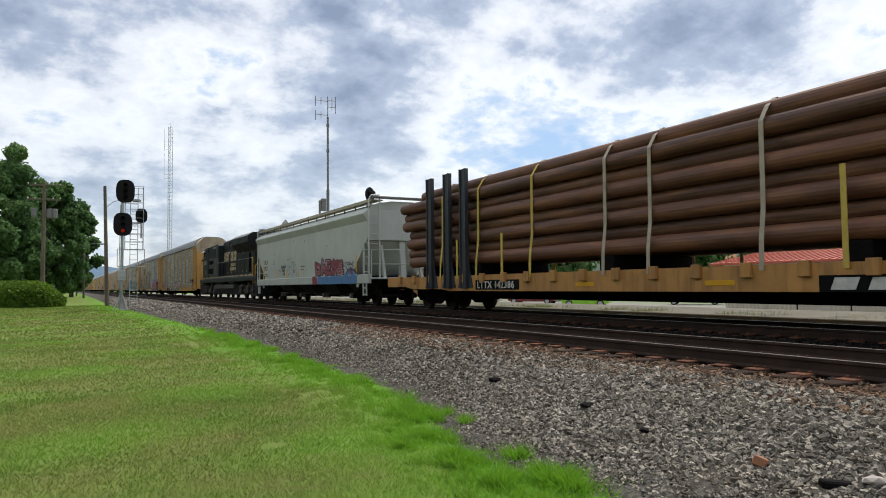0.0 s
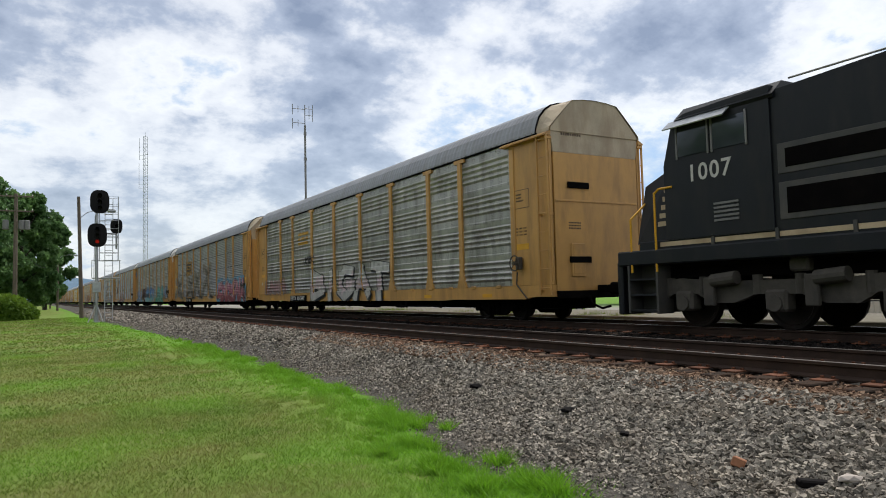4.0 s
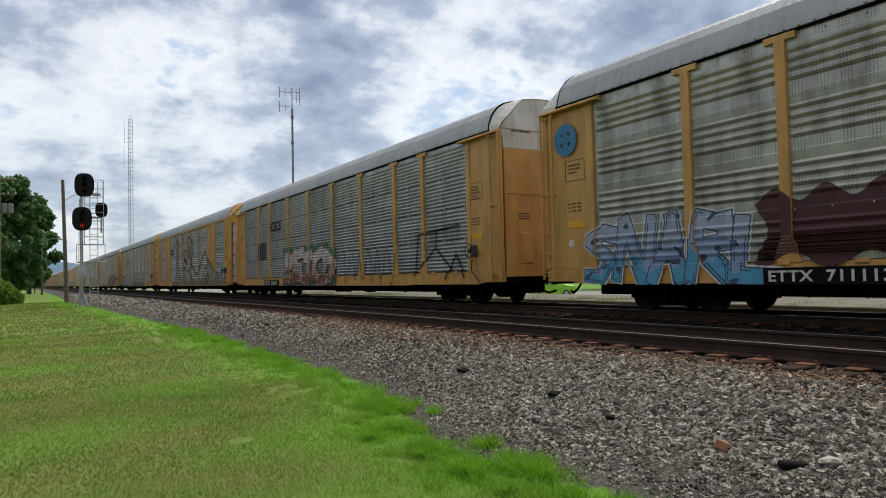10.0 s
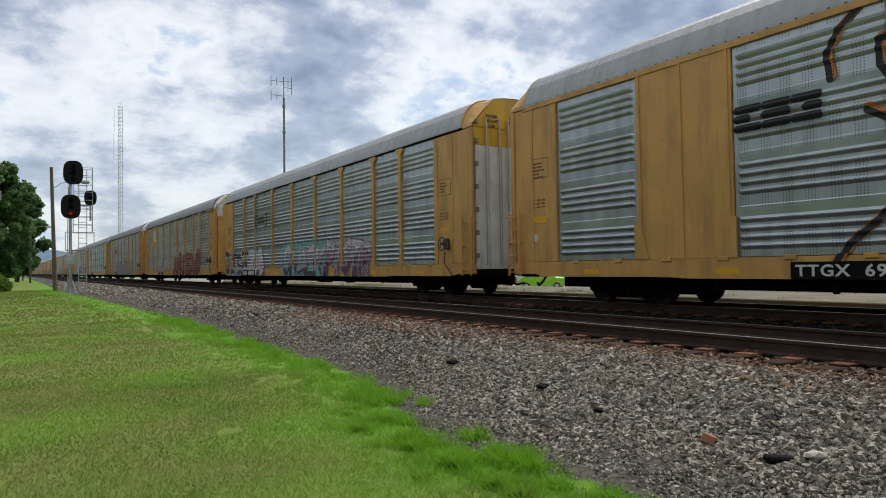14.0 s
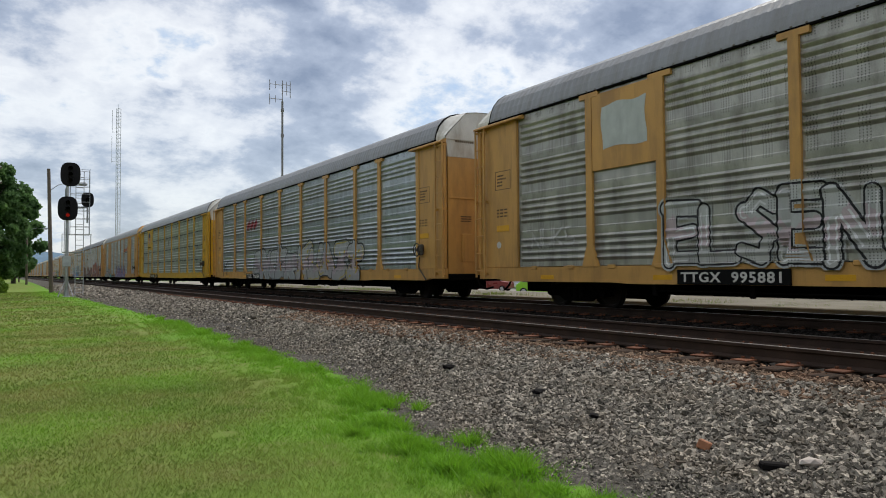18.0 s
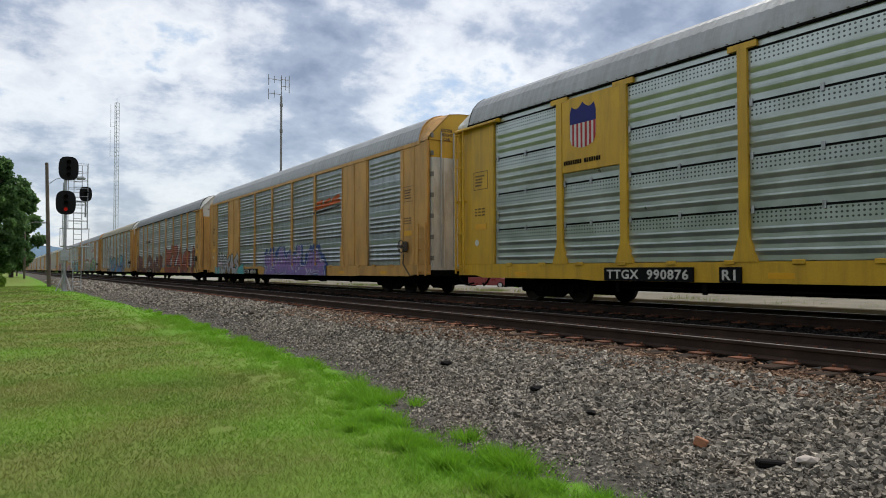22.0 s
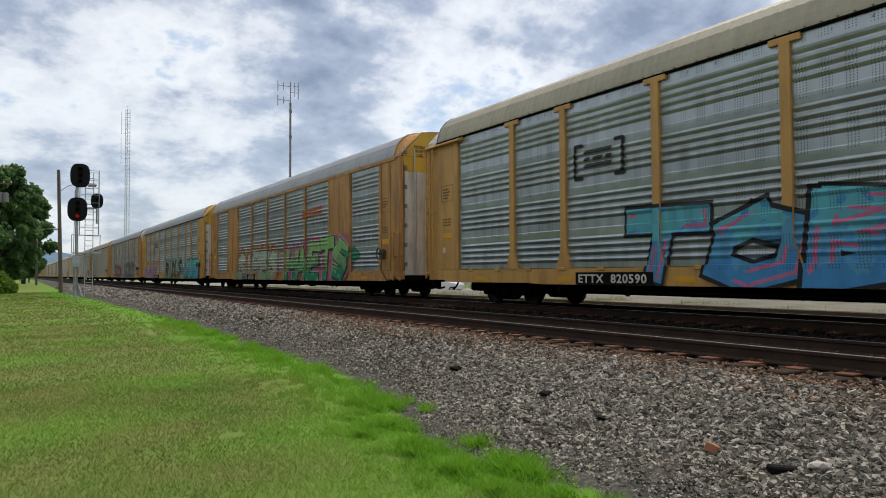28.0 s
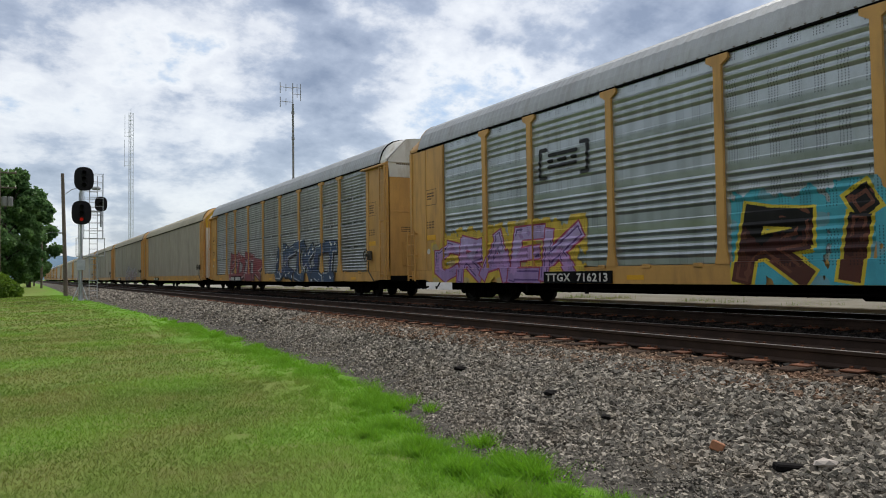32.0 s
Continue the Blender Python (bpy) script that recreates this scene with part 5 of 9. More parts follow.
def paint(car, where, ids, P, Q, colours, label, step=0.02, lift=0.004):
    """Turns a grid of colour numbers into strips, one per row and run."""
    step = float(Q[1, 0] - Q[0, 0])
    dy = float(P[0, 1] - P[0, 0])
    x, sup = where(P, Q)
    xe0, _ = where(P, Q - step / 2 + 1e-4)
    xe1, _ = where(P, Q + step / 2 - 1e-4)
    order = sorted(colours)
    verts, faces, mi = [], [], []
    for r in range(ids.shape[0]):
        row = ids[r] * 1000 + sup[r]
        cut = np.flatnonzero(np.diff(row)) + 1
        starts, ends = np.concatenate([[0], cut]), np.concatenate([cut, [len(row)]])
        for s, e in zip(starts, ends):
            c = int(ids[r, s])
            if c not in colours:
                continue
            y0, y1, z = P[r, s] - dy / 2, P[r, e - 1] + dy / 2, Q[r, s]
            k = len(verts)
            a0, a1 = -xe0[r, s] - lift, -xe1[r, s] - lift
            verts += [(a0, y0, z - step / 2), (a0, y1, z - step / 2), (a1, y1, z + step / 2), (a1, y0, z + step / 2)]
            faces.append((k + 3, k + 2, k + 1, k))
            mi.append(order.index(c))
    if not faces:
        return None
    me = bpy.data.meshes.new("graffiti")
    me.from_pydata(verts, [], faces)
    for c in order:
        me.materials.append(spray(colours[c], where in PRESSED))
    me.polygons.foreach_set("material_index", mi)
    ob = new("graffiti", me)
    ob.parent = car
    return tagged(ob, label)


def grid(y0, y1, z0, z1, step=0.02):
    """Rows half a sheet step high, cells finer still along the car."""
    step *= 0.5
    z0 = 0.97 + round((z0 - 0.97) / step) * step + step / 2
    return np.meshgrid(np.arange(y0, y1, 0.8 * step), np.arange(z0, z1, step))


def piece(car, where, y0, y1, z0, z1, n, seed, fill, fill2, line, halo=None, cloud=None, shine=(0.75, 0.75, 0.75), fat=0.2, slant=0.12, label="sprayed graffiti piece", wild=0.25, step=0.02, word="", soft=False, shade=True, edge=1.0):
    """A row of n fat, outlined, interlocking stroke shapes between y0 and y1, z0 and z1, read from high y to low y."""
    rng = random.Random(seed)
    P, Q = grid(y0 - 0.25, y1 + 0.25, max(0.58, z0 - 0.12), z1 + 0.2, step)
    w, h = (y1 - y0) / n, z1 - z0
    far = np.full(P.shape, 9.0)
    d, second = far.copy(), far.copy()
    t = fat * min(w, h * 0.75)
    o = min(0.06, max(0.028, 0.16 * t)) * edge
    dist = near_distance if soft else block_distance
    for g in range(n):
        right = y1 - g * w
        sh = LETTERS[word[g]] if word else rng.choice(GLYPHS)
        tall, drop = rng.uniform(0.86, 1.06), rng.uniform(-0.04, 0.04) * h
        own = far.copy()
        for a in sh:
            pts = []
            for u, v in ((a[0], a[1]), (a[2], a[3])):
                vv = v / 3 * (h * tall - 2 * t) + z0 + t + drop
                yy = right - (0.10 + 0.40 * u) * w - slant * (v / 3 - 0.5) * h
                pts.append((yy + rng.uniform(-wild, wild) * 0.3 * w, vv + rng.uniform(-wild, wild) * 0.3 * h))
            own = np.minimum(own, dist(P, Q, *pts) * rng.uniform(0.85, 1.15))
        # the later letter lies over the earlier one, with its own edge
        second = np.where(own < t + o, own, np.minimum(second, far) if g == 0 else second)
        d = np.minimum(d, own)
    ids = np.zeros(P.shape, int)
    if cloud:
        wob = 0.09 * np.sin(7 * P + seed) * np.sin(5 * Q) + 0.06 * np.sin(13 * P) + 0.05 * np.sin(31 * P + 2) * np.sin(23 * Q)
        ids = np.where(d < t + o + 0.22 + wob, 6, ids)
        ids = np.where((ids == 6) & (np.sin(3.7 * P + seed) * np.sin(6.1 * Q + 1) > 0.72), 7, ids)
    if halo:
        ids = np.where(d < t + o + 0.035, 1, ids)
    if shade:
        k, q = int(0.11 / (P[0, 1] - P[0, 0])), int(0.08 / (Q[1, 0] - Q[0, 0]))
        for a, b in ((k, q), (k // 2, q // 2)):
            moved = far.copy()
            moved[:-b, :-a] = d[b:, a:]
            ids = np.where(moved < t + o, 2, ids)
    ids = np.where(d < t + o, 2, ids)
    v = (Q - z0) / h
    level = v + 0.07 * np.sin(9 * P + seed) + 0.09 * np.sin(3.3 * P) + 0.03 * np.sin(37 * P) * np.sin(29 * Q)
    inner = np.where(level > 0.62, 3, np.where(level > 0.30, 8, 4))
    ids = np.where(second < t, inner, ids)
    inside = second < t
    # spots, a run of light along the upper edges, and small breaks
    spot = np.hypot((P * 2.3 + 0.4 * np.sin(5 * Q + seed)) % 1 - 0.5, (Q * 2.9 + 0.4 * np.sin(4 * P)) % 1 - 0.5)
    pick = np.sin(12.9898 * np.floor(P * 2.3) + 78.233 * np.floor(Q * 2.9) + seed)
    ids = np.where(inside & (spot < 0.20) & (pick > 0.35), 5 if seed % 2 else 4, ids)
    ids = np.where(inside & (second > t - 2.0 * o) & (second < t - 1.1 * o) & (np.sin(2.1 * P + 3.7 * Q + seed) > 0.25), 5, ids)
    mid = tuple(0.55 * a + 0.45 * b for a, b in zip(fill, fill2))
    mid = tuple(m * f for m, f in zip(mid, (1.12, 0.92, 1.0)))
    cols = {2: line, 3: fill, 4: fill2, 5: shine, 8: mid}
    if halo:
        cols[1] = halo
    if cloud:
        cols[6] = cloud
        cols[7] = tuple(min(0.6, 0.6 * c + 0.12) for c in cloud)
    return paint(car, where, ids, P, Q, cols, label, step, 0.009)


def scrawl(car, where, y0, y1, z0, z1, n, seed, line, width=0.03, label="thin sprayed scrawl"):
    """Loose looping lines."""
    rng = random.Random(seed)
    P, Q = grid(y0, y1, z0, z1)
    d = np.full(P.shape, 9.0)
    w = (y1 - y0) / n
    for g in range(n):
        for a in rng.choice(GLYPHS):
            pts = [(y1 - (g + 0.1 + 0.4 * u) * w, z0 + 0.06 + v / 3 * (z1 - z0 - 0.12) + rng.uniform(-0.1, 0.1)) for u, v in ((a[0], a[1]), (a[2], a[3]))]
            d = np.minimum(d, near_distance(P, Q, *pts))
    return paint(car, where, np.where(d < width, 2, 0), P, Q, {2: line}, label, lift=0.014)


def drawn(car, where, lines, width, colour, edge=None, edge_width=0.05, label="sprayed line drawing", shift=(0.0, 0.0)):
    """Drawn lines: each a row of points (y, z); smoothed corners come from the round brush."""
    ys = [p[0] for l in lines for p in l]
    zs = [p[1] for l in lines for p in l]
    P, Q = grid(min(ys) - 0.3, max(ys) + 0.3, max(0.58, min(zs) - 0.2), min(4.8, max(zs) + 0.3))
    d, beside = np.full(P.shape, 9.0), np.full(P.shape, 9.0)
    for l in lines:
        for a, b in zip(l, l[1:]):
            d = np.minimum(d, near_distance(P, Q, a, b))
            if edge:
                beside = np.minimum(beside, near_distance(P - shift[0], Q - shift[1], a, b))
    ids = np.zeros(P.shape, int)
    cols = {2: colour}
    if edge:
        ids = np.where(beside < width + edge_width, 1, ids)
        cols[1] = edge
    return paint(car, where, np.where(d < width, 2, ids), P, Q, cols, label, lift=0.014)


def patch(car, where, y0, y1, z0, z1, colour, label, wob=0.0):
    P, Q = grid(y0 - wob, y1 + wob, max(0.58, z0 - wob), z1 + wob)
    k = wob * np.sin(6 * Q + y0)
    m = (P > y0 + k) & (P < y1 + k) & (Q > z0 + wob * np.sin(5 * P)) & (Q < z1 + wob * np.sin(7 * P + 1))
    return paint(car, where, np.where(m, 2, 0), P, Q, {2: colour}, label)


def writing(name, text, x, y, z, height, material, parent, label, wide=1.0):
    """Stencilled characters on the near side, reading from high y to low y, standing just off the surface at x."""
    cu = bpy.data.curves.new(name, "FONT")
    cu.body, cu.size, cu.extrude, cu.resolution_u, cu.offset, cu.space_character = text, height / 0.70, 0.002, 3, 0.006, 1.12
    tmp = new(name, cu)
    me = bpy.data.meshes.new_from_object(tmp)
    bpy.data.objects.remove(tmp)
    me.transform(Matrix(((0, 0, -1, x), (-wide, 0, 0, y), (0, 1, 0, z), (0, 0, 0, 1))))
    me.materials.clear()
    me.materials.append(material)
    ob = new(name, me)
    ob.parent = parent
    return tagged(ob, label, kind="stuff")


# ---- pipe car ----
def pipe_car():
    L = 27.0
    car = thing("flat_car", "gold flat car loaded with brown steel pipes behind dark stakes", "rail car")
    prof = [(0.0, 0.80), (0.0, 1.15), (L, 1.15), (L, 0.80), (L - 1.6, 0.80), (L - 2.2, 0.72), (L - 4.4, 0.72), (L - 5.0, 0.66), (5.0, 0.66), (4.4, 0.72), (2.2, 0.72), (1.6, 0.80)]
    for s in (-1, 1):
        part("side_sill", Mesh().prism(prof, 0, min(1.35 * s, 1.47 * s), max(1.35 * s, 1.47 * s)), RUSTGOLD, car, "chipped gold side sill")
        for k in range(22):
            y = 1.2 + k * 1.17
            part("stake_pocket", lambda: Mesh().box(-0.05, 0.05, -0.11, 0.11, 0.92, 1.20, 0.012), RUSTGOLD, car, at=(1.50 * s, y, 0), key="pocket")
    part("deck", Mesh().box(-1.35, 1.35, 0.02, L - 0.02, 0.98, 1.13, 0.01), BLACK, car, "dark worn deck")
    part("centre_sill", Mesh().box(-0.35, 0.35, 0.3, L - 0.3, 0.40, 0.98, 0.02), BLACK, car)
    part("reservoir", Mesh().tube((-1.0, 11.0, 0.6), (-1.0, 12.2, 0.6), 0.18, 12), BLACK, car, "black air tank")
    for y0, y1 in ((0.0, 2.0), (L - 2.0, L)):
        part("end_platform", Mesh().box(-1.46, 1.46, y0, y1, 0.90, 0.975, 0.01), GOLD, car)
    for y in (2.6, 8.6, 14.6, 20.6, L - 3.0):
        part("bearer", lambda: Mesh().box(-1.3, 1.3, -0.25, 0.25, 1.13, 1.50, 0.02), BURNT, car, "dark timber bearer", at=(0, y, 0), key="bearer")
    r, pitch = 0.192, 0.338
    rng = random.Random(4)
    d = 0.39

    def tube_mesh():
        m = Mesh()
        n, a, b = 18, 0.0, 24.2
        ring = lambda q, y: [(q * math.cos(2 * math.pi * i / n), y, q * math.sin(2 * math.pi * i / n)) for i in range(n)]
        m.loft([ring(r * 0.6, a + 0.25), ring(r - 0.014, a + 0.25), ring(r - 0.014, a), ring(r, a), ring(r, b), ring(r - 0.014, b), ring(r - 0.014, b - 0.25), ring(r * 0.6, b - 0.25)])
        return m
    for row in range(8):
        n = 7 if row % 2 == 0 else 6
        for k in range(n):
            x = (k - (n - 1) / 2) * d
            z = 1.50 + r + row * pitch
            part("pipe", tube_mesh, PIPE, car, at=(x, 1.2 + rng.uniform(0, 0.75) + (0.5 if row in (0, 1) else 2.3 if row == 7 else 0) * -0.6, z), smooth=False, key="pipe")
    for y in (23.27, 22.03, 20.95, 3.6, 4.85, 5.95):
        for s in (-1, 1):
            def stake():
                m = Mesh().box(-0.03, 0.03, -0.17, 0.17, 0.74, 4.52, 0.008)
                m.box(-0.07, 0.07, -0.19, -0.13, 0.74, 4.52, 0.008).box(-0.07, 0.07, 0.13, 0.19, 0.74, 4.52, 0.008)
                m.prism([(-0.45, 0.76), (0.45, 0.76), (0.19, 1.6), (-0.19, 1.6)], 0, 0.02, 0.06)
                return m
            part("stake", stake, STAKE, car, "dark steel load stake", at=(1.52 * s, y, 0), key="stake")

    def strap(width):
        m = Mesh()
        x0 = -1.50
        pts = [(x0, 1.05), (x0 + 0.02, 1.6), (-1.40, 2.2), (-1.39, 3.80), (-1.20, 4.10), (-0.98, 4.275), (0.98, 4.275), (1.20, 4.10), (1.39, 3.80), (1.40, 2.2), (1.48, 1.6), (1.5, 1.05)]
        for a, b in zip(pts, pts[1:]):
            m.prism([(a[0] - 0.006, a[1]), (a[0] + 0.006, a[1] + 0.008), (b[0] + 0.006, b[1] + 0.008), (b[0] - 0.006, b[1])], 1, -width / 2, width / 2)
        return m
    for y, mt, lab in ((22.6, STRAPY, "yellow tie-down strap"), (20.28, STRAPY, "yellow tie-down strap"), (17.45, STRAPY, "yellow tie-down strap"), (14.5, STRAPW, "dirty white tie-down strap"), (13.05, STRAPW, "dirty white tie-down strap"), (10.23, STRAPW, "dirty white tie-down strap")):
        part("strap", lambda: strap(0.10), mt, car, lab, at=pose(0, y, 0, 0, 0, 0), key="strap")
    for y, z1 in ((21.42, 2.3), (18.8, 2.33), (L - 18.35, 2.75)):
        part("loose_strap", Mesh().box(-1.52, -1.505, -0.05, 0.05, 1.05, z1), STRAPY, car, "short loose yellow strap", at=(0, y, 0))
    for k in range(6):
        part("reflector", lambda: Mesh().box(-1.478, -1.47, -0.35, 0.35, 0.78, 0.88, 0.002), ORANGE, car, "yellow reflector strip", at=(0, 3.2 + k * 4.0, 0), key="reflector2")
    board = part("number_board", Mesh().box(-1.478, -1.465, 18.0, 20.35, 0.70, 0.99), PLATE, car, "black stencil board")
    writing("lettering", "LTTX 142386", -1.479, 20.25, 0.75, 0.2, LETTER, board, "white stencilled characters", 1.12)
    b = part("logo_board", Mesh().box(-1.482, -1.47, 7.05, 9.15, 0.66, 0.94), PLATE, car, "black logo panel")
    m = Mesh()
    for k in range(3):
        y = 8.95 - 0.62 * k
        m.prism([(y, 0.70), (y - 0.08, 0.90), (y - 0.5, 0.90), (y - 0.42, 0.70)], 0, -1.488, -1.482)
    part("logo", m, LETTER, b, "plain white slanting blocks")
    truck(car, 2.6, 0.42, 1.78)
    truck(car, L - 3.0, 0.42, 1.78)
    coupler(car, 0.0, -1)
    coupler(car, L, 1)
    return car


# ---- covered hopper ----
def hopper_car():
    L = 19.2
    car = thing("covered_hopper", "pale grey covered hopper with red and blue graffiti", "rail car")
    side = [(0.42, 3.95), (0.42, 2.85), (2.3, 1.30), (L - 2.2, 1.30), (L - 0.25, 2.80), (L - 0.25, 3.95)]
    rings = []
    for x, k in ((-1.60, 0.0), (1.60, 0.0)):
        rings.append([(x, y, z) for y, z in side])
    part("body", Mesh().loft(rings), HOPPER, car, "smooth pale grey body")
    roof = [(-1.60, 3.95), (-1.56, 4.06), (-1.1, 4.30), (-0.5, 4.40), (0.5, 4.40), (1.1, 4.30), (1.56, 4.06), (1.60, 3.95)]
    part("roof", Mesh().prism(roof, 1, 0.42, L - 0.25), HOPPER, car, "grey sloping roof")
    for s in (-1, 1):
        part("top_chord", Mesh().prism([(1.57 * s, 4.06), (1.76 * s, 3.87), (1.76 * s, 3.83), (1.59 * s, 3.52)], 1, 0.40, L - 0.22), HOPPER, car, "pale overhanging top chord")
    for s in (-1, 1):
        part("side_sill", Mesh().box(min(1.52 * s, 1.66 * s), max(1.52 * s, 1.66 * s), 0.2, L - 0.2, 0.96, 1.34, 0.02), HOPPER, car, "pale grey side sill")
        walkway = part("running_board", Mesh().box(min(0.9 * s, 1.45 * s), max(0.9 * s, 1.45 * s), 0.4, L - 0.4, 4.40, 4.45, 0.008), ROOF_TAN, car, "pale rusty grating roof walkway")
        for k in range(14):
            y = 0.9 + k * (L - 1.8) / 13
            part("bracket", lambda: Mesh().box(-0.02, 0.02, -0.025, 0.025, 4.1, 4.50), STEELGREY, walkway, at=(1.42 * s, y, 0), key="hop_bracket")
    part("walk_edge", Mesh().box(-1.47, -1.45, 0.4, L - 0.4, 4.33, 4.47, 0.004), ROOF_TAN, car, "rusty walkway edge")
    part("hatch_rail", Mesh().box(-0.45, 0.45, 1.6, L - 1.6, 4.40, 4.52, 0.03), HOPPER, car, "long roof hatch")
    for way in (0, 1):
        base = pose(0, L, 0, 0, 0, 180) if way else Matrix()
        part("end_platform", lambda: Mesh().box(-1.6, 1.6, 0.15, 2.3, 1.14, 1.20, 0.01), HOPPER, car, at=base, key="hop_plat")
        part("slope_sheet", lambda: Mesh().prism([(0.5, 2.72), (2.45, 1.2), (2.7, 1.2), (0.6, 2.85)], 0, -1.5, 1.5), HOPPER, car, "sloping end sheet", at=base, key="hop_slope")
        part("end_brace", lambda: Mesh().prism([(0.3, 1.2), (0.6, 1.2), (0.6, 2.75), (0.5, 2.75)], 0, -0.12, 0.12).prism([(0.3, 1.2), (0.5, 1.2), (0.7, 2.6)], 0, -0.9, -0.8).prism([(0.3, 1.2), (0.5, 1.2), (0.7, 2.6)], 0, 0.8, 0.9), HOPPER, car, at=base, key="hop_brace")
        for s in (-1, 1):
            m = Mesh()
            x = 1.62 * s
            for y in (0.24, 0.78):
                m.box(x - 0.03, x + 0.03, y - 0.03, y + 0.03, 1.2, 4.42 if y < 0.5 else 2.65, 0.008)
            for k in range(5):
                m.tube((x, 0.24, 1.45 + 0.3 * k), (x, 0.78, 1.45 + 0.3 * k), 0.016, 6)
            for k in range(5):
                z = 2.6 + 0.40 * k
                m.tube((x, 0.24, z), (x * 0.70, 0.24, z), 0.016, 6)
            m.box(x * 0.70 - 0.03, x * 0.70 + 0.03, 0.21, 0.27, 1.2, 4.5, 0.008)
            m.path([(x, 0.24, 4.38), (x * 0.93, 0.24, 4.60), (x * 0.7, 0.24, 4.62)], 0.03, 6)
            part("end_ladder", m, HOPPER, car, "pale grey end ladder and rails", at=base)
            st = Mesh()
            for y in (0.5, 0.85):
                st.box(x - 0.03, x + 0.03, y - 0.025, y + 0.025, 0.45, 1.05, 0.006)
            for z in (0.48, 0.75):
                st.box(x - 0.03, x + 0.03, 0.5, 0.85, z, z + 0.05, 0.006)
            part("step", st, HOPPER, car, "sill step", at=base)
            part("hand_rail", Mesh().path([(x * 0.94, 0.2, 1.2), (x * 0.94, 0.2, 2.35), (-x * 0.1, 0.2, 2.35)], 0.02, 6).path([(x * 0.94, 0.2, 1.75), (-x * 0.1, 0.2, 1.75)], 0.018, 6), HOPPER, car, at=base)
        part("upper_end", lambda: Mesh().box(-1.55, 1.55, 0.38, 0.44, 2.75, 4.0, 0.01), HOPPER, car, "flat upper end", at=base, key="hop_end")
        part("end_walk", lambda: Mesh().box(-1.45, 1.45, 0.1, 0.6, 4.50, 4.56, 0.008), STEELGREY, car, "grating end walkway", at=base, key="hop_endwalk")
    for k in range(4):
        y = 3.25 + k * 3.86

        def outlet():
            m = Mesh()
            m.loft([[(-1.5, -1.7, 1.30), (1.5, -1.7, 1.30), (1.5, 1.7, 1.30), (-1.5, 1.7, 1.30)], [(-1.10, -1.25, 1.0), (1.10, -1.25, 1.0), (1.10, 1.25, 1.0), (-1.10, 1.25, 1.0)],
                    [(-0.55, -0.72, 0.48), (0.55, -0.72, 0.48), (0.55, 0.72, 0.48), (-0.55, 0.72, 0.48)]])
            m.box(-0.6, 0.6, -0.62, 0.62, 0.34, 0.49, 0.03)
            return m
        # bays take the darker grey that holds their shade and dirt
        o = part("discharge_hopper", outlet, UNDERGREY, car, "sloping discharge hopper", at=(0, y, 0), key="outlet")
        part("outlet_cap", lambda: Mesh().tube((-1.02, 0.72, 0.42), (-0.60, 0.72, 0.42), 0.12, 14), STEELGREY, o, "grey outlet cap", key="outlet_cap")
        part("outlet_gate", lambda: Mesh().box(-0.80, -0.60, -0.5, 0.5, 0.36, 0.46, 0.02), BLACK, o, "black outlet gate", key="outlet_gate")
    part("centre_sill", Mesh().box(-0.3, 0.3, 0.3, L - 0.3, 0.70, 1.02, 0.02), BLACK, car)
    for y, h in ((1.68, 1.05), (4.32, 0.5), (7.2, 0.52), (10.1, 0.5), (12.38, 0.6), (14.42, 0.55), (17.52, 1.0)):
        part("reflector", Mesh().box(-1.608, -1.60, y - 0.06, y + 0.06, 1.36, 1.36 + h * 0.8), ORANGE, car, "yellow reflector strip")
    writing("lettering", "UTCX", -1.604, 17.38, 2.22, 0.26, STENCIL, car, "dark stencilled characters", 0.85)
    writing("lettering", "59375", -1.604, 17.33, 1.86, 0.26, STENCIL, car, "dark stencilled figures", 0.85)
    for k, (w, yy) in enumerate((("MAKE AMERICA", 13.5), ("FREIGHT", 13.3), ("AGAIN", 13.15))):
        writing("graffiti", w, -1.604, yy, 1.92 - 0.2 * k, 0.15, mat("felt marker", (0.10, 0.11, 0.15), 0.6), car, "thin dark marker scrawl", 0.62)
    part("test_mark", Mesh().box(-1.606, -1.60, 15.02, 15.04, 2.2, 2.44).box(-1.606, -1.60, 15.24, 15.26, 2.2, 2.44).box(-1.606, -1.60, 15.02, 15.26, 2.2, 2.22).box(-1.606, -1.60, 15.02, 15.26, 2.42, 2.44), STENCIL, car, "small outlined square")
    part("jack_eye", Mesh().box(-1.60, -1.54, 1.5, 1.72, 0.80, 0.98, 0.02).box(-1.60, -1.54, L - 1.72, L - 1.5, 0.80, 0.98, 0.02), HOPPER, car, "pale jacking eyes under the sill")
    part("small_lettering", bars(bars(bars(bars(Mesh(), 17.25, 1.62, 12, 0.045, 0.05, 0.02, -1.606, skip=(2, 5)), 17.2, 1.50, 14, 0.045, 0.05, 0.02, -1.606, skip=(2, 8)), 9.7, 1.9, 11, 0.045, 0.04, 0.02, -1.606), 9.7, 1.75, 9, 0.045, 0.04, 0.02, -1.606), STENCIL, car, "small dark stencilled lines")
    part("end_lettering", Mesh().box(0.15, 0.35, 0.692, 0.70, 3.5, 3.6).box(-0.6, 0.05, 0.692, 0.70, 3.5, 3.6).box(-0.4, 0.2, 0.692, 0.70, 3.2, 3.24).box(-0.3, 0.2, 0.692, 0.70, 3.08, 3.12), STENCIL, car, "dark stencilled lines")
    truck(car, 2.35, 0.42, 1.78)
    truck(car, L - 2.35, 0.42, 1.78)
    coupler(car, 0.1, -1)
    coupler(car, L - 0.1, 1)
    side_x = flat_x(1.606)
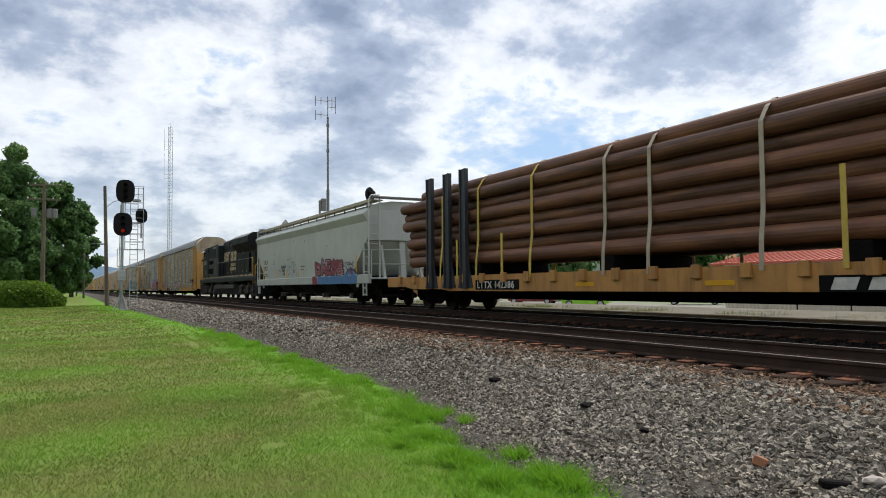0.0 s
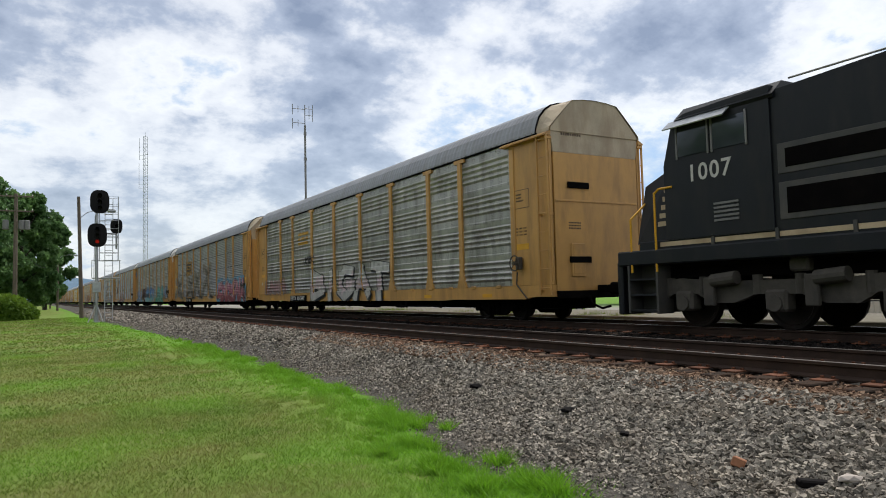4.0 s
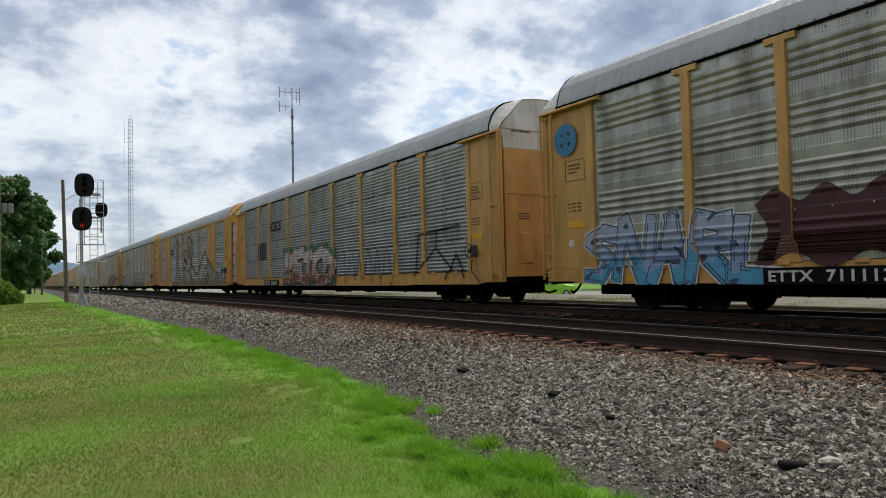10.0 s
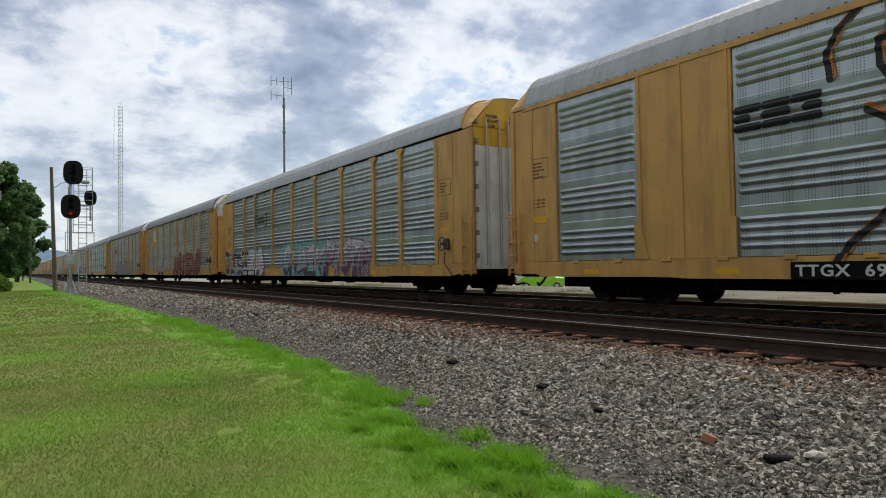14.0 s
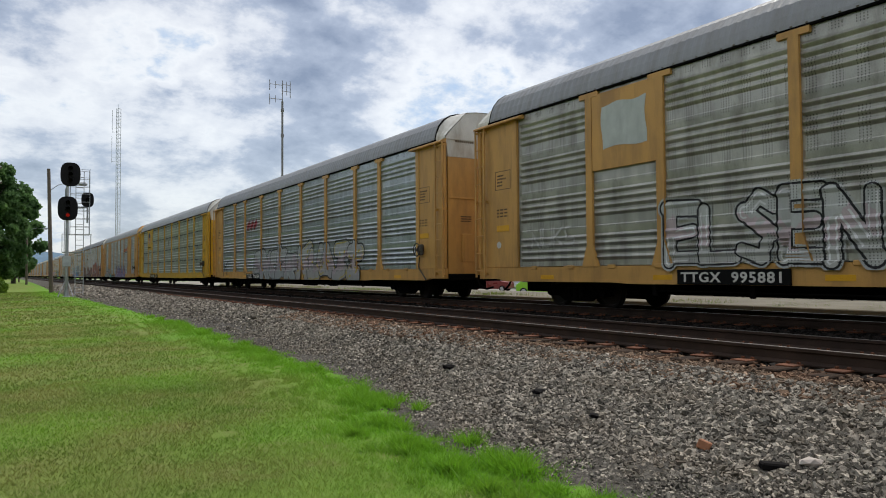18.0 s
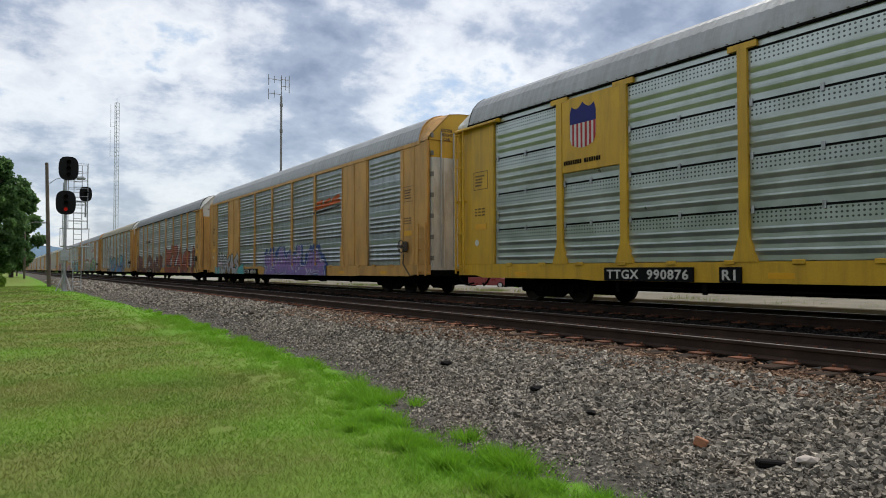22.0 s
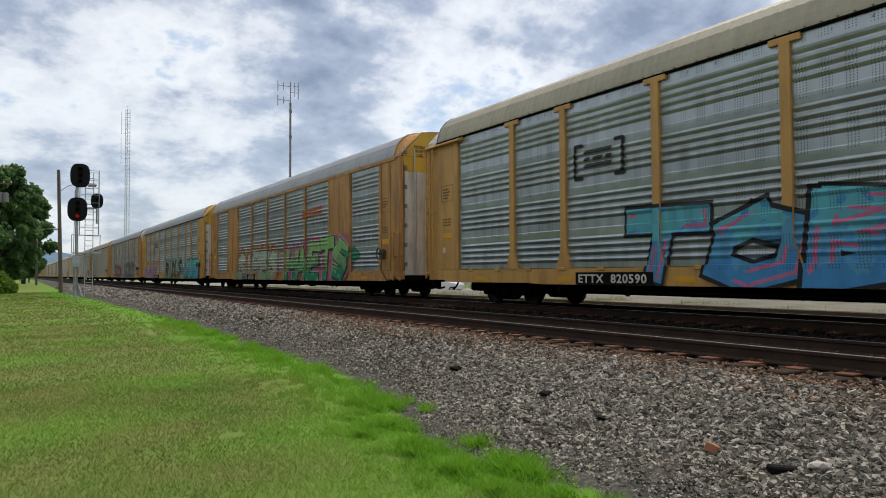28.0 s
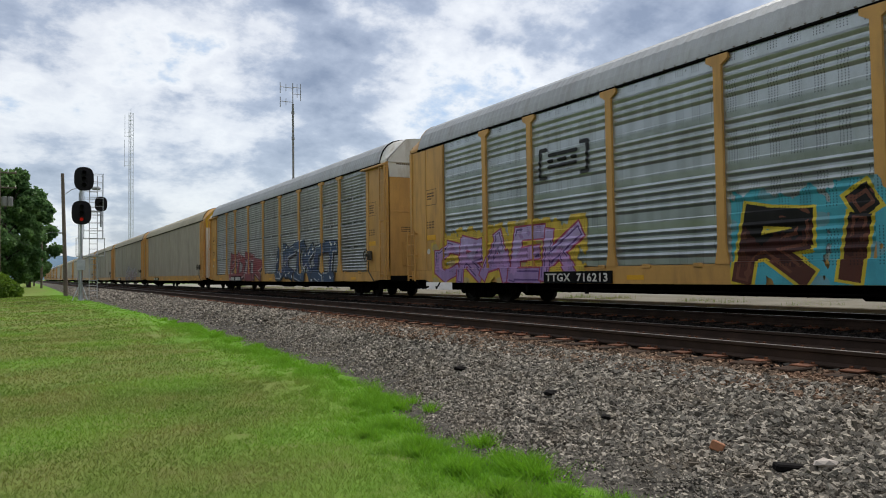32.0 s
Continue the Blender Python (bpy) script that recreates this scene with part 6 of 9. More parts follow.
    sill_x = lambda P, Q: (np.where(Q < 1.345, 1.664, 1.602), np.where(Q < 1.345, 1, 0))
    piece(car, side_x, 3.3, 7.2, 1.36, 2.15, 5, 7, (0.27, 0.065, 0.08), (0.30, 0.08, 0.09), (0.03, 0.035, 0.04), halo=(0.45, 0.45, 0.46), fat=0.18, shine=(0.42, 0.40, 0.42), word="DAESE", slant=-0.2, wild=0.12, label="dark red graffiti letters with black shadows")
    patch(car, flat_x(1.666), 6.75, 7.5, 0.97, 1.335, (0.28, 0.065, 0.08), "red sprayed band", 0.03)
    patch(car, flat_x(1.666), 1.45, 6.7, 0.97, 1.335, (0.10, 0.22, 0.42), "blue sprayed band", 0.02)
    P, Q = grid(1.35, 3.3, 1.35, 1.75)
    r = np.hypot((P - 2.3) / 0.88, (Q - 1.0) / 0.64)
    paint(car, side_x, np.where(r < 0.9, np.where(np.hypot(P - 2.2, Q - 1.45) < 0.14, 5, 3), np.where(r < 1.0, 2, 0)), P, Q, {2: (0.03, 0.04, 0.07), 3: (0.10, 0.22, 0.42), 5: (0.30, 0.06, 0.07)}, "blue sprayed dome shape", lift=0.012)
    scrawl(car, side_x, 1.9, 3.25, 1.66, 1.95, 6, 3, (0.06, 0.06, 0.08), 0.014)
    scrawl(car, side_x, 1.9, 2.9, 1.45, 1.68, 4, 13, (0.06, 0.06, 0.08), 0.012)
    loops = [[(12.15 + 0.0, 2.0), (12.27, 2.2), (12.2, 2.36), (12.0, 2.42), (11.78, 2.38), (11.66, 2.2), (11.75, 2.02), (11.95, 1.92), (12.05, 1.75), (12.2, 1.85)],
             [(11.66, 2.3), (11.5, 2.48), (11.3, 2.47), (11.22, 2.3), (11.35, 2.05), (11.2, 2.18), (10.9, 2.22), (10.6, 2.05), (10.42, 1.75), (10.4, 1.45), (10.5, 1.36)],
             [(11.95, 1.92), (11.7, 1.98), (11.4, 1.88), (11.2, 1.65), (11.2, 1.42)], [(12.0, 1.5), (11.8, 1.62), (11.6, 1.5)]]
    drawn(car, side_x, loops, 0.012, (0.07, 0.075, 0.09), label="thin dark bubble outline")
    scrawl(car, side_x, 10.75, 11.1, 1.85, 2.1, 2, 5, (0.10, 0.10, 0.10), 0.012)
    scrawl(car, side_x, 10.7, 11.05, 1.6, 1.85, 3, 15, (0.10, 0.10, 0.10), 0.012)
    for y, z, w in ((8.9, 3.15, 0.2), (5.4, 2.7, 0.14), (14.9, 2.75, 0.16), (11.0, 3.3, 0.12), (13.6, 1.75, 0.4)):
        patch(car, side_x, y, y + w, z, z + 0.09, (0.30, 0.31, 0.28), "faint grey rub mark", 0.03)
    return car


# ---- locomotive: hood end leading, cab at the rear ----
def locomotive():
    A, L = -0.35, 21.15
    car = thing("locomotive", "black six-axle diesel locomotive with cream stripes", "locomotive")
    part("frame", Mesh().box(-1.5, 1.5, A, L, 1.30, 1.62, 0.03).box(-1.42, 1.42, A + 0.6, L - 0.6, 1.60, 1.80, 0.02), LOCO, car, "black walkway frame")
    for s in (-1, 1):
        for k in range(14):
            y = 0.95 + k * 1.36
            part("sill_stripe", lambda: Mesh().box(-0.004, 0.004, 0.02, 1.32, 1.665, 1.755), CREAM, car, "cream panel along the frame", at=(1.426 * s, y, 0), key="sill_stripe")
            part("sill_rib", lambda: Mesh().box(-0.03, 0.03, -0.03, 0.03, 1.60, 1.82, 0.006), LOCO_GREY, car, at=(1.43 * s, y, 0), key="sill_rib")
    # long hood
    hood = [(-0.95, 1.78), (-0.95, 4.22), (-0.78, 4.46), (-0.45, 4.56), (0.45, 4.56), (0.78, 4.46), (0.95, 4.22), (0.95, 1.78)]
    part("long_hood", Mesh().prism(hood, 1, 2.2, 13.2), LOCO, car, "black engine hood")
    # pale strip paints the sky's reflection along the black hood's chamfer
    part("hood_roof_edge", Mesh().prism([(-0.962, 4.205), (-0.785, 4.462), (-0.775, 4.475), (-0.968, 4.22)], 1, 7.6, 10.5), GALV, car, "pale strip painting the sky's glint on the roof edge")
    tail = [(-0.97, 1.78), (-0.97, 4.50), (-0.72, 4.70), (0.72, 4.70), (0.97, 4.50), (0.97, 1.78)]
    part("hood_end", Mesh().prism(tail, 1, 0.35, 2.42), LOCO, car, "tall end of the hood")
    part("hood_nose", Mesh().loft([[(x, 0.35, z) for x, z in tail], [(x * 0.8, 0.0, z - (0.08 if z > 3 else 0)) for x, z in tail]]), LOCO, car, "tapered hood end")
    rad = [(-0.96, 3.42), (-1.5, 4.02), (-1.5, 4.44), (-1.1, 4.68), (1.1, 4.68), (1.5, 4.44), (1.5, 4.02), (0.96, 3.42)]
    radiator = part("radiator", Mesh().prism(rad, 1, 2.1, 7.55), LOCO, car, "flared radiator housing")
    part("radiator_edge", Mesh().prism([(-1.508, 4.40), (-1.508, 4.455), (-1.10, 4.695), (-1.08, 4.68)], 1, 2.1, 7.55), STEELGREY, radiator, "grey sloping edge")
    part("radiator_end", Mesh().box(-1.46, -1.0, 7.551, 7.562, 4.05, 4.42), ORANGE, radiator, "yellow end strip")
    for k in range(3):
        part("radiator_fan", lambda: Mesh().lathe([(4.68, 0.6), (4.80, 0.6), (4.80, 0.5), (4.74, 0.45)], 20, 2), LOCO_GREY, car, "roof fan", at=(0, 2.95 + 1.9 * k, 0), key="fan")
    # side openings, doors and marks of the hood
    frame = part("grille", Mesh().box(-0.978, -0.96, 0.98, 2.30, 1.92, 3.34), BLACK, car, "dark vertical slat air grille")
    for k in range(11):
        part("slat", lambda: Mesh().box(-0.992, -0.978, -0.025, 0.025, 1.94, 3.32), LOCO, frame, at=(0, 1.04 + 0.12 * k, 0), key="grille_slat")
    for z in (2.35, 2.85):
        part("cross_bar", lambda: Mesh().box(-0.998, -0.98, 0.98, 2.30, -0.02, 0.02), LOCO, frame, at=(0, 0, z), key="grille_bar")
    for y in (1.05, 1.45, 1.85, 2.2):
        lv = Mesh()
        for k in range(5):
            lv.box(-0.982, -0.968, -0.12, 0.12, 4.08 + 0.06 * k, 4.11 + 0.06 * k)
        part("louvre", lv, LOCO_GREY, car, "small slatted vent", at=(0, y, 0), key="tail_louvre")
    # flat black plate stands for the shade inside a door recess
    part("doorway", Mesh().box(-0.958, -0.94, 3.45, 4.0, 1.95, 3.35), BLACK, car, "black plate painting the shade of a recessed door")
    for y, w, z0, z1 in ((2.85, 0.8, 1.85, 3.3), (4.75, 1.1, 1.85, 3.3), (6.1, 1.2, 1.85, 3.3), (7.4, 1.0, 1.85, 3.6), (8.65, 1.25, 1.85, 4.1), (10.0, 1.25, 1.85, 4.1), (11.35, 1.25, 1.85, 4.1), (12.6, 0.9, 1.85, 4.1)):
        d = part("hood_door", Mesh().box(-0.966, -0.95, y - w / 2, y + w / 2, z0, z1, 0.006), LOCO, car, "black hood door")
        part("latch", lambda: Mesh().box(-0.982, -0.966, -0.09, 0.05, 2.02, 2.10), CREAM, d, "small pale label", at=(0, y, 0), key="latch")
        part("hinge", lambda: Mesh().box(-0.984, -0.966, -0.02, 0.02, 2.5, 2.62, 0.004), LOCO_GREY, d, at=(0, y + w / 2 - 0.06, 0), key="hinge")
    for y in (4.6, 5.9, 6.5, 7.2):
        part("vent_slot", lambda: Mesh().box(-0.975, -0.966, -0.17, 0.17, 3.40, 3.44), STEELGREY, car, "pale vent slot", at=(0, y, 0), key="vent_slot")
    part("dynamic_brake", Mesh().prism([(-1.0, 4.1), (-1.0, 4.52), (-0.8, 4.68), (0.8, 4.68), (1.0, 4.52), (1.0, 4.1)], 1, 10.6, 12.95), LOCO, car, "raised roof housing")
    part("exhaust_stack", Mesh().box(-0.35, 0.35, 8.1, 8.7, 4.50, 4.66, 0.04), LOCO, car)
    cabinet = part("inverter_cabinet", Mesh().prism([(12.8, 1.78), (17.3, 1.78), (17.3, 4.25), (13.4, 4.45), (12.8, 4.3)], 0, -1.42, 0.4), LOCO, car, "black electrical cabinet")
    for y0, y1, z0, z1, mt in ((14.85, 17.2, 2.75, 3.28, LOCO_GREY), (14.85, 17.2, 1.95, 2.6, LOCO_GREY), (13.4, 14.7, 2.75, 3.35, LOCO_GREY), (13.4, 14.7, 1.9, 2.65, LOCO_GREY), (14.0, 15.2, 3.45, 4.15, LOCO)):
        door = part("cabinet_door", Mesh().box(-1.436, -1.42, y0, y1, z0, z1, 0.008), mt, cabinet, "dusty cabinet door")
        if y0 > 14.5:
            part("door_screen", Mesh().box(-1.442, -1.436, y0 + 0.15, y1 - 0.15, z0 + 0.1, z1 - 0.1), BLACK, door, "dark mesh screen")
    for y in (14.3, 14.8):
        part("roof_vent", lambda: Mesh().box(-1.445, -1.42, -0.22, 0.22, 4.16, 4.26, 0.01), GALV, cabinet, "pale vent flap", at=(0, y, 0), key="roof_vent")
    # cab and nose
    cab = [(17.3, 1.78), (19.75, 1.78), (19.75, 3.3), (19.5, 4.15), (19.2, 4.28), (17.3, 4.36)]
    part("cab", Mesh().prism(cab, 0, -1.46, 1.46), LOCO, car, "black driving cab")
    part("cab_roof", Mesh().prism([(-1.5, 4.18), (-1.2, 4.45), (1.2, 4.45), (1.5, 4.18), (1.46, 4.12), (-1.46, 4.12)], 1, 17.2, 19.4), LOCO, car)
    part("sunshade", Mesh().prism([(-1.48, 4.14), (-1.68, 3.98), (-1.69, 4.0), (-1.48, 4.17)], 1, 18.1, 19.55), GALV, car, "pale window shade")
    for y in (18.15, 19.0):
        win = part("cab_window", Mesh().box(-1.475, -1.455, y - 0.36, y + 0.36, 3.42, 4.0, 0.01), GLASS, car, "cab side window")
        part("window_frame", lambda: Mesh().box(-1.49, -1.46, -0.40, -0.36, 3.38, 4.04, 0.006).box(-1.49, -1.46, 0.36, 0.40, 3.38, 4.04, 0.006), STEELGREY, win, "grey window frame", at=(0, y, 0), key="cab_win_frame")
    for x in (-0.7, 0.7):
        part("windscreen", Mesh().box(x - 0.5, x + 0.5, 19.62, 19.70, 3.45, 3.95, 0.01), GLASS, car, "cab front window")
    part("nose", Mesh().loft([[(-1.3, 19.7, 1.78), (1.3, 19.7, 1.78), (1.25, 19.7, 3.3), (-1.25, 19.7, 3.3)], [(-1.1, 20.9, 1.78), (1.1, 20.9, 1.78), (0.95, 20.75, 3.05), (-0.95, 20.75, 3.05)]]), LOCO, car, "tapered short nose")
    for k in range(5):
        part("louvre", lambda: Mesh().box(-1.475, -1.455, 18.0, 18.55, 2.05, 2.09), STEELGREY, car, "small louvre slat", at=(0, 0, 0.08 * k), key="cab_louvre")
    writing("cab_number", "1007", -1.464, 19.15, 2.90, 0.33, LETTER, car, "white painted figures", 1.0)
    writing("hood_number", "1007", -0.978, 0.98, 3.78, 0.30, LETTER, car, "white painted figures", 0.7)
    # cream slanting stripes that break off, two block shapes, two rows of bars
    for k in range(7):
        z = 3.62 - 0.107 * k
        a, b = 13.0 + 0.02 * k, (10.35, 10.6, 10.9, 11.0, 10.95, 10.85, 11.2)[k]
        part("stripe_mark", Mesh().prism([(a, z), (a - 0.04, z + 0.078), (b - 0.10, z + 0.078), (b + 0.12, z)], 0, -0.974, -0.966), CREAM, car, "cream slanting stripe")
    for y0, y1 in ((10.25, 9.35), (9.2, 8.15)):
        part("emblem", Mesh().prism([(y0, 2.93), (y0 - 0.22, 3.66), (y1 - 0.1, 3.66), (y1 + 0.12, 2.93)], 0, -0.984, -0.968), CREAM, car, "plain slanting cream block")
        part("emblem_slot", Mesh().prism([(y0 - 0.35, 3.18), (y0 - 0.42, 3.42), (y1 + 0.28, 3.42), (y1 + 0.35, 3.18)], 0, -0.988, -0.98), LOCO, car, "dark slot in the block")
    for z, n, a in ((2.52, 7, 10.25), (2.20, 8, 10.42)):
        for k in range(n):
            y = a - 0.265 * k
            part("name_bar", lambda: Mesh().prism([(0.0, 0.0), (-0.06, 0.26), (-0.26, 0.26), (-0.20, 0.0)], 0, -0.98, -0.966), CREAM, car, "cream bar", at=(0, y, z), key="name_bar")
    for k in range(5):
        z = 3.62 - 0.19 * k
        part("end_stripe", Mesh().box(-0.982, -0.97, 0.36, 1.02 - 0.10 * k, z, z + 0.12), CREAM, car, "cream end stripe")
        part("nose_stripe", Mesh().box(-1.312, -1.296, 19.72, 20.1 - 0.05 * k, 2.1 + 0.17 * k, 2.2 + 0.17 * k), CREAM, car, "cream nose stripe")
    # underframe
    part("centre_sill", Mesh().box(-1.05, 1.05, A + 0.3, L - 0.3, 1.0, 1.32, 0.02), BLACK, car, "black centre sill")
    tank = [(-1.42, 0.80), (-1.42, 1.08), (-1.2, 1.16), (1.2, 1.16), (1.42, 1.08), (1.42, 0.80), (1.05, 0.32), (-1.05, 0.32)]
    part("fuel_tank", Mesh().prism(tank, 1, 7.0, 14.7), LOCO_GREY, car, "dusty black fuel tank")
    part("air_box", Mesh().box(-1.46, -1.0, 7.0, 8.7, 1.18, 1.58, 0.03), LOCO_GREY, car, "dusty box on the tank")
    part("air_pipe", Mesh().path([(-1.3, 14.6, 1.22), (-1.3, 11.5, 1.26), (-1.25, 10.6, 1.42), (-1.25, 9.9, 1.42)], 0.05, 8), LOCO, car, "dark air pipe")
    part("fuel_filler", Mesh().tube((-1.47, 9.75, 1.42), (-1.40, 9.75, 1.42), 0.10, 12).path([(-1.45, 9.95, 1.2), (-1.47, 9.85, 1.45), (-1.47, 9.6, 1.5), (-1.45, 9.5, 1.25)], 0.018, 6), LOCO_GREY, car, "fuel filler with hose")
    for y in (3.57, 17.5):
        t = part("truck", Mesh().box(-0.9, 0.9, -2.0, 2.0, 0.55, 0.9, 0.05), BLACK, car, at=(0, y, 0))
        for x in (-1.12, 1.12):
            prof = [(-2.75, 0.50), (-2.75, 0.95), (-2.2, 1.0), (-1.2, 0.92), (1.2, 0.92), (2.2, 1.0), (2.75, 0.95), (2.75, 0.50), (2.35, 0.68), (1.75, 0.68), (1.45, 0.50), (0.9, 0.50), (0.45, 0.66), (-0.45, 0.66), (-0.9, 0.50), (-1.45, 0.50), (-1.75, 0.68), (-2.35, 0.68)]
            part("side_frame", Mesh().prism(prof, 0, x - 0.08, x + 0.08), LOCO_DUST, t, "dusty cast six-wheel truck frame")
            o = -0.17 if x < 0 else 0.17
            for k in (-2.05, 0.0, 2.05):
                part("axle_box", lambda: Mesh().box(x - 0.16, x + 0.16, -0.22, 0.22, 0.34, 0.74, 0.05).tube((x - 0.2, 0, 0.5), (x + 0.2, 0, 0.5), 0.15, 12), LOCO_DUST, t, "dusty axle box", at=(0, k, 0), key=("axle", x))
                for q in (-0.42, 0.42):
                    part("spring", lambda: Mesh().tube((x * 1.02, 0, 0.66), (x * 1.02, 0, 1.02), 0.09, 10), LOCO_DUST, t, "coil spring", at=(0, k + q, 0), key=("spring", x))
            for k in (-1.05, 1.05):
                part("brake_cylinder", lambda: Mesh().tube((x + o, -0.3, 0.98), (x + o, 0.25, 0.93), 0.13, 12).box(x + o - 0.05, x + o + 0.05, 0.2, 0.45, 0.45, 1.0, 0.02), LOCO_DUST, t, "dusty brake cylinder and hanger", at=(0, k, 0), key=("brakecyl", x))
            part("sand_hose", lambda: Mesh().path([(x, -2.6, 1.25), (x + o * 0.5, -2.7, 0.8), (x, -2.72, 0.25)], 0.03, 6), BLACK, t, key=("sand", x))
            part("damper", lambda: Mesh().box(x - 0.1, x + 0.1, -0.62, -0.25, 1.05, 1.30, 0.04), LOCO_DUST, t, "dusty damper block", key=("damper", x))
        for s in (-2.05, 0.0, 2.05):
            w = part("wheelset", lambda: wheel_mesh(0.508), WHEEL, t, "dark steel wheel pair", at=(0, s, 0.508), key=("wheels", 0.508))
            WHEELSETS.setdefault((0.508, s), []).append(w)
    for y, way in ((A, -1), (L, 1)):
        part("pilot", Mesh().box(-1.45, 1.45, y - 0.08, y + 0.08, 0.25, 1.4, 0.03), LOCO, car, "black pilot plate")
        for s in (-1, 1):
            well = part("step_well", Mesh().box(min(1.0 * s, 1.1 * s), max(1.0 * s, 1.1 * s), min(y - way * 0.3, y - way * 1.1), max(y - way * 0.3, y - way * 1.1), 0.28, 1.7), LOCO_GREY, car, "dusty step well")
            for yy in (0.3, 1.1):
                part("well_side", lambda: Mesh().box(-0.2, 0.2, -0.03, 0.03, 0.28, 1.6, 0.01), LOCO_GREY, well, at=(1.28 * s, y - way * yy, 0), key="well_side")
            for k in range(4):
                part("step", lambda: Mesh().box(-0.19, 0.19, -0.37, 0.37, -0.02, 0.02, 0.006), LOCO, well, "boarding step", at=(1.28 * s, y - way * 0.7, 0.34 + 0.33 * k), key="loco_step")
            part("grab_rail", Mesh().path([(1.47 * s, y - way * 1.12, 1.15), (1.47 * s, y - way * 1.12, 2.78), (1.47 * s, y - way * 1.25, 2.86), (1.47 * s, y - way * 1.6, 2.86)], 0.024, 8), ORANGE, car, "yellow grab rail")
            part("grab_rail", Mesh().path([(1.47 * s, y - way * 0.42, 1.15), (1.47 * s, y - way * 0.42, 2.3), (0.9 * s, y - way * 0.42, 2.75)], 0.024, 8), ORANGE, car, "yellow grab rail")
    coupler(car, A + 0.1, -1)
    coupler(car, L - 0.1, 1)
    hr = part("hand_rail", Mesh().path([(-1.46, 1.25, 2.86), (-1.46, 12.9, 2.86), (-1.46, 13.3, 3.3), (-1.46, 13.5, 4.2), (-1.35, 13.9, 4.42), (-1.3, 17.0, 4.42)], 0.018, 6), STEELGREY, car, "grey walkway hand rail")
    for k in range(8):
        part("stanchion", lambda: Mesh().tube((-1.46, 0, 1.6), (-1.46, 0, 2.86), 0.018, 6), LOCO_GREY, hr, at=(0, 2.1 + k * 1.5, 0), key="stanchion")
    h = part("horn", Mesh().box(-0.05, 0.05, 9.4, 9.5, 4.5, 4.78), LOCO, car, "black air horn")
    for a, b, z in ((0.0, 0.45, 4.82), (0.12, -0.4, 4.86), (-0.15, 0.35, 4.92), (-0.1, -0.35, 4.78)):
        part("trumpet", Mesh().tube((a, 9.45, z), (a, 9.45 + b, z), 0.03, 10, r1=0.10), LOCO, h, "black horn trumpet")
    return car


# ---- line side: signal, poles, hedge, trees ----
def signal_head(parent, x, z, w, h, y=0.0, lit=False, small=False):
    n = 28
    ring = [(x + w / 2 * math.copysign(abs(math.cos(a)) ** 0.7, math.cos(a)), z + h / 2 * math.copysign(abs(math.sin(a)) ** 0.7, math.sin(a))) for a in [2 * math.pi * k / n for k in range(n)]]
    head = part("signal_head", Mesh().prism(ring, 1, y - 0.02, y + 0.02), SIGNAL, parent, "black oval signal backboard")
    zs = (z + 0.24 * h, z - 0.02 * h, z - 0.28 * h) if not small else (z,)
    for k, zz in enumerate(zs):
        hood = Mesh()
        m = 14
        r = 0.115
        for i in range(m - 1):
            a, b = math.radians(-35 + 250 * i / (m - 1)), math.radians(-35 + 250 * (i + 1) / (m - 1))
            p = [(x + r * math.cos(t), zz + r * math.sin(t)) for t in (a, b)]
            q = [(x + (r + 0.008) * math.cos(t), zz + (r + 0.008) * math.sin(t)) for t in (a, b)]
            hood.prism([p[0], p[1], q[1], q[0]], 1, y - 0.42, y - 0.02)
        part("hood", hood, SIGNAL, head, "black lamp hood")
        on = lit and k == len(zs) - 1
        part("lens", Mesh().lathe([(y - 0.04, 0.10), (y - 0.022, 0.10)], 16, 1, (x, 0, zz)), REDLAMP if on else SIGNAL, head, "lit red lens" if on else "dark lens")
    part("housing", Mesh().box(x - 0.16, x + 0.16, y + 0.02, y + 0.22, z - 0.36 * h, z + 0.36 * h, 0.03), SIGNAL, head, "black lamp housing")


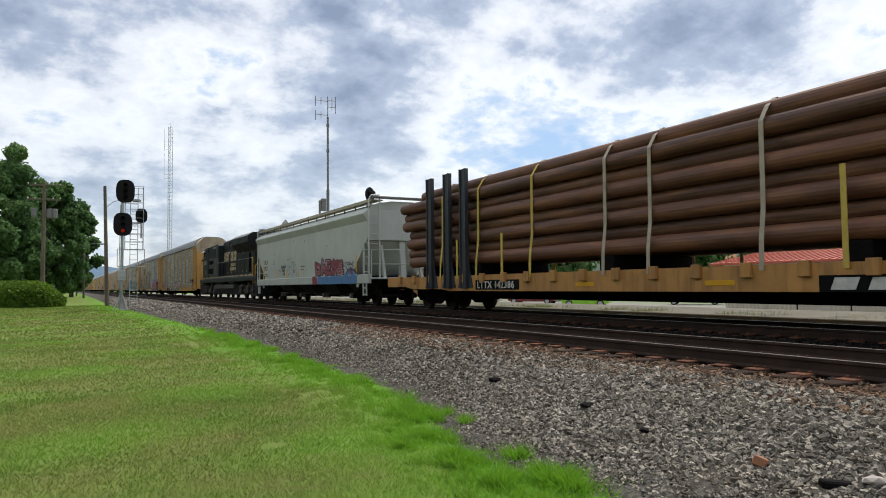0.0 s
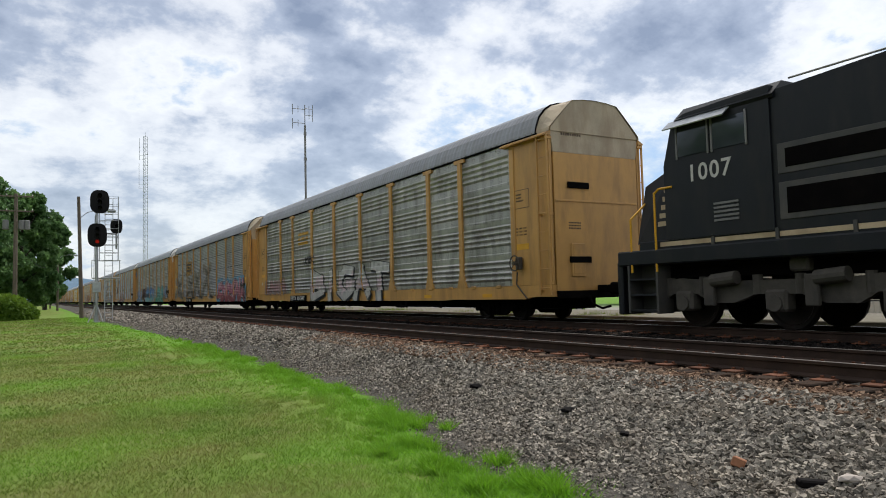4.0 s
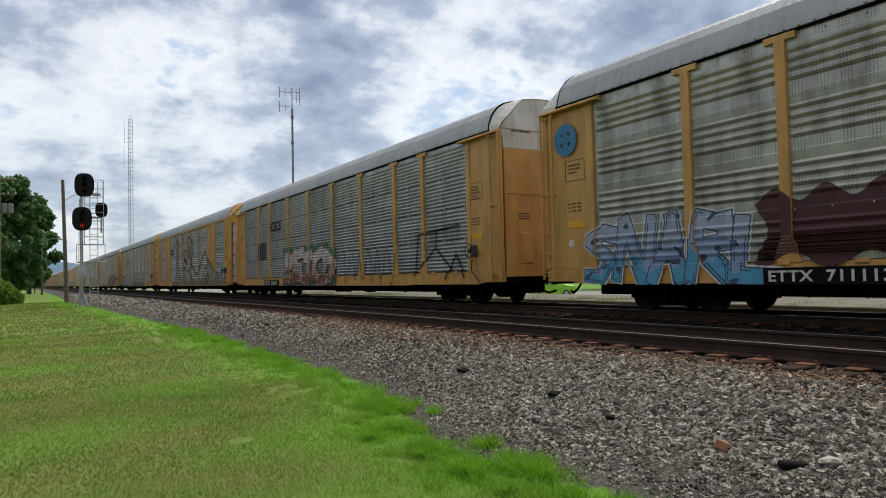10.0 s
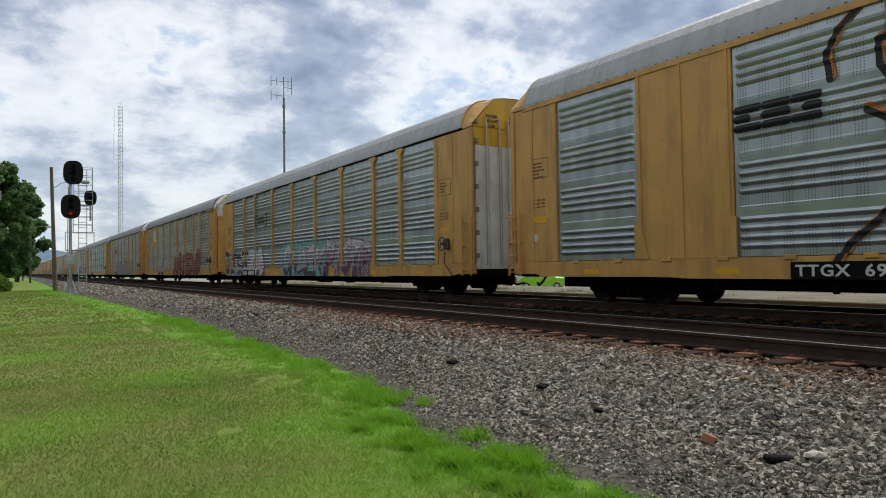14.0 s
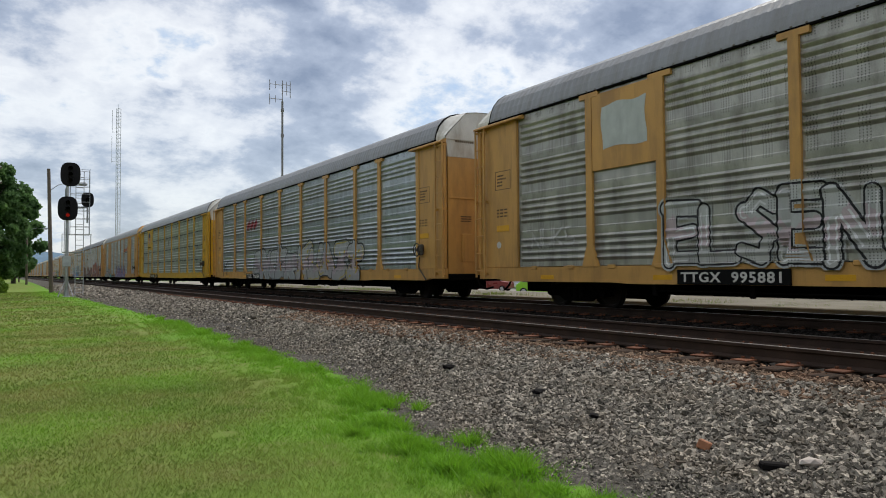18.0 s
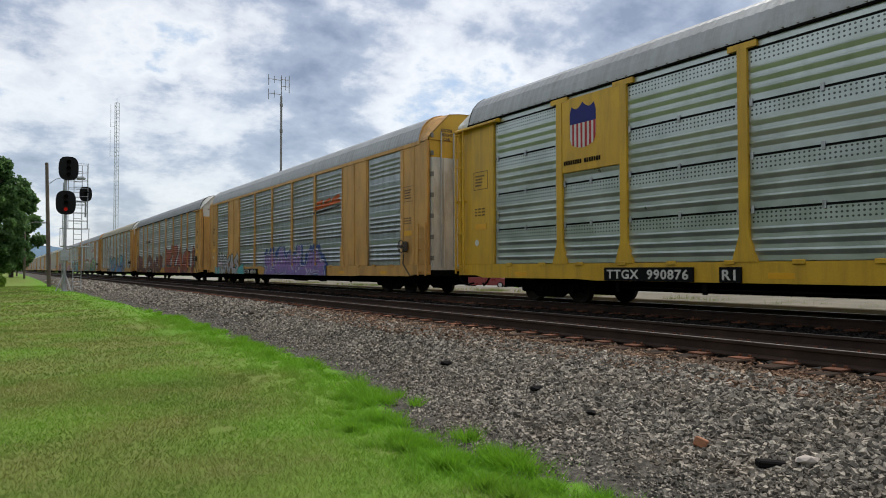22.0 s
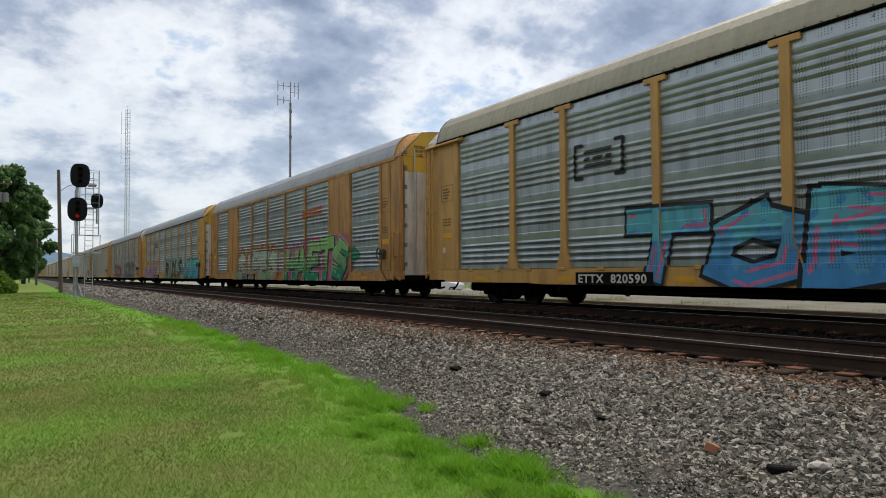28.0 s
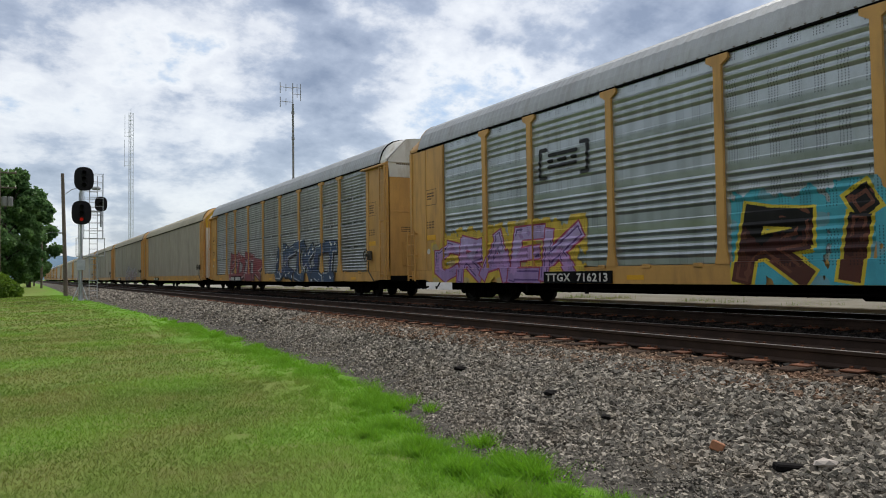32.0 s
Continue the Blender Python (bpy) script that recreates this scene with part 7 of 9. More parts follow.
def build_signal():
    s = thing("railway_signal", "silver railway signal mast with black heads and a ladder", "railway signal", pose(3.02, 45.4, 0.38, 0, 0, -3))
    part("mast", Mesh().tube((0, 0, 0.1), (0, 0, 7.3), 0.085, 14), GALV, s, "silver round mast")
    part("base", Mesh().lathe([(0.0, 0.26), (0.05, 0.26), (0.06, 0.14), (0.45, 0.10)], 16, 2), GALV, s, "cast mast base")
    part("foundation", Mesh().box(-0.4, 1.0, -0.4, 0.5, -0.4, 0.02, 0.03), CONCRETE, s, "concrete foundation")
    part("relay_box", Mesh().box(-0.22, 0.22, -0.25, -0.09, 1.75, 2.35, 0.02), GALV, s, "grey junction box")
    signal_head(s, 0.14, 7.0, 1.02, 1.36, -0.18, lit=False)
    signal_head(s, 0.02, 5.05, 1.02, 1.36, -0.18, lit=True)
    signal_head(s, 1.05, 5.65, 0.66, 0.86, 0.55, small=True)
    part("arm", Mesh().tube((0, 0.2, 5.2), (1.05, 0.6, 5.2), 0.05, 8).tube((1.05, 0.6, 4.3), (1.05, 0.6, 5.5), 0.05, 8), GALV, s, "side bracket arm")
    lad = part("ladder", Mesh().box(0.42, 0.46, 0.62, 0.66, 0.0, 7.3).box(0.84, 0.88, 0.62, 0.66, 0.0, 7.3), GALV, s, "silver climbing ladder")
    for k in range(23):
        part("rung", lambda: Mesh().tube((0.44, 0.64, 0), (0.86, 0.64, 0), 0.016, 6), GALV, lad, at=(0, 0, 0.25 + 0.305 * k), key="rung")
    for x in (0.15, 1.15):
        for y in (0.2, 1.0):
            part("cage_post", lambda: Mesh().box(-0.015, 0.015, -0.015, 0.015, 3.6, 7.4), GALV, s, "silver cage upright", at=(x, y, 0), key="cage_post")
    for k in range(9):
        hoop = Mesh()
        for a, b in (((0.15, 0.2), (1.15, 0.2)), ((1.15, 0.2), (1.15, 1.0)), ((0.15, 1.0), (1.15, 1.0)), ((0.15, 0.2), (0.15, 1.0))):
            hoop.tube((a[0], a[1], 0), (b[0], b[1], 0), 0.014, 5)
        part("cage_hoop", hoop, GALV, s, "silver cage hoop", at=(0, 0, 3.6 + 0.47 * k), key="cage_hoop")
    pl = part("platform", Mesh().box(-0.25, 1.25, 0.1, 0.9, 2.55, 2.60, 0.01), GALV, s, "grating platform")
    part("platform_rail", Mesh().path([(-0.25, 0.1, 2.6), (-0.25, 0.1, 3.6), (1.25, 0.1, 3.6), (1.25, 0.9, 3.6), (1.25, 0.9, 2.6)], 0.02, 6), GALV, pl, "platform rail")
    part("cable", Mesh().path([(-0.12, 0.05, 0.4), (-0.14, 0.05, 3.0), (-0.1, 0.05, 6.2)], 0.02, 5), GALV, s)
    for a in (-0.45, 0.35):
        part("stay", Mesh().tube((a, -0.3, 0.0), (0, 0, 1.1), 0.03, 6), GALV, s, "steel stay")
    # head of the signal for the far track, turned away
    t = thing("far_railway_signal", "black round signal head seen from behind on a slim mast", "railway signal", pose(18.2, 44.2, 0.3, 0, 0, 30))
    part("mast", Mesh().tube((0, 0, 0), (0, 0, 7.4), 0.08, 10), GALV, t, "silver round mast")
    part("backboard", Mesh().lathe([(-0.02, 0.50), (0.02, 0.50)], 26, 1, (0, 0, 7.55)), SIGNAL, t, "black round backboard")
    part("hood", Mesh().lathe([(-0.34, 0.2), (-0.02, 0.2)], 16, 1, (0, 0, 7.6)), SIGNAL, t, "lamp hood")


build_signal()


def pole(x, y, h, r, name, label, lean=0.0, lamp=False, cross=False, z=None):
    zz = float(ground_z(x, y)) if z is None else z
    p = thing(name, label, "pole", pose(x, y, zz, 0, lean, 0))
    part("shaft", Mesh().tube((0, 0, -0.4), (0, 0, h), r, 12, r1=r * 0.72), POLE_WOOD, p, "grey wooden pole")
    if lamp:
        pts = [(0.0, 0, h - 1.6), (0.55, 0, h - 1.15), (1.2, 0, h - 0.95), (1.9, 0, h - 0.98)]
        part("bracket", Mesh().path(pts, 0.025, 6), GALV, p, "curved lamp bracket")
        part("lamp", Mesh().lathe([(0.0, 0.05), (0.08, 0.12), (0.5, 0.14), (0.6, 0.05)], 12, 0, (1.85, 0, h - 1.02)), GALV, p, "grey street lamp head")
    if cross:
        for zc in (h - 0.25, h - 1.55):
            part("cross_arm", Mesh().box(-1.35, 1.35, -0.16, -0.06, zc - 0.06, zc + 0.06, 0.01), POLE_WOOD, p, "wooden cross-arm")
            for k in (-1.25, -0.7, 0.7, 1.25):
                part("insulator", lambda: Mesh().lathe([(0.06, 0.03), (0.12, 0.05), (0.2, 0.03)], 8, 2), WHITE, p, "pale insulator", at=(k, -0.11, zc), key="insulator")
        for x0 in (-0.75, 0.45, 0.85):
            part("transformer", Mesh().lathe([(h - 3.2, 0.2), (h - 3.15, 0.24), (h - 2.4, 0.24), (h - 2.35, 0.15)], 14, 2, (x0, -0.2, 0)), STEELGREY, p, "grey transformer can")
    return p


pole(2.85, 57.2, 8.8, 0.15, "street_lamp", "leaning grey wooden pole with a curved lamp bracket", -1.6, lamp=True)
pole(2.55, 110.0, 8.6, 0.15, "street_lamp", "grey wooden pole with a curved lamp bracket", 0.0, lamp=True)
pole(-1.6, 72.0, 10.8, 0.2, "utility_pole", "wooden utility pole with cross-arms and transformers", 0.0, cross=True)
pole(-0.2, 125.0, 6.4, 0.15, "utility_pole", "plain grey wooden pole", 0.0)
pole(2.3, 150.0, 7.5, 0.15, "utility_pole", "plain grey wooden pole", 0.0)

lines = thing("power_lines", "sagging dark overhead wires from the utility pole", "cable")
for dx, dy, zz, sag, n in ((-30, -8, 10.9, 5.0, 24), (-30, -8, 9.6, 5.0, 24), (4.0, 40, 7.3, 6.5, 16)):
    part("wire", Mesh().path([(-1.6 + dx * k / n, 72 + dy * k / n, zz - sag * k / n * (1 - k / n)) for k in range(n + 1)], 0.02, 4), SIGNAL, lines, "dark wire")


def leaf_cloud(name, centres, radii, count, size, material, seed, squash=0.85, rough=0.35):
    """Leaf clumps on and inside a set of lobes, with an uneven outline."""
    rng = np.random.default_rng(seed)
    c, r = np.array(centres, float), np.array(radii, float)
    pick = rng.choice(len(r), count, p=r ** 2 / (r ** 2).sum())
    d = rng.normal(size=(count, 3))
    d /= np.linalg.norm(d, axis=1)[:, None]
    lump = 1 + rough * (np.sin(4 * d[:, 0] + pick) * np.sin(5 * d[:, 1] + 2 * pick) * np.cos(3 * d[:, 2]))
    k = rng.uniform(0.25, 1.0, count) ** 0.35 * lump
    p = c[pick] + d * (r[pick] * k)[:, None] * np.array([1, 1, squash])
    s = size * rng.uniform(0.6, 1.3, count)
    m = turns(rng, count)
    quad = np.array([(-0.5, -0.3, 0), (0.1, -0.5, 0.1), (0.6, 0.1, 0), (0.0, 0.5, -0.1)])
    v = p[:, None] + np.einsum("nij,kj->nki", m, quad) * s[:, None, None]
    return raw_mesh(name, v.reshape(-1, 3), np.arange(4 * count).reshape(-1, 4), material)


def tree(x, y, h, r, seed, count=9000, size=0.55, label="broad green leafy tree", material=None, low=0.18):
    rng = random.Random(seed)
    z = float(ground_z(x, y))
    t = thing("tree", label, "tree", (x, y, z), group="")
    trunk = Mesh().tube((0, 0, -0.3), (0.1, 0, h * 0.3), r * 0.075, 10, r1=r * 0.055).tube((0.1, 0, h * 0.3), (0, 0.2, h * 0.75), r * 0.055, 8, r1=r * 0.02)
    lobes, radii = [], []
    for k in range(70):
        a = 2 * math.pi * k * 0.381966 + rng.uniform(-0.3, 0.3)
        f = (k + 0.5) / 70
        zz = h * (low + 0.06 + (0.90 - low) * f)
        wide = r * (0.42 + 0.62 * math.sin(math.pi * min(0.95, 0.10 + 0.84 * f))) * rng.uniform(0.45, 1.0)
        q = (wide * 0.85 * math.cos(a), wide * 0.85 * math.sin(a), zz + rng.uniform(-0.04, 0.04) * h)
        lobes.append(q)
        radii.append(r * rng.uniform(0.13, 0.27))
        if k % 6 == 0:
            trunk.tube((0.05, 0, min(h * 0.7, zz * 0.7)), (q[0] * 0.9, q[1] * 0.9, zz), r * 0.022, 6, r1=r * 0.008)
    part("trunk", trunk, BARK, t, "dark rough trunk and limbs")
    ob = new("crown", leaf_cloud("crown", lobes, radii, count, size, material or LEAF, seed))
    ob.parent = t
    tagged(ob, "dense green foliage")
    return t


tree(-7.6, 88, 16.2, 6.4, 1, 62000, 0.31, low=0.06)
tree(-14.8, 92, 18.5, 6.8, 2, 45000, 0.34, low=0.06)
tree(-1.6, 100, 14.6, 4.8, 3, 45000, 0.31, low=0.06)
tree(1.2, 128, 15.0, 4.6, 4, 24000, 0.42, low=0.06)
tree(-5.5, 140, 15.0, 6.0, 5, 9000, 0.7, low=0.04)
tree(-23, 96, 17.0, 7.0, 6, 9000, 0.65, low=0.06)


for k in range(11):  # unseen belt of trees closing the lawn, added for dark reflections in the train
    tree(-27 - 4 * (k % 2) - 0.6 * k, -22 + 10.5 * k, 13 + 2.5 * math.sin(2.3 * k), 6.0, 50 + k, 5200, 0.95, "leafy tree added out of view for dark reflections", low=0.03)


def hedge():
    t = thing("hedge", "clipped rounded green hedge on the lawn", "hedge", (0, 0, 0))
    z = 0.40
    core = Mesh()
    rings = []
    for k in range(13):
        u = k / 12
        x = -12 + 12.1 * u
        s = (1 - max(0, (u - 0.82) / 0.18) ** 2.4 * 0.75)
        rings.append([(x, 58 + 2.0 * s * math.cos(a), z + max(0, 1.72 * s * math.sin(a) ** 0.6 if math.sin(a) > 0 else 0)) for a in [math.pi * i / 10 for i in range(11)]])
    core.loft(rings, close=False)
    part("core", core, LEAF_HEDGE, t, "dark inner foliage")
    rng = np.random.default_rng(9)
    n = 26000
    u, a = rng.uniform(0, 1, n), rng.uniform(0, math.pi, n)
    s = 1 - np.clip((u - 0.82) / 0.18, 0, 1) ** 2.4 * 0.75
    p = np.stack([-12 + 12.15 * u, 58 + 2.05 * s * np.cos(a), z + 1.78 * s * np.sin(a) ** 0.6], -1) + rng.normal(0, 0.05, (n, 3))
    quad = np.array([(-0.5, -0.3, 0), (0.1, -0.5, 0.1), (0.6, 0.1, 0), (0.0, 0.5, -0.1)])
    v = p[:, None] + np.einsum("nij,kj->nki", turns(rng, n), quad) * (0.16 * rng.uniform(0.6, 1.3, n))[:, None, None]
    ob = new("leaves", raw_mesh("leaves", v.reshape(-1, 3), np.arange(4 * n).reshape(-1, 4), LEAF_HEDGE))
    ob.parent = t
    tagged(ob, "small bright clipped leaves")


hedge()


# ---- beyond the train ----
def lattice_tower():
    t = thing("radio_tower", "tall pale three-sided lattice radio tower", "radio tower", (30.6, 246.0, -0.5))
    H = 55.5
    legs = [(0.75 * math.cos(a), 0.75 * math.sin(a)) for a in (0.3, 2.4, 4.5)]
    for x, y in legs:
        part("leg", lambda: Mesh().tube((0, 0, 0), (0, 0, H), 0.075, 6), GALV, t, "steel leg", at=(x, y, 0), key="tower_leg")
    br = Mesh()
    n = 46
    for k in range(n):
        z0, z1 = H * k / n, H * (k + 1) / n
        for i in range(3):
            a, b = legs[i], legs[(i + 1) % 3]
            br.tube((*a, z0), (*b, z1), 0.03, 4)
            br.tube((*a, z1), (*b, z1), 0.03, 4)
    tagged(part("bracing", br, GALV, t, "zigzag bracing"), kind="stuff")
    for z0, z1, x in ((38.0, 46.5, -1.9), (47.5, 54.8, -1.8)):
        part("whip_antenna", Mesh().tube((x, 0, z0), (x, 0, z1), 0.06, 6).tube((x, 0, z0 + 0.3), (0, 0, z0 + 0.3), 0.04, 5).tube((x, 0, z0 + 1.6), (0, 0, z0 + 1.6), 0.03, 5), GALV, t, "slim whip antenna")
    part("top_rod", Mesh().tube((0, 0, H), (0, 0, H + 1.5), 0.04, 5), GALV, t)


lattice_tower()


def antenna_mast():
    t = thing("antenna_mast", "slim grey antenna mast with two four-bay aerials", "antenna mast", (24.45, 70.9, -0.3))
    H = 21.9
    part("mast", Mesh().tube((0, 0, 0), (0, 0, 12.0), 0.16, 12).tube((0, 0, 12.0), (0, 0, H - 2.0), 0.11, 10).tube((0, 0, H - 2.0), (0, 0, H + 0.2), 0.05, 8), STEELGREY, t, "stepped grey tube mast")
    for z in (12.0, 16.3, 19.0):
        part("collar", Mesh().lathe([(z - 0.15, 0.16), (z + 0.15, 0.16)], 12, 2), STEELGREY, t)
    part("equipment", Mesh().box(-0.75, -0.25, -0.2, 0.2, 9.9, 11.2, 0.04), STEELGREY, t, "grey equipment box")
    part("equipment", Mesh().box(-1.0, -0.8, -0.1, 0.1, 9.6, 11.0, 0.03), STEELGREY, t, "grey equipment tube")
    for s, z, w in ((-1, H - 0.3, 1.35), (1, H - 0.2, 0.85), (-1, H - 1.8, 1.35), (1, H - 0.9, 0.85)):
        a = part("aerial", Mesh().tube((0, 0, z), (s * w, 0, z), 0.03, 6).tube((s * w, 0, z - 0.65), (s * w, 0, z + 0.45), 0.035, 6), STEELGREY, t, "dipole aerial")
        part("loop", Mesh().path([(s * w * 0.55, 0, z - 0.4), (s * w * 0.55, 0, z + 0.35)], 0.03, 6), STEELGREY, a)


antenna_mast()


def station():
    x0, y1, y0, z0 = 33.0, 27.6, -26.0, -0.2
    b = thing("station_building", "low cream metal-sided building with a red metal roof", "building", (0, 0, 0))
    w = Mesh()
    step = 0.24
    y = y0
    prof = []
    while y < y1 - 0.01:
        prof += [(x0, y), (x0, y + 0.15), (x0 + 0.035, y + 0.17), (x0 + 0.035, y + 0.22)]
        y += step
    prof += [(x0, y1), (x0 + 11, y1), (x0 + 11, y0)]
    w.prism(prof, 2, z0, 2.75)
    part("wall", w, SIDING, b, "cream ribbed metal walls")
    roof = part("roof", Mesh().prism([(x0 - 0.7, 2.62), (x0 - 0.7, 2.70), (x0 + 5.5, 3.75), (x0 + 11.7, 2.70), (x0 + 11.7, 2.62), (x0 + 5.5, 3.65)], 1, y0 - 0.5, y1 - 7.2), STEELGREY, b, "pale grey metal roof")
    red = part("red_roof", Mesh().prism([(x0 - 0.75, 2.60), (x0 - 0.75, 2.72), (x0 + 5.5, 3.80), (x0 + 11.75, 2.72), (x0 + 11.75, 2.60), (x0 + 5.5, 3.66)], 1, y1 - 7.19, y1 + 0.5), REDROOF, b, "red standing-seam metal roof")
    for k in range(19):
        y = y1 - 7.0 + k * 0.4
        part("seam", lambda: Mesh().prism([(x0 - 0.75, 2.72), (x0 - 0.75, 2.77), (x0 + 5.5, 3.85), (x0 + 5.5, 3.80)], 1, -0.02, 0.02), REDROOF, red, at=(0, y, 0), key="roof_seam")
    for y in (24.6, 19.5, 15.2, 11.0, 6.0, 1.0):
        win = part("window", Mesh().box(x0 - 0.02, x0 + 0.02, y - 0.45, y + 0.45, 1.05, 2.25), GLASS, b, "dark window")
        for a in ((x0 - 0.06, x0 + 0.02, y - 0.55, y - 0.45, 0.98, 2.32), (x0 - 0.06, x0 + 0.02, y + 0.45, y + 0.55, 0.98, 2.32), (x0 - 0.06, x0 + 0.02, y - 0.45, y + 0.45, 2.25, 2.35), (x0 - 0.09, x0 + 0.02, y - 0.6, y + 0.6, 0.92, 1.05), (x0 - 0.05, x0 + 0.0, y - 0.03, y + 0.03, 1.05, 2.25)):
            part("window_frame", Mesh().box(*a, 0.01), TIE, win, "brown window frame")
    f = thing("pipe_fence", "dark two-rail pipe fence along the platform", "fence", (30.4, 0, 0))
    for z in (0.85, 1.45):
        part("rail", Mesh().tube((0, -20, z), (0, 21.5, z), 0.03, 6), SIGNAL, f, "dark pipe rail")
    for k in range(17):
        part("post", lambda: Mesh().tube((0, 0, -0.6), (0, 0, 1.5), 0.035, 6), SIGNAL, f, "dark pipe post", at=(0, -20 + 2.59 * k, 0), key="fence_post")


station()


def platform():
    m = Mesh()
    p = thing("platform", "weathered pale concrete platform edge with weeds", "platform", (0, 0, 0))
    p["kind"] = "structure"
    for k in range(24):
        y = -14 + 3.05 * k
        part("slab", lambda: Mesh().box(15.1, 19.4, 0.0, 3.03, 0.45, 0.80, 0.02), CONCRETE, p, "pale concrete slab", at=(0, y, 0), key="slab")
    rng = np.random.default_rng(8)
    n = 5000
    c = rng.uniform(-10, 60, 60)
    y = c[rng.integers(0, 60, n)] + rng.normal(0, 0.12, n)
    x = 15.02 + rng.normal(0, 0.05, n)
    h = rng.uniform(0.04, 0.16, n)
    x = np.where(rng.uniform(size=n) < 0.5, x, 15.15 + rng.uniform(0, 1.2, n))
    z = np.where(x > 15.11, 0.80, 0.62)
    a = rng.uniform(0, 6.28, n)
    p0 = np.stack([x - 0.012, y, z], -1)
    p1 = np.stack([x + 0.012, y + 0.01, z], -1)
    p2 = np.stack([x + 0.05 * np.cos(a), y + 0.05 * np.sin(a), z + h], -1)
    v = np.stack([p0, p1, p2], 1).reshape(-1, 3)
    tagged(new("weeds", raw_mesh("weeds", v, np.arange(3 * n).reshape(-1, 3), GRASS)), "sparse weeds at the foot of the platform edge", "weeds", kind="stuff")


platform()


def car_thing(x, y, rz, paint_mat, label, L=3.7, W=1.6, H=1.5):
    z = float(ground_z(x, y))
    c = thing("parked_car", label, "car", pose(x, y, z, 0, 0, rz), group="parked cars")
    h = L / 2
    prof = [(-h, 0.35), (-h, 0.75), (-h + 0.08, 0.92), (-h + 0.75, 1.02), (-h + 1.35, H - 0.06), (-h + 1.7, H), (h - 0.7, H), (h - 0.25, 1.0), (h, 0.85), (h, 0.35), (h - 0.35, 0.25), (-h + 0.35, 0.25)]
    rings = []
    for yy, s in ((-W / 2, 0.93), (-W / 2 + 0.12, 1.0), (W / 2 - 0.12, 1.0), (W / 2, 0.93)):
        rings.append([(px, yy * (1 - 0.14 * max(0, (pz - 0.95) / 0.6)), 0.25 + (pz - 0.25) * s) for px, pz in prof])
    part("body", Mesh().loft(rings), paint_mat, c, "glossy car body")
    for s in (-1, 1):
        yy = s * (W / 2 * 0.935)
        part("side_window", Mesh().prism([(-h + 1.35, 1.0), (-h + 1.62, H - 0.14), (0.05, H - 0.14), (0.05, 1.0)], 1, yy - 0.03, yy + 0.03), GLASS, c, "dark side window")
        part("side_window", Mesh().prism([(0.15, 1.0), (0.15, H - 0.14), (h - 0.75, H - 0.14), (h - 0.45, 1.0)], 1, yy - 0.03, yy + 0.03), GLASS, c, "dark side window")
        for xx in (-h + 0.65, h - 0.6):
            wh = part("wheel", Mesh().tube((xx, s * (W / 2 - 0.17), 0.29), (xx, s * (W / 2 + 0.01), 0.29), 0.29, 20), SIGNAL, c, "black tyre")
            part("rim", Mesh().tube((xx, s * (W / 2 + 0.005), 0.29), (xx, s * (W / 2 + 0.02), 0.29), 0.19, 16), GALV, wh, "silver rim")
    return c


car_thing(37.0, 44.6, 132, CARGREEN, "lime green small hatchback parked beyond the platform")
car_thing(50.5, 66.0, 128, WHITECAR, "white car parked beyond the platform", 4.5, 1.8, 1.5)
car_thing(47.5, 43.0, 128, DARKCAR, "dark red car parked beyond the platform", 4.5, 1.8, 1.5)
car_thing(40.0, 56.0, 125, DARKCAR, "dark red car parked beyond the platform", 4.6, 1.8, 1.5)
car_thing(52.0, 38.5, 130, WHITECAR, "white car parked beyond the platform", 4.6, 1.8, 1.55)
car_thing(36.0, 60.0, 125, WHITECAR, "white car parked beyond the platform", 4.6, 1.8, 1.55)


def far_house(x, y, w, d, h, wall_mat, roof_mat, label, rz=0, steep=0.6):
    z = float(ground_z(x, y))
    b = thing("house", label, "house", pose(x, y, z, 0, 0, rz))
    part("wall", Mesh().prism([(-w / 2, 0), (w / 2, 0), (w / 2, h), (0, h + steep * w / 2), (-w / 2, h)], 1, -d / 2, d / 2), wall_mat, b, "house walls")
    part("roof", Mesh().prism([(-w / 2 - 0.4, h - 0.2), (0, h + steep * w / 2 + 0.15), (w / 2 + 0.4, h - 0.2), (w / 2 + 0.4, h), (0, h + steep * w / 2 + 0.35), (-w / 2 - 0.4, h)], 1, -d / 2 - 0.4, d / 2 + 0.4), roof_mat, b, "pitched roof")
    for k in range(int(d // 3)):
        yy = -d / 2 + 1.5 + 3 * k
        for s in (-1, 1):
            part("window", Mesh().box(s * w / 2 - 0.03, s * w / 2 + 0.03, yy - 0.4, yy + 0.4, 1.0, 2.2), GLASS, b, "dark window")
    return b


far_house(70, 95, 9, 12, 4.5, WHITE, STEELGREY, "white house with a grey roof far behind the track", 20)
far_house(88, 80, 9, 12, 4.0, SIDING, BRICKRED, "cream house with a reddish roof far behind the track", 40)
far_house(62, 120, 10, 14, 5.0, BRICKRED, STEELGREY, "brick house with a grey roof far behind the track", 10)
st = thing("steeple", "grey pointed roof turret with a finial", "building", (32.0, 113.9, -0.2))
part("tower", Mesh().box(-2.2, 2.2, -2.2, 2.2, 0, 9.4, 0.05), SIDING, st, "square tower")
part("spire", Mesh().loft([[(-2.8, -2.8, 9.3), (2.8, -2.8, 9.3), (2.8, 2.8, 9.3), (-2.8, 2.8, 9.3)], [(-1.2, -1.2, 11.0), (1.2, -1.2, 11.0), (1.2, 1.2, 11.0), (-1.2, 1.2, 11.0)], [(-0.1, -0.1, 12.9), (0.1, -0.1, 12.9), (0.1, 0.1, 12.9), (-0.1, 0.1, 12.9)]]), STEELGREY, st, "pointed grey roof")

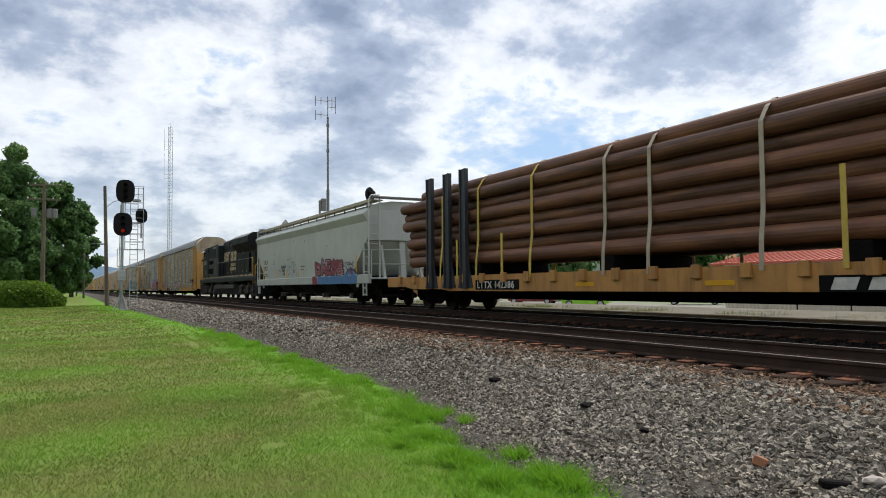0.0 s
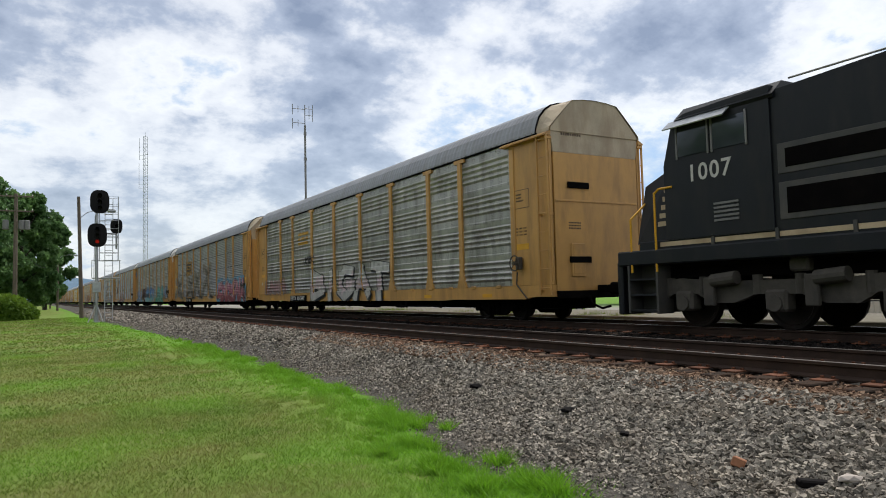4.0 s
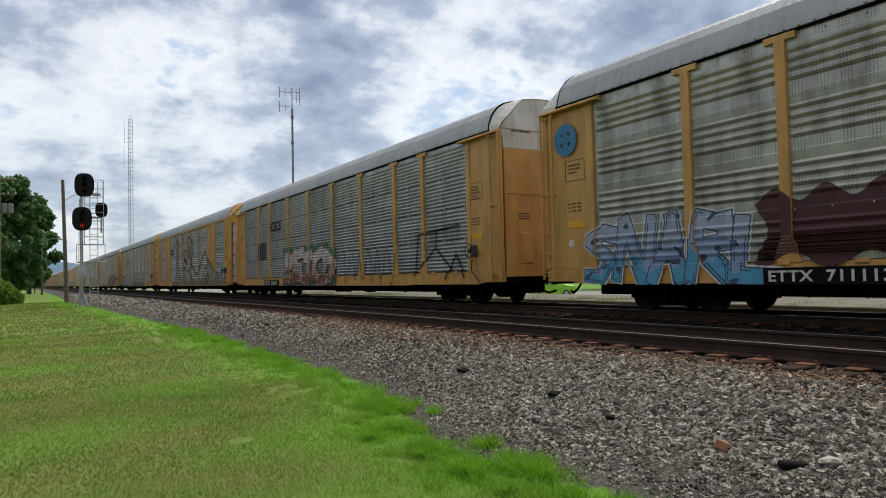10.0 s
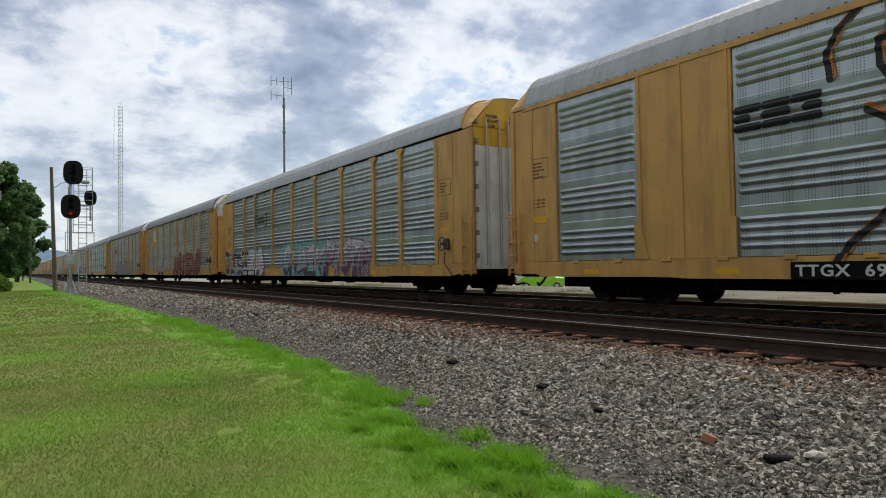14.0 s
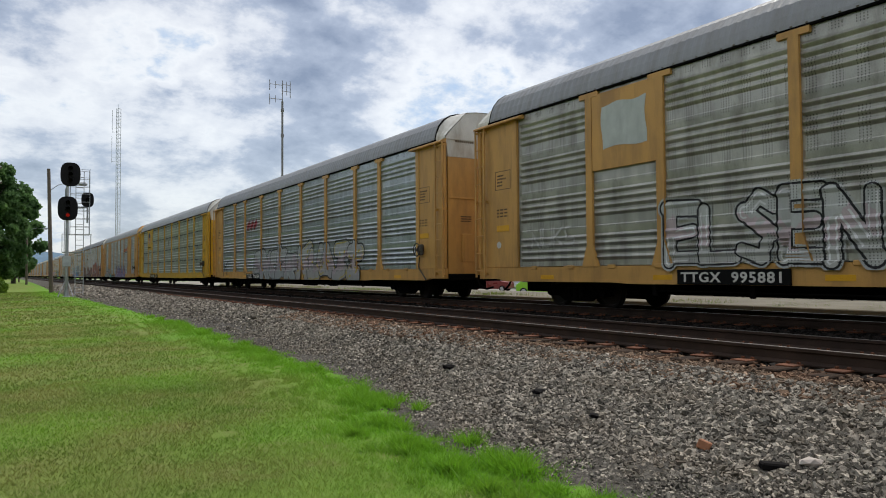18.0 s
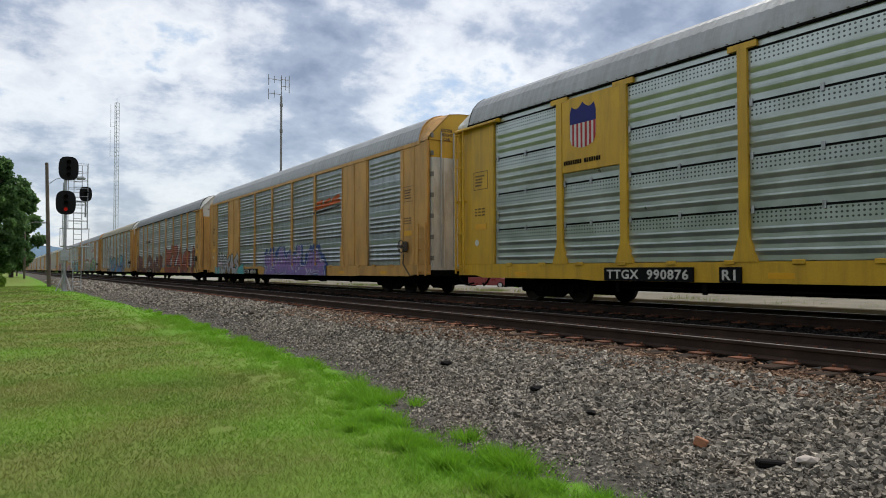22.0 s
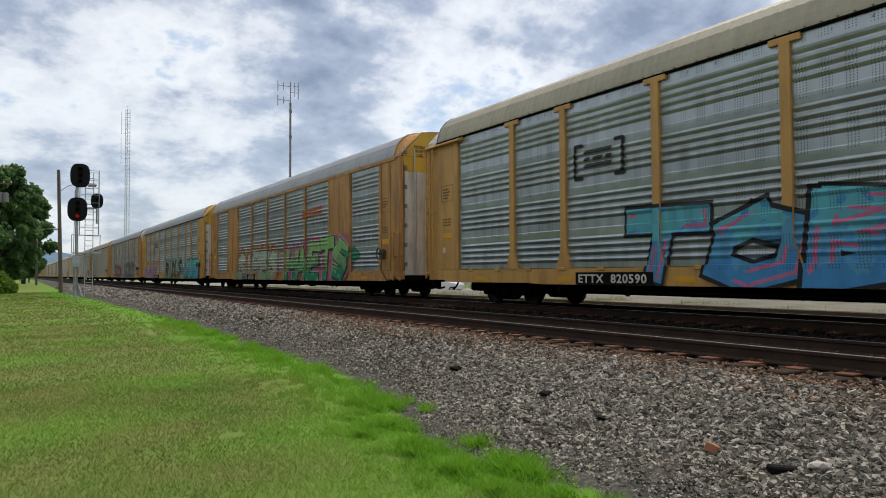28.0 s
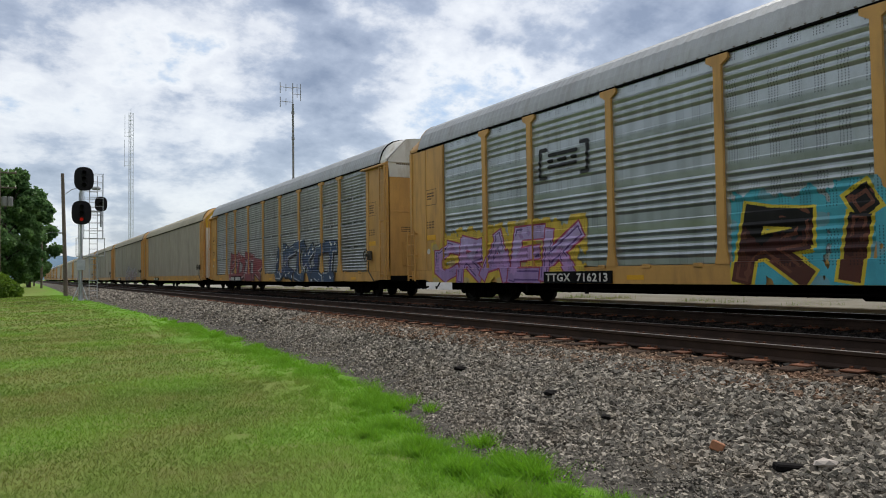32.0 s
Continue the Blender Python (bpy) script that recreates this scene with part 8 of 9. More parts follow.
for k, (x, y, h, r) in enumerate(((52, 66, 9, 4), (60, 60, 10, 4.5), (70, 62, 9, 4.5), (66, 48, 8, 4), (80, 55, 11, 5), (58, 82, 9, 4.5), (48, 84, 8, 4), (84, 40, 10, 5), (90, 24, 10, 5))):
    tree(x, y, h, r, 30 + k, 3500, 0.55, "leafy tree behind the station")


def hills():
    def ridge_mesh(pts, depth, seed, cell):
        rng = np.random.default_rng(seed)
        n = 160
        t = np.linspace(0, 1, n)
        px, py, pz = (np.interp(t, np.linspace(0, 1, len(pts)), [p[i] for p in pts]) for i in range(3))
        pz = pz * (1 + 0.03 * np.sin(23 * t) + 0.02 * np.sin(61 * t))
        d = np.stack([px, py], -1)
        d /= np.linalg.norm(d, axis=1)[:, None]
        rows = []
        m = 14
        for k in range(m):
            f = k / (m - 1)
            off = depth * (1 - f)
            rows.append(np.stack([px - d[:, 0] * off, py - d[:, 1] * off, -2 + (pz + 2) * f ** 0.8 + rng.normal(0, cell, n) * (0.3 + f)], -1))
        v = np.concatenate(rows)
        i = (np.arange(m - 1)[:, None] * n + np.arange(n - 1)[None]).ravel()
        return v, np.stack([i, i + 1, i + n + 1, i + n], -1)
    v, f = ridge_mesh([(150, 900, 18), (330, 800, 40), (520, 640, 62), (640, 480, 66), (760, 320, 60), (850, 60, 50), (850, -300, 40)], 420, 1, 2.2)
    tagged(new("backdrop", raw_mesh("hill", v, f, HILL)), "wooded green hillside beyond the town", "hill", kind="structure")
    v, f = ridge_mesh([(-1600, 2600, 80), (-600, 3100, 120), (-100, 3200, 118), (330, 3200, 78), (900, 3100, 70), (1500, 2900, 110), (2300, 2300, 120)], 500, 2, 2.0)
    tagged(new("backdrop", raw_mesh("far_ridge", v, f, HILLFAR)), "hazy blue far ridge", "hill", kind="structure")


hills()

# ---- the train in order ----
BLK, WHT = (0.025, 0.025, 0.028), (0.55, 0.54, 0.52)
SILVER = (0.33, 0.34, 0.34)


def sign(car, where, y0, y1, z0, z1, board, mark, label, frame=False):
    """A plain painted emblem: an optional board, three block shapes in place of letters, or a bracketed frame."""
    if board:
        patch(car, where, y0, y1, z0, z1, board, label + " ground")
    h, w = z1 - z0, y1 - y0
    lines = []
    if frame:
        for a, s in ((y1, -1), (y0, 1)):
            lines.append([(a + s * 0.22, z1), (a, z1), (a, z0), (a + s * 0.22, z0)])
        inset = 0.32
    else:
        inset = 0.14 * w
    a, b, c, d = y1 - inset, y0 + inset, z0 + 0.36 * h, z1 - 0.22 * h
    s = (a - b) / 3
    for k, g in enumerate((((0, 3, 2, 3), (0, 1.5, 1, 1.5), (0, 0, 2, 0)), ((0, 3, 2, 3), (0, 1.5, 2, 1.5), (0, 0, 2, 0)), ((0, 3, 2, 3), (1, 1.5, 2, 1.5), (0, 0, 2, 0)))):
        for q in g:
            lines.append([(a - k * s - (0.1 + 0.38 * q[0]) * s, c + q[1] / 3 * (d - c)), (a - k * s - (0.1 + 0.38 * q[2]) * s, c + q[3] / 3 * (d - c))])
    drawn(car, where, lines, 0.045 if frame else 0.07, mark, label=label)


def build_train():
    train = []

    def put(car, y6):
        train.append((car, y6))
    put(pipe_car(), -59.2 - 27.1)
    put(hopper_car(), -57.96)
    put(locomotive(), -37.75)

    def at(k):
        slack = (0.5, 0.4, 0.43, 0.5, 0.22, 0.27, 0.42, 0.41, 0.17, 0.12, 0.47, 0.57, 0.6, 0.76)
        return -14.93 + PITCH * (k - 1) + (slack[k - 1] if k < 15 else 0.75)
    grey = "gold-framed grey motor car carrier"

    # white sprayed piece and a small gold emblem
    c = autorack(1, "A", 1, GOLD, PANEL_DARK, ROOF_DARK, "cream_top", 19.6, grey + " with white graffiti and gold emblem", mark="ETTX  851547")
    s = surface_x("A", 1)
    sign(c, s, 17.9, 19.9, 2.95, 4.05, None, (0.55, 0.30, 0.03), "gold block emblem")
    piece(c, s, 9.4, 17.8, 0.58, 2.15, 5, 21, (0.56, 0.55, 0.51), (0.50, 0.48, 0.44), (0.018, 0.018, 0.02), halo=(0.45, 0.44, 0.36), fat=0.17, word="BIGAT", wild=0.2, slant=-0.1, edge=1.2, shine=(0.42, 0.41, 0.38), label="white graffiti with thick black shading")
    piece(c, s, 21.7, 25.2, 0.95, 1.8, 4, 4, (0.36, 0.25, 0.22), (0.33, 0.22, 0.20), (0.20, 0.15, 0.13), fat=0.24, shade=False, shine=(0.4, 0.3, 0.27), label="faded pink sprayed blocks")
    scrawl(c, s, 17.4, 18.9, 2.3, 2.7, 5, 8, BLK, 0.03)
    put(c, at(1))

    # grey and black crossing shapes, bright blue and red piece near the front
    c = autorack(2, "A", 2, GOLD, PANEL, ROOF_DARK, "cream_top", 19.5, grey + " with blue and dark red graffiti", mark="ETTX  710259")
    s = surface_x("A", 2)
    sign(c, s, 18.4, 20.9, 2.75, 3.9, (0.42, 0.24, 0.05), (0.02, 0.02, 0.03), "dark block emblem on gold")
    for a, up in ((24.2, 1.0), (19.0, 1.0), (16.2, 1.15), (12.4, 1.3)):
        legs = [[(a + 1.6, 1.0), (a + 1.0, 1.4 * up), (a + 0.2, 1.6 * up), (a - 0.6, 2.2 * up), (a - 1.2, 2.45 * up)], [(a + 1.2, 2.4 * up), (a + 0.3, 2.2 * up), (a - 0.2, 1.6 * up), (a - 1.0, 1.2), (a - 2.0, 1.05)]]
        drawn(c, s, legs, 0.36, (0.32, 0.29, 0.235), (0.50, 0.49, 0.45), 0.03, "tan crossing shapes with a white outline")
        drawn(c, s, [[(y + 0.15, z - 0.12) for y, z in legs[0][:4]], [(y - 0.1, z - 0.15) for y, z in legs[1][1:]], [(a + 0.6, 2.3 * up), (a - 0.3, 2.05 * up), (a - 1.0, 2.2 * up)]], 0.10, (0.05, 0.048, 0.045), label="black strokes inside the tan shapes")
    scrawl(c, s, 11.0, 25.0, 1.0, 2.2, 7, 33, (0.42, 0.41, 0.37), 0.016, "thin white scrawl")
    patch(c, s, 22.0, 25.0, 1.0, 1.35, (0.30, 0.27, 0.22), "faded tan ground", 0.06)
    piece(c, s, 1.2, 8.8, 0.56, 2.0, 6, 14, (0.50, 0.24, 0.28), (0.26, 0.05, 0.06), (0.03, 0.03, 0.04), halo=(0.5, 0.52, 0.55), cloud=(0.13, 0.36, 0.55), fat=0.2, wild=0.4, edge=0.8, label="dark red and pink graffiti on a bright blue cloud")
    put(c, at(2))

    # three pieces: pale blue letters, blue-green letters, large teal shapes
    c = autorack(3, "A", 1, GOLD, PANEL_DARK, ROOF, "white_top", 19.8, grey + " with blue and teal graffiti", mark="ETTX  711113")
    s = surface_x("A", 1)
    patch(c, s, 14.5, 21.0, 0.98, 2.1, (0.09, 0.035, 0.04), "dark maroon sprayed ground", 0.12)
    piece(c, s, 20.6, 25.4, 0.56, 2.05, 5, 3, (0.36, 0.40, 0.52), (0.10, 0.33, 0.50), (0.06, 0.07, 0.12), halo=(0.6, 0.6, 0.6), fat=0.15, word="SNARL", shade=False, wild=0.15, shine=(0.05, 0.09, 0.14), label="pale blue outlined graffiti letters")
    piece(c, s, 11.3, 17.8, 0.56, 2.2, 5, 18, (0.09, 0.26, 0.58), (0.20, 0.46, 0.42), (0.05, 0.12, 0.25), halo=(0.6, 0.62, 0.6), fat=0.27, wild=0.35, shade=False, shine=(0.16, 0.40, 0.60), label="blue and green outlined graffiti")
    drawn(c, s, [[(11.4, 0.9), (11.5, 1.7), (11.1, 2.05), (10.6, 1.95), (10.4, 1.5), (10.5, 0.95), (11.0, 0.7), (11.4, 0.9)], [(11.1, 1.3), (10.9, 1.45), (10.75, 1.25), (10.95, 1.1)]], 0.035, WHT, label="white sprayed outline of a round shape")
    piece(c, s, 4.8, 9.6, 0.56, 2.1, 5, 26, (0.12, 0.42, 0.38), (0.05, 0.30, 0.18), (0.40, 0.48, 0.46), halo=(0.05, 0.12, 0.12), fat=0.22, wild=0.6, shade=False, shine=(0.42, 0.26, 0.24), label="large teal and green graffiti shapes")
    piece(c, s, 2.5, 4.5, 1.0, 2.2, 2, 5, (0.20, 0.27, 0.36), (0.24, 0.3, 0.36), (0.08, 0.1, 0.14), fat=0.18, label="small blue-grey graffiti")
    drawn(c, s, [[(4.25, 1.75), (3.9, 1.45), (3.75, 1.8)], [(3.5, 1.8), (3.2, 1.75), (3.3, 1.5), (3.55, 1.6), (3.5, 1.8)], [(3.35, 1.5), (3.1, 1.3), (3.3, 1.15), (3.55, 1.3), (3.35, 1.5)]], 0.03, (0.16, 0.30, 0.48), label="small blue sprayed marks")
    drawn(c, s, [[(26.0 + 0.30 * math.cos(a * 0.5), 4.0 + 0.30 * math.sin(a * 0.5)) for a in range(14)], [(26.0, 3.75), (26.0, 4.25)], [(25.75, 4.0), (26.25, 4.0)]], 0.09, (0.06, 0.22, 0.42), label="round blue emblem")
    put(c, at(3))

    # white piece with green edges, black loops
    c = autorack(4, "A", 2, GOLD, PANEL, ROOF, "white_top", 20.25, grey + " with white graffiti and black scrawls", mark="TTGX  156017")
    s = surface_x("A", 2)
    sign(c, s, 18.4, 20.8, 3.1, 3.95, None, BLK, "black slanting emblem")
    patch(c, s, 21.2, 22.7, 1.95, 2.85, (0.05, 0.05, 0.045), "dark repainted patch")
    piece(c, s, 11.9, 18.2, 0.6, 2.2, 5, 41, (0.54, 0.49, 0.50), (0.20, 0.085, 0.055), (0.05, 0.02, 0.025), halo=(0.32, 0.22, 0.20), cloud=(0.03, 0.22, 0.11), fat=0.2, wild=0.3, shine=(0.5, 0.42, 0.42), label="white and brown graffiti on a green cloud")
    loop = [(10.9 - 4.6 * k / 60, 1.3 + (0.62 + 0.1 * math.sin(0.7 * k)) * math.cos(k * 0.62 + 0.4 * math.sin(0.3 * k))) for k in range(61)]
    drawn(c, s, [loop], 0.018, BLK, label="black looping scrawl")
    drawn(c, s, [[(4.9, 0.95), (4.7, 2.2), (2.2, 2.35)], [(4.6, 1.1), (3.6, 1.75), (2.6, 1.0)], [(3.6, 1.75), (3.5, 2.3)], [(3.0, 0.75), (2.4, 1.5), (1.9, 0.8)]], 0.035, BLK, label="black angular scrawl")
    put(c, at(4))

    # gold-panelled car with a black and orange line drawing
    c = autorack(5, "B", 1, GOLD, PANEL_BLUE, ROOF, "white_door", 18.1, "gold and grey motor car carrier with a black line drawing", mark="TTGX  691660")
    s = surface_x("B", 1)
    sign(c, s, 18.35, 20.6, 2.95, 3.75, None, BLK, "black slanting emblem")
    buff = (0.25, 0.265, 0.245)
    for y, z0, z1 in ((17.58, 3.6, 4.7), (17.58, 1.0, 1.6), (14.82, 1.0, 3.2), (12.05, 1.0, 4.2), (9.29, 1.0, 1.9)):
        patch(c, s, y - 0.13, y + 0.13, z0, z1, buff, "grey buffed paint on a post")
    for y, z1 in ((6.4, 2.42), (5.9, 2.25), (5.4, 2.05), (4.9, 1.8), (4.4, 1.6)):
        patch(c, s, y - 0.4, y + 0.1, 1.0, z1 - 0.06, buff, "grey buffed paint on the blank panel")
    ORG = (0.55, 0.20, 0.05)
    ink = "black and orange sprayed line drawing"
    drawn(c, s, [[(18.1, 4.75), (18.4, 4.5), (18.6, 4.15), (18.55, 3.75)],
                 [(18.5, 0.84), (18.3, 1.13), (17.9, 1.45), (17.5, 1.83), (17.2, 2.25), (17.1, 2.64), (17.0, 3.25), (17.0, 3.79), (17.1, 4.14), (17.5, 4.25), (17.8, 4.18), (17.8, 3.82), (17.6, 3.49), (17.3, 3.18), (17.1, 2.91), (17.2, 2.49), (17.5, 2.2), (17.4, 2.6), (17.6, 2.91), (18.0, 3.16)],
                 [(15.7, 4.75), (15.3, 4.3), (15.1, 3.9), (15.0, 3.5), (15.1, 2.81), (14.9, 3.1)]], 0.055, BLK, ORG, 0.012, ink, (-0.045, 0.045))
    drawn(c, s, [[(14.9, 3.03), (14.4, 3.27), (14.0, 3.42), (13.6, 3.13), (13.1, 2.81), (12.8, 2.61), (12.5, 2.8), (12.3, 3.02), (12.2, 3.28), (12.3, 3.46), (12.5, 3.5), (12.7, 3.37), (12.7, 3.16), (12.5, 3.07), (12.5, 2.87)],
                 [(12.5, 3.07), (13.0, 3.26), (13.3, 3.71), (13.2, 4.05), (12.9, 4.26), (12.3, 4.27), (11.9, 4.11), (11.6, 3.78), (11.5, 3.38), (11.6, 2.92), (11.8, 2.51), (12.05, 2.28)]], 0.06, BLK, ORG, 0.012, ink, (-0.045, 0.045))
    drawn(c, s, [[(12.05, 2.28), (11.0, 1.79), (10.05, 1.37), (9.1, 1.88), (8.2, 2.45), (7.2, 2.94), (6.4, 2.5), (5.6, 2.2), (4.9, 1.79), (3.8, 1.34)],
                 [(14.6, 2.58), (14.1, 2.8), (13.4, 2.33), (13.6, 2.21), (14.2, 2.47), (14.6, 2.58)], [(14.1, 2.63), (13.7, 2.36)]], 0.06, BLK, ORG, 0.012, ink, (-0.045, 0.045))
    drawn(c, s, [[(13.4, 0.67), (14.1, 1.17), (14.6, 1.65), (14.8, 1.97), (14.6, 2.04), (13.9, 1.78), (13.4, 1.53), (12.9, 1.81), (12.5, 1.67), (12.0, 1.24), (11.4, 0.92), (10.9, 0.58)],
                 [(8.4, 0.68), (8.0, 1.28), (7.1, 1.93), (6.5, 1.55), (5.9, 1.14), (6.7, 0.71), (6.9, 0.87)], [(7.5, 1.18), (7.1, 1.33), (6.8, 1.16), (7.1, 1.03), (7.4, 1.07)], [(7.8, 0.98), (7.4, 0.61)]], 0.06, BLK, ORG, 0.012, ink, (-0.045, 0.045))
    patch(c, s, 2.2, 3.9, 1.0, 1.5, (0.25, 0.265, 0.245), "grey repainted lower patch", 0.05)
    patch(c, s, 2.0, 16.8, 0.66, 0.93, (0.20, 0.205, 0.18), "grey buffed band along the sill", 0.015)
    scrawl(c, s, 15.0, 17.0, 1.0, 1.9, 4, 15, BLK, 0.025)
    put(c, at(5))

    # white and purple pieces, white doors
    c = autorack(6, "H", 1, GOLD, PANEL_BLUE, ROOF, "white_door", 21.5, grey + " with white doors and purple graffiti")
    s = surface_x("H", 1)
    sign(c, s, 18.6, 20.4, 3.1, 3.7, None, BLK, "small black emblem", frame=True)
    piece(c, s, 19.1, 21.8, 0.6, 2.0, 2, 9, (0.5, 0.5, 0.5), (0.48, 0.47, 0.47), (0.15, 0.15, 0.16), fat=0.24, label="white graffiti")
    piece(c, s, 21.9, 26.3, 0.6, 1.9, 4, 11, BLK, (0.06, 0.06, 0.07), (0.5, 0.5, 0.5), fat=0.15, label="black graffiti with white edges")
    piece(c, s, 11.0, 16.0, 0.56, 1.95, 5, 20, (0.52, 0.49, 0.52), (0.06, 0.07, 0.08), BLK, halo=(0.5, 0.52, 0.52), cloud=(0.14, 0.40, 0.40), fat=0.15, word="ONDEK", wild=0.12, shade=False, label="white and black graffiti letters on a teal cloud")
    piece(c, s, 6.6, 10.8, 0.56, 2.0, 5, 22, (0.52, 0.44, 0.50), (0.12, 0.05, 0.10), BLK, halo=(0.46, 0.38, 0.46), fat=0.15, word="PISTR", wild=0.15, shade=False, label="pink and dark purple graffiti letters")
    put(c, at(6))

    # gold sign panel with a white patch, red piece, white letters
    c = autorack(7, "A", 1, GOLD, PANEL_DARK, ROOF_DARK, "white_top", 18.95, grey + " with sign panel and red graffiti", special={8: GOLD}, mark="TTGX  995881")
    s = surface_x("A", 1)
    patch(c, flat_x(1.558), 20.85, 22.1, 3.5, 4.45, (0.52, 0.55, 0.52), "white repainted patch", 0.03)
    piece(c, s, 16.4, 20.4, 0.95, 2.2, 5, 30, (0.52, 0.53, 0.51), (0.46, 0.46, 0.43), (0.02, 0.02, 0.022), halo=(0.45, 0.46, 0.44), fat=0.15, word="ELSEN", soft=True, shade=False, edge=1.3, wild=0.12, slant=0.0, label="white graffiti letters with black edges")
    piece(c, s, 4.4, 13.1, 0.62, 2.25, 6, 31, (0.26, 0.085, 0.065), (0.21, 0.055, 0.05), (0.02, 0.02, 0.02), halo=(0.42, 0.41, 0.38), fat=0.17, word="RATEAG", wild=0.15, shine=(0.30, 0.12, 0.10), label="dark red graffiti with black edges")
    scrawl(c, s, 3.0, 4.6, 1.2, 1.9, 4, 6, BLK, 0.018)
    scrawl(c, s, 23.0, 24.6, 1.4, 1.9, 4, 16, WHT, 0.03)
    put(c, at(7))

    # long grey and white piece, red emblem
    c = autorack(8, "A", 1, GOLD, PANEL_BLUE, ROOF_DARK, "white_top", 18.9, grey + " with silver graffiti and red emblem", mark="TTGX  710559")
    s = surface_x("A", 1)
    m = (0.30, 0.04, 0.05)
    for a in (20.1, 19.5, 18.9):
        drawn(c, s, [[(a, 3.3), (a - 0.42, 3.62)], [(a - 0.1, 3.2), (a - 0.5, 3.5)]], 0.07, m, label="red slanting block emblem")
    piece(c, s, 12.7, 18.7, 0.56, 2.05, 5, 52, (0.36, 0.375, 0.375), SILVER, BLK, fat=0.26, soft=True, shade=False, wild=0.35, shine=(0.5, 0.5, 0.5), label="silver graffiti with black edges")
    piece(c, s, 5.8, 12.3, 0.56, 2.1, 5, 53, (0.40, 0.41, 0.41), (0.34, 0.33, 0.32), BLK, fat=0.26, soft=True, shade=False, wild=0.35, shine=(0.45, 0.36, 0.06), label="silver graffiti with black edges and yellow marks")
    scrawl(c, s, 23.8, 24.8, 0.7, 1.6, 1, 5, BLK, 0.03)
    put(c, at(8))

    # clean yellow car with a shield
    c = autorack(9, "A", 3, YELLOW, PANEL_BRIGHT, ROOF, "white_top", 19.9, "bright yellow motor car carrier with shiny ribbed sides", special={8: YELLOW}, mark="TTGX  990876")
    s = flat_x(1.558)
    P, Q = grid(21.2, 22.3, 3.4, 4.7)
    u, v = np.abs(P - 21.72) / 0.42, (Q - 3.55) / 1.05
    inside = (u < np.clip(0.75 + 0.35 * np.sin(v * 3.0), 0, 1)) & (v > 0.12 * u ** 2 + 0.02) & (v < 1.0 - 0.12 * np.abs(np.sin(u * 3.1)))
    ids = np.where(inside, np.where(v > 0.55, 2, np.where(np.sin((P - 21.72) * 46) > 0, 3, 4)), 0)
    paint(c, s, ids, P, Q, {2: (0.02, 0.025, 0.16), 3: (0.45, 0.03, 0.04), 4: (0.6, 0.58, 0.55)}, "blue, red and white shield emblem")
    slogan = bars(Mesh(), 22.35, 3.22, 16, 0.055, 0.10, 0.02, -1.560, skip=(8,))
    part("lettering", slogan, PLATE, c, "small dark lettering")
    r1 = part("number_board", Mesh().box(-1.603, -1.544, -0.22, 0.22, 0.58, 0.86, 0.004), PLATE, c, "small black board", at=(0, 17.95, 0))
    writing("lettering", "R1", -1.605, 0.17, 0.63, 0.18, LETTER, r1, "white characters", 1.15)
    put(c, at(9))

    # gold-panelled car, purple piece, orange emblem
    c = autorack(10, "B", 1, GOLD, PANEL_BLUE, ROOF, "white_door", 18.1, "gold and grey motor car carrier with purple graffiti", mark="CTTX  692131")
    s = surface_x("B", 1)
    drawn(c, s, [[(9.2, 3.35), (6.75, 3.5)], [(9.0, 3.55), (8.5, 3.6), (8.6, 3.45)], [(8.2, 3.55), (7.7, 3.62)], [(7.4, 3.6), (6.8, 3.7)]], 0.07, (0.55, 0.10, 0.02), label="orange slanting emblem")
    drawn(c, s, [[(9.3, 3.15), (6.8, 3.3)]], 0.04, BLK, label="black stripe under the emblem")
    piece(c, s, 8.2, 15.7, 0.54, 1.7, 5, 61, (0.26, 0.19, 0.42), (0.22, 0.155, 0.36), (0.05, 0.04, 0.12), halo=(0.58, 0.56, 0.62), cloud=(0.05, 0.09, 0.25), fat=0.27, wild=0.45, soft=True, shade=False, shine=(0.5, 0.48, 0.55), label="purple graffiti with pale edges on dark blue")
    patch(c, s, 24.3, 25.35, 0.56, 0.95, (0.12, 0.42, 0.42), "teal sprayed ground", 0.05)
    patch(c, s, 19.4, 21.0, 0.56, 1.05, (0.12, 0.42, 0.42), "teal sprayed ground", 0.07)
    piece(c, s, 20.3, 24.9, 0.54, 1.7, 5, 62, (0.40, 0.41, 0.40), (0.37, 0.375, 0.365), BLK, fat=0.15, word="HOKAS", wild=0.15, slant=0.2, shade=False, edge=1.7, shine=(0.40, 0.41, 0.40), label="grey graffiti letters with thick black edges")
    put(c, at(10))

    # brown-red pieces over the lower half
    c = autorack(11, "A", 1, GOLD, PANEL_BLUE, ROOF_DARK, "white_top", 19.05, grey + " with large brown-red graffiti below", mark="ETTX  703662")
    s = surface_x("A", 1)
    part("lettering", bars(Mesh(), 20.95, 3.15, 8, 0.2, 0.22, 0.07, -1.552), STENCIL, c, "dark lettering")
    piece(c, s, 13.3, 25.6, 0.58, 2.1, 5, 70, (0.17, 0.065, 0.05), (0.15, 0.055, 0.045), (0.04, 0.02, 0.018), halo=(0.45, 0.50, 0.52), fat=0.18, soft=True, word="BLOWS", wild=0.12, shine=(0.17, 0.065, 0.05), label="dark brown graffiti letters")
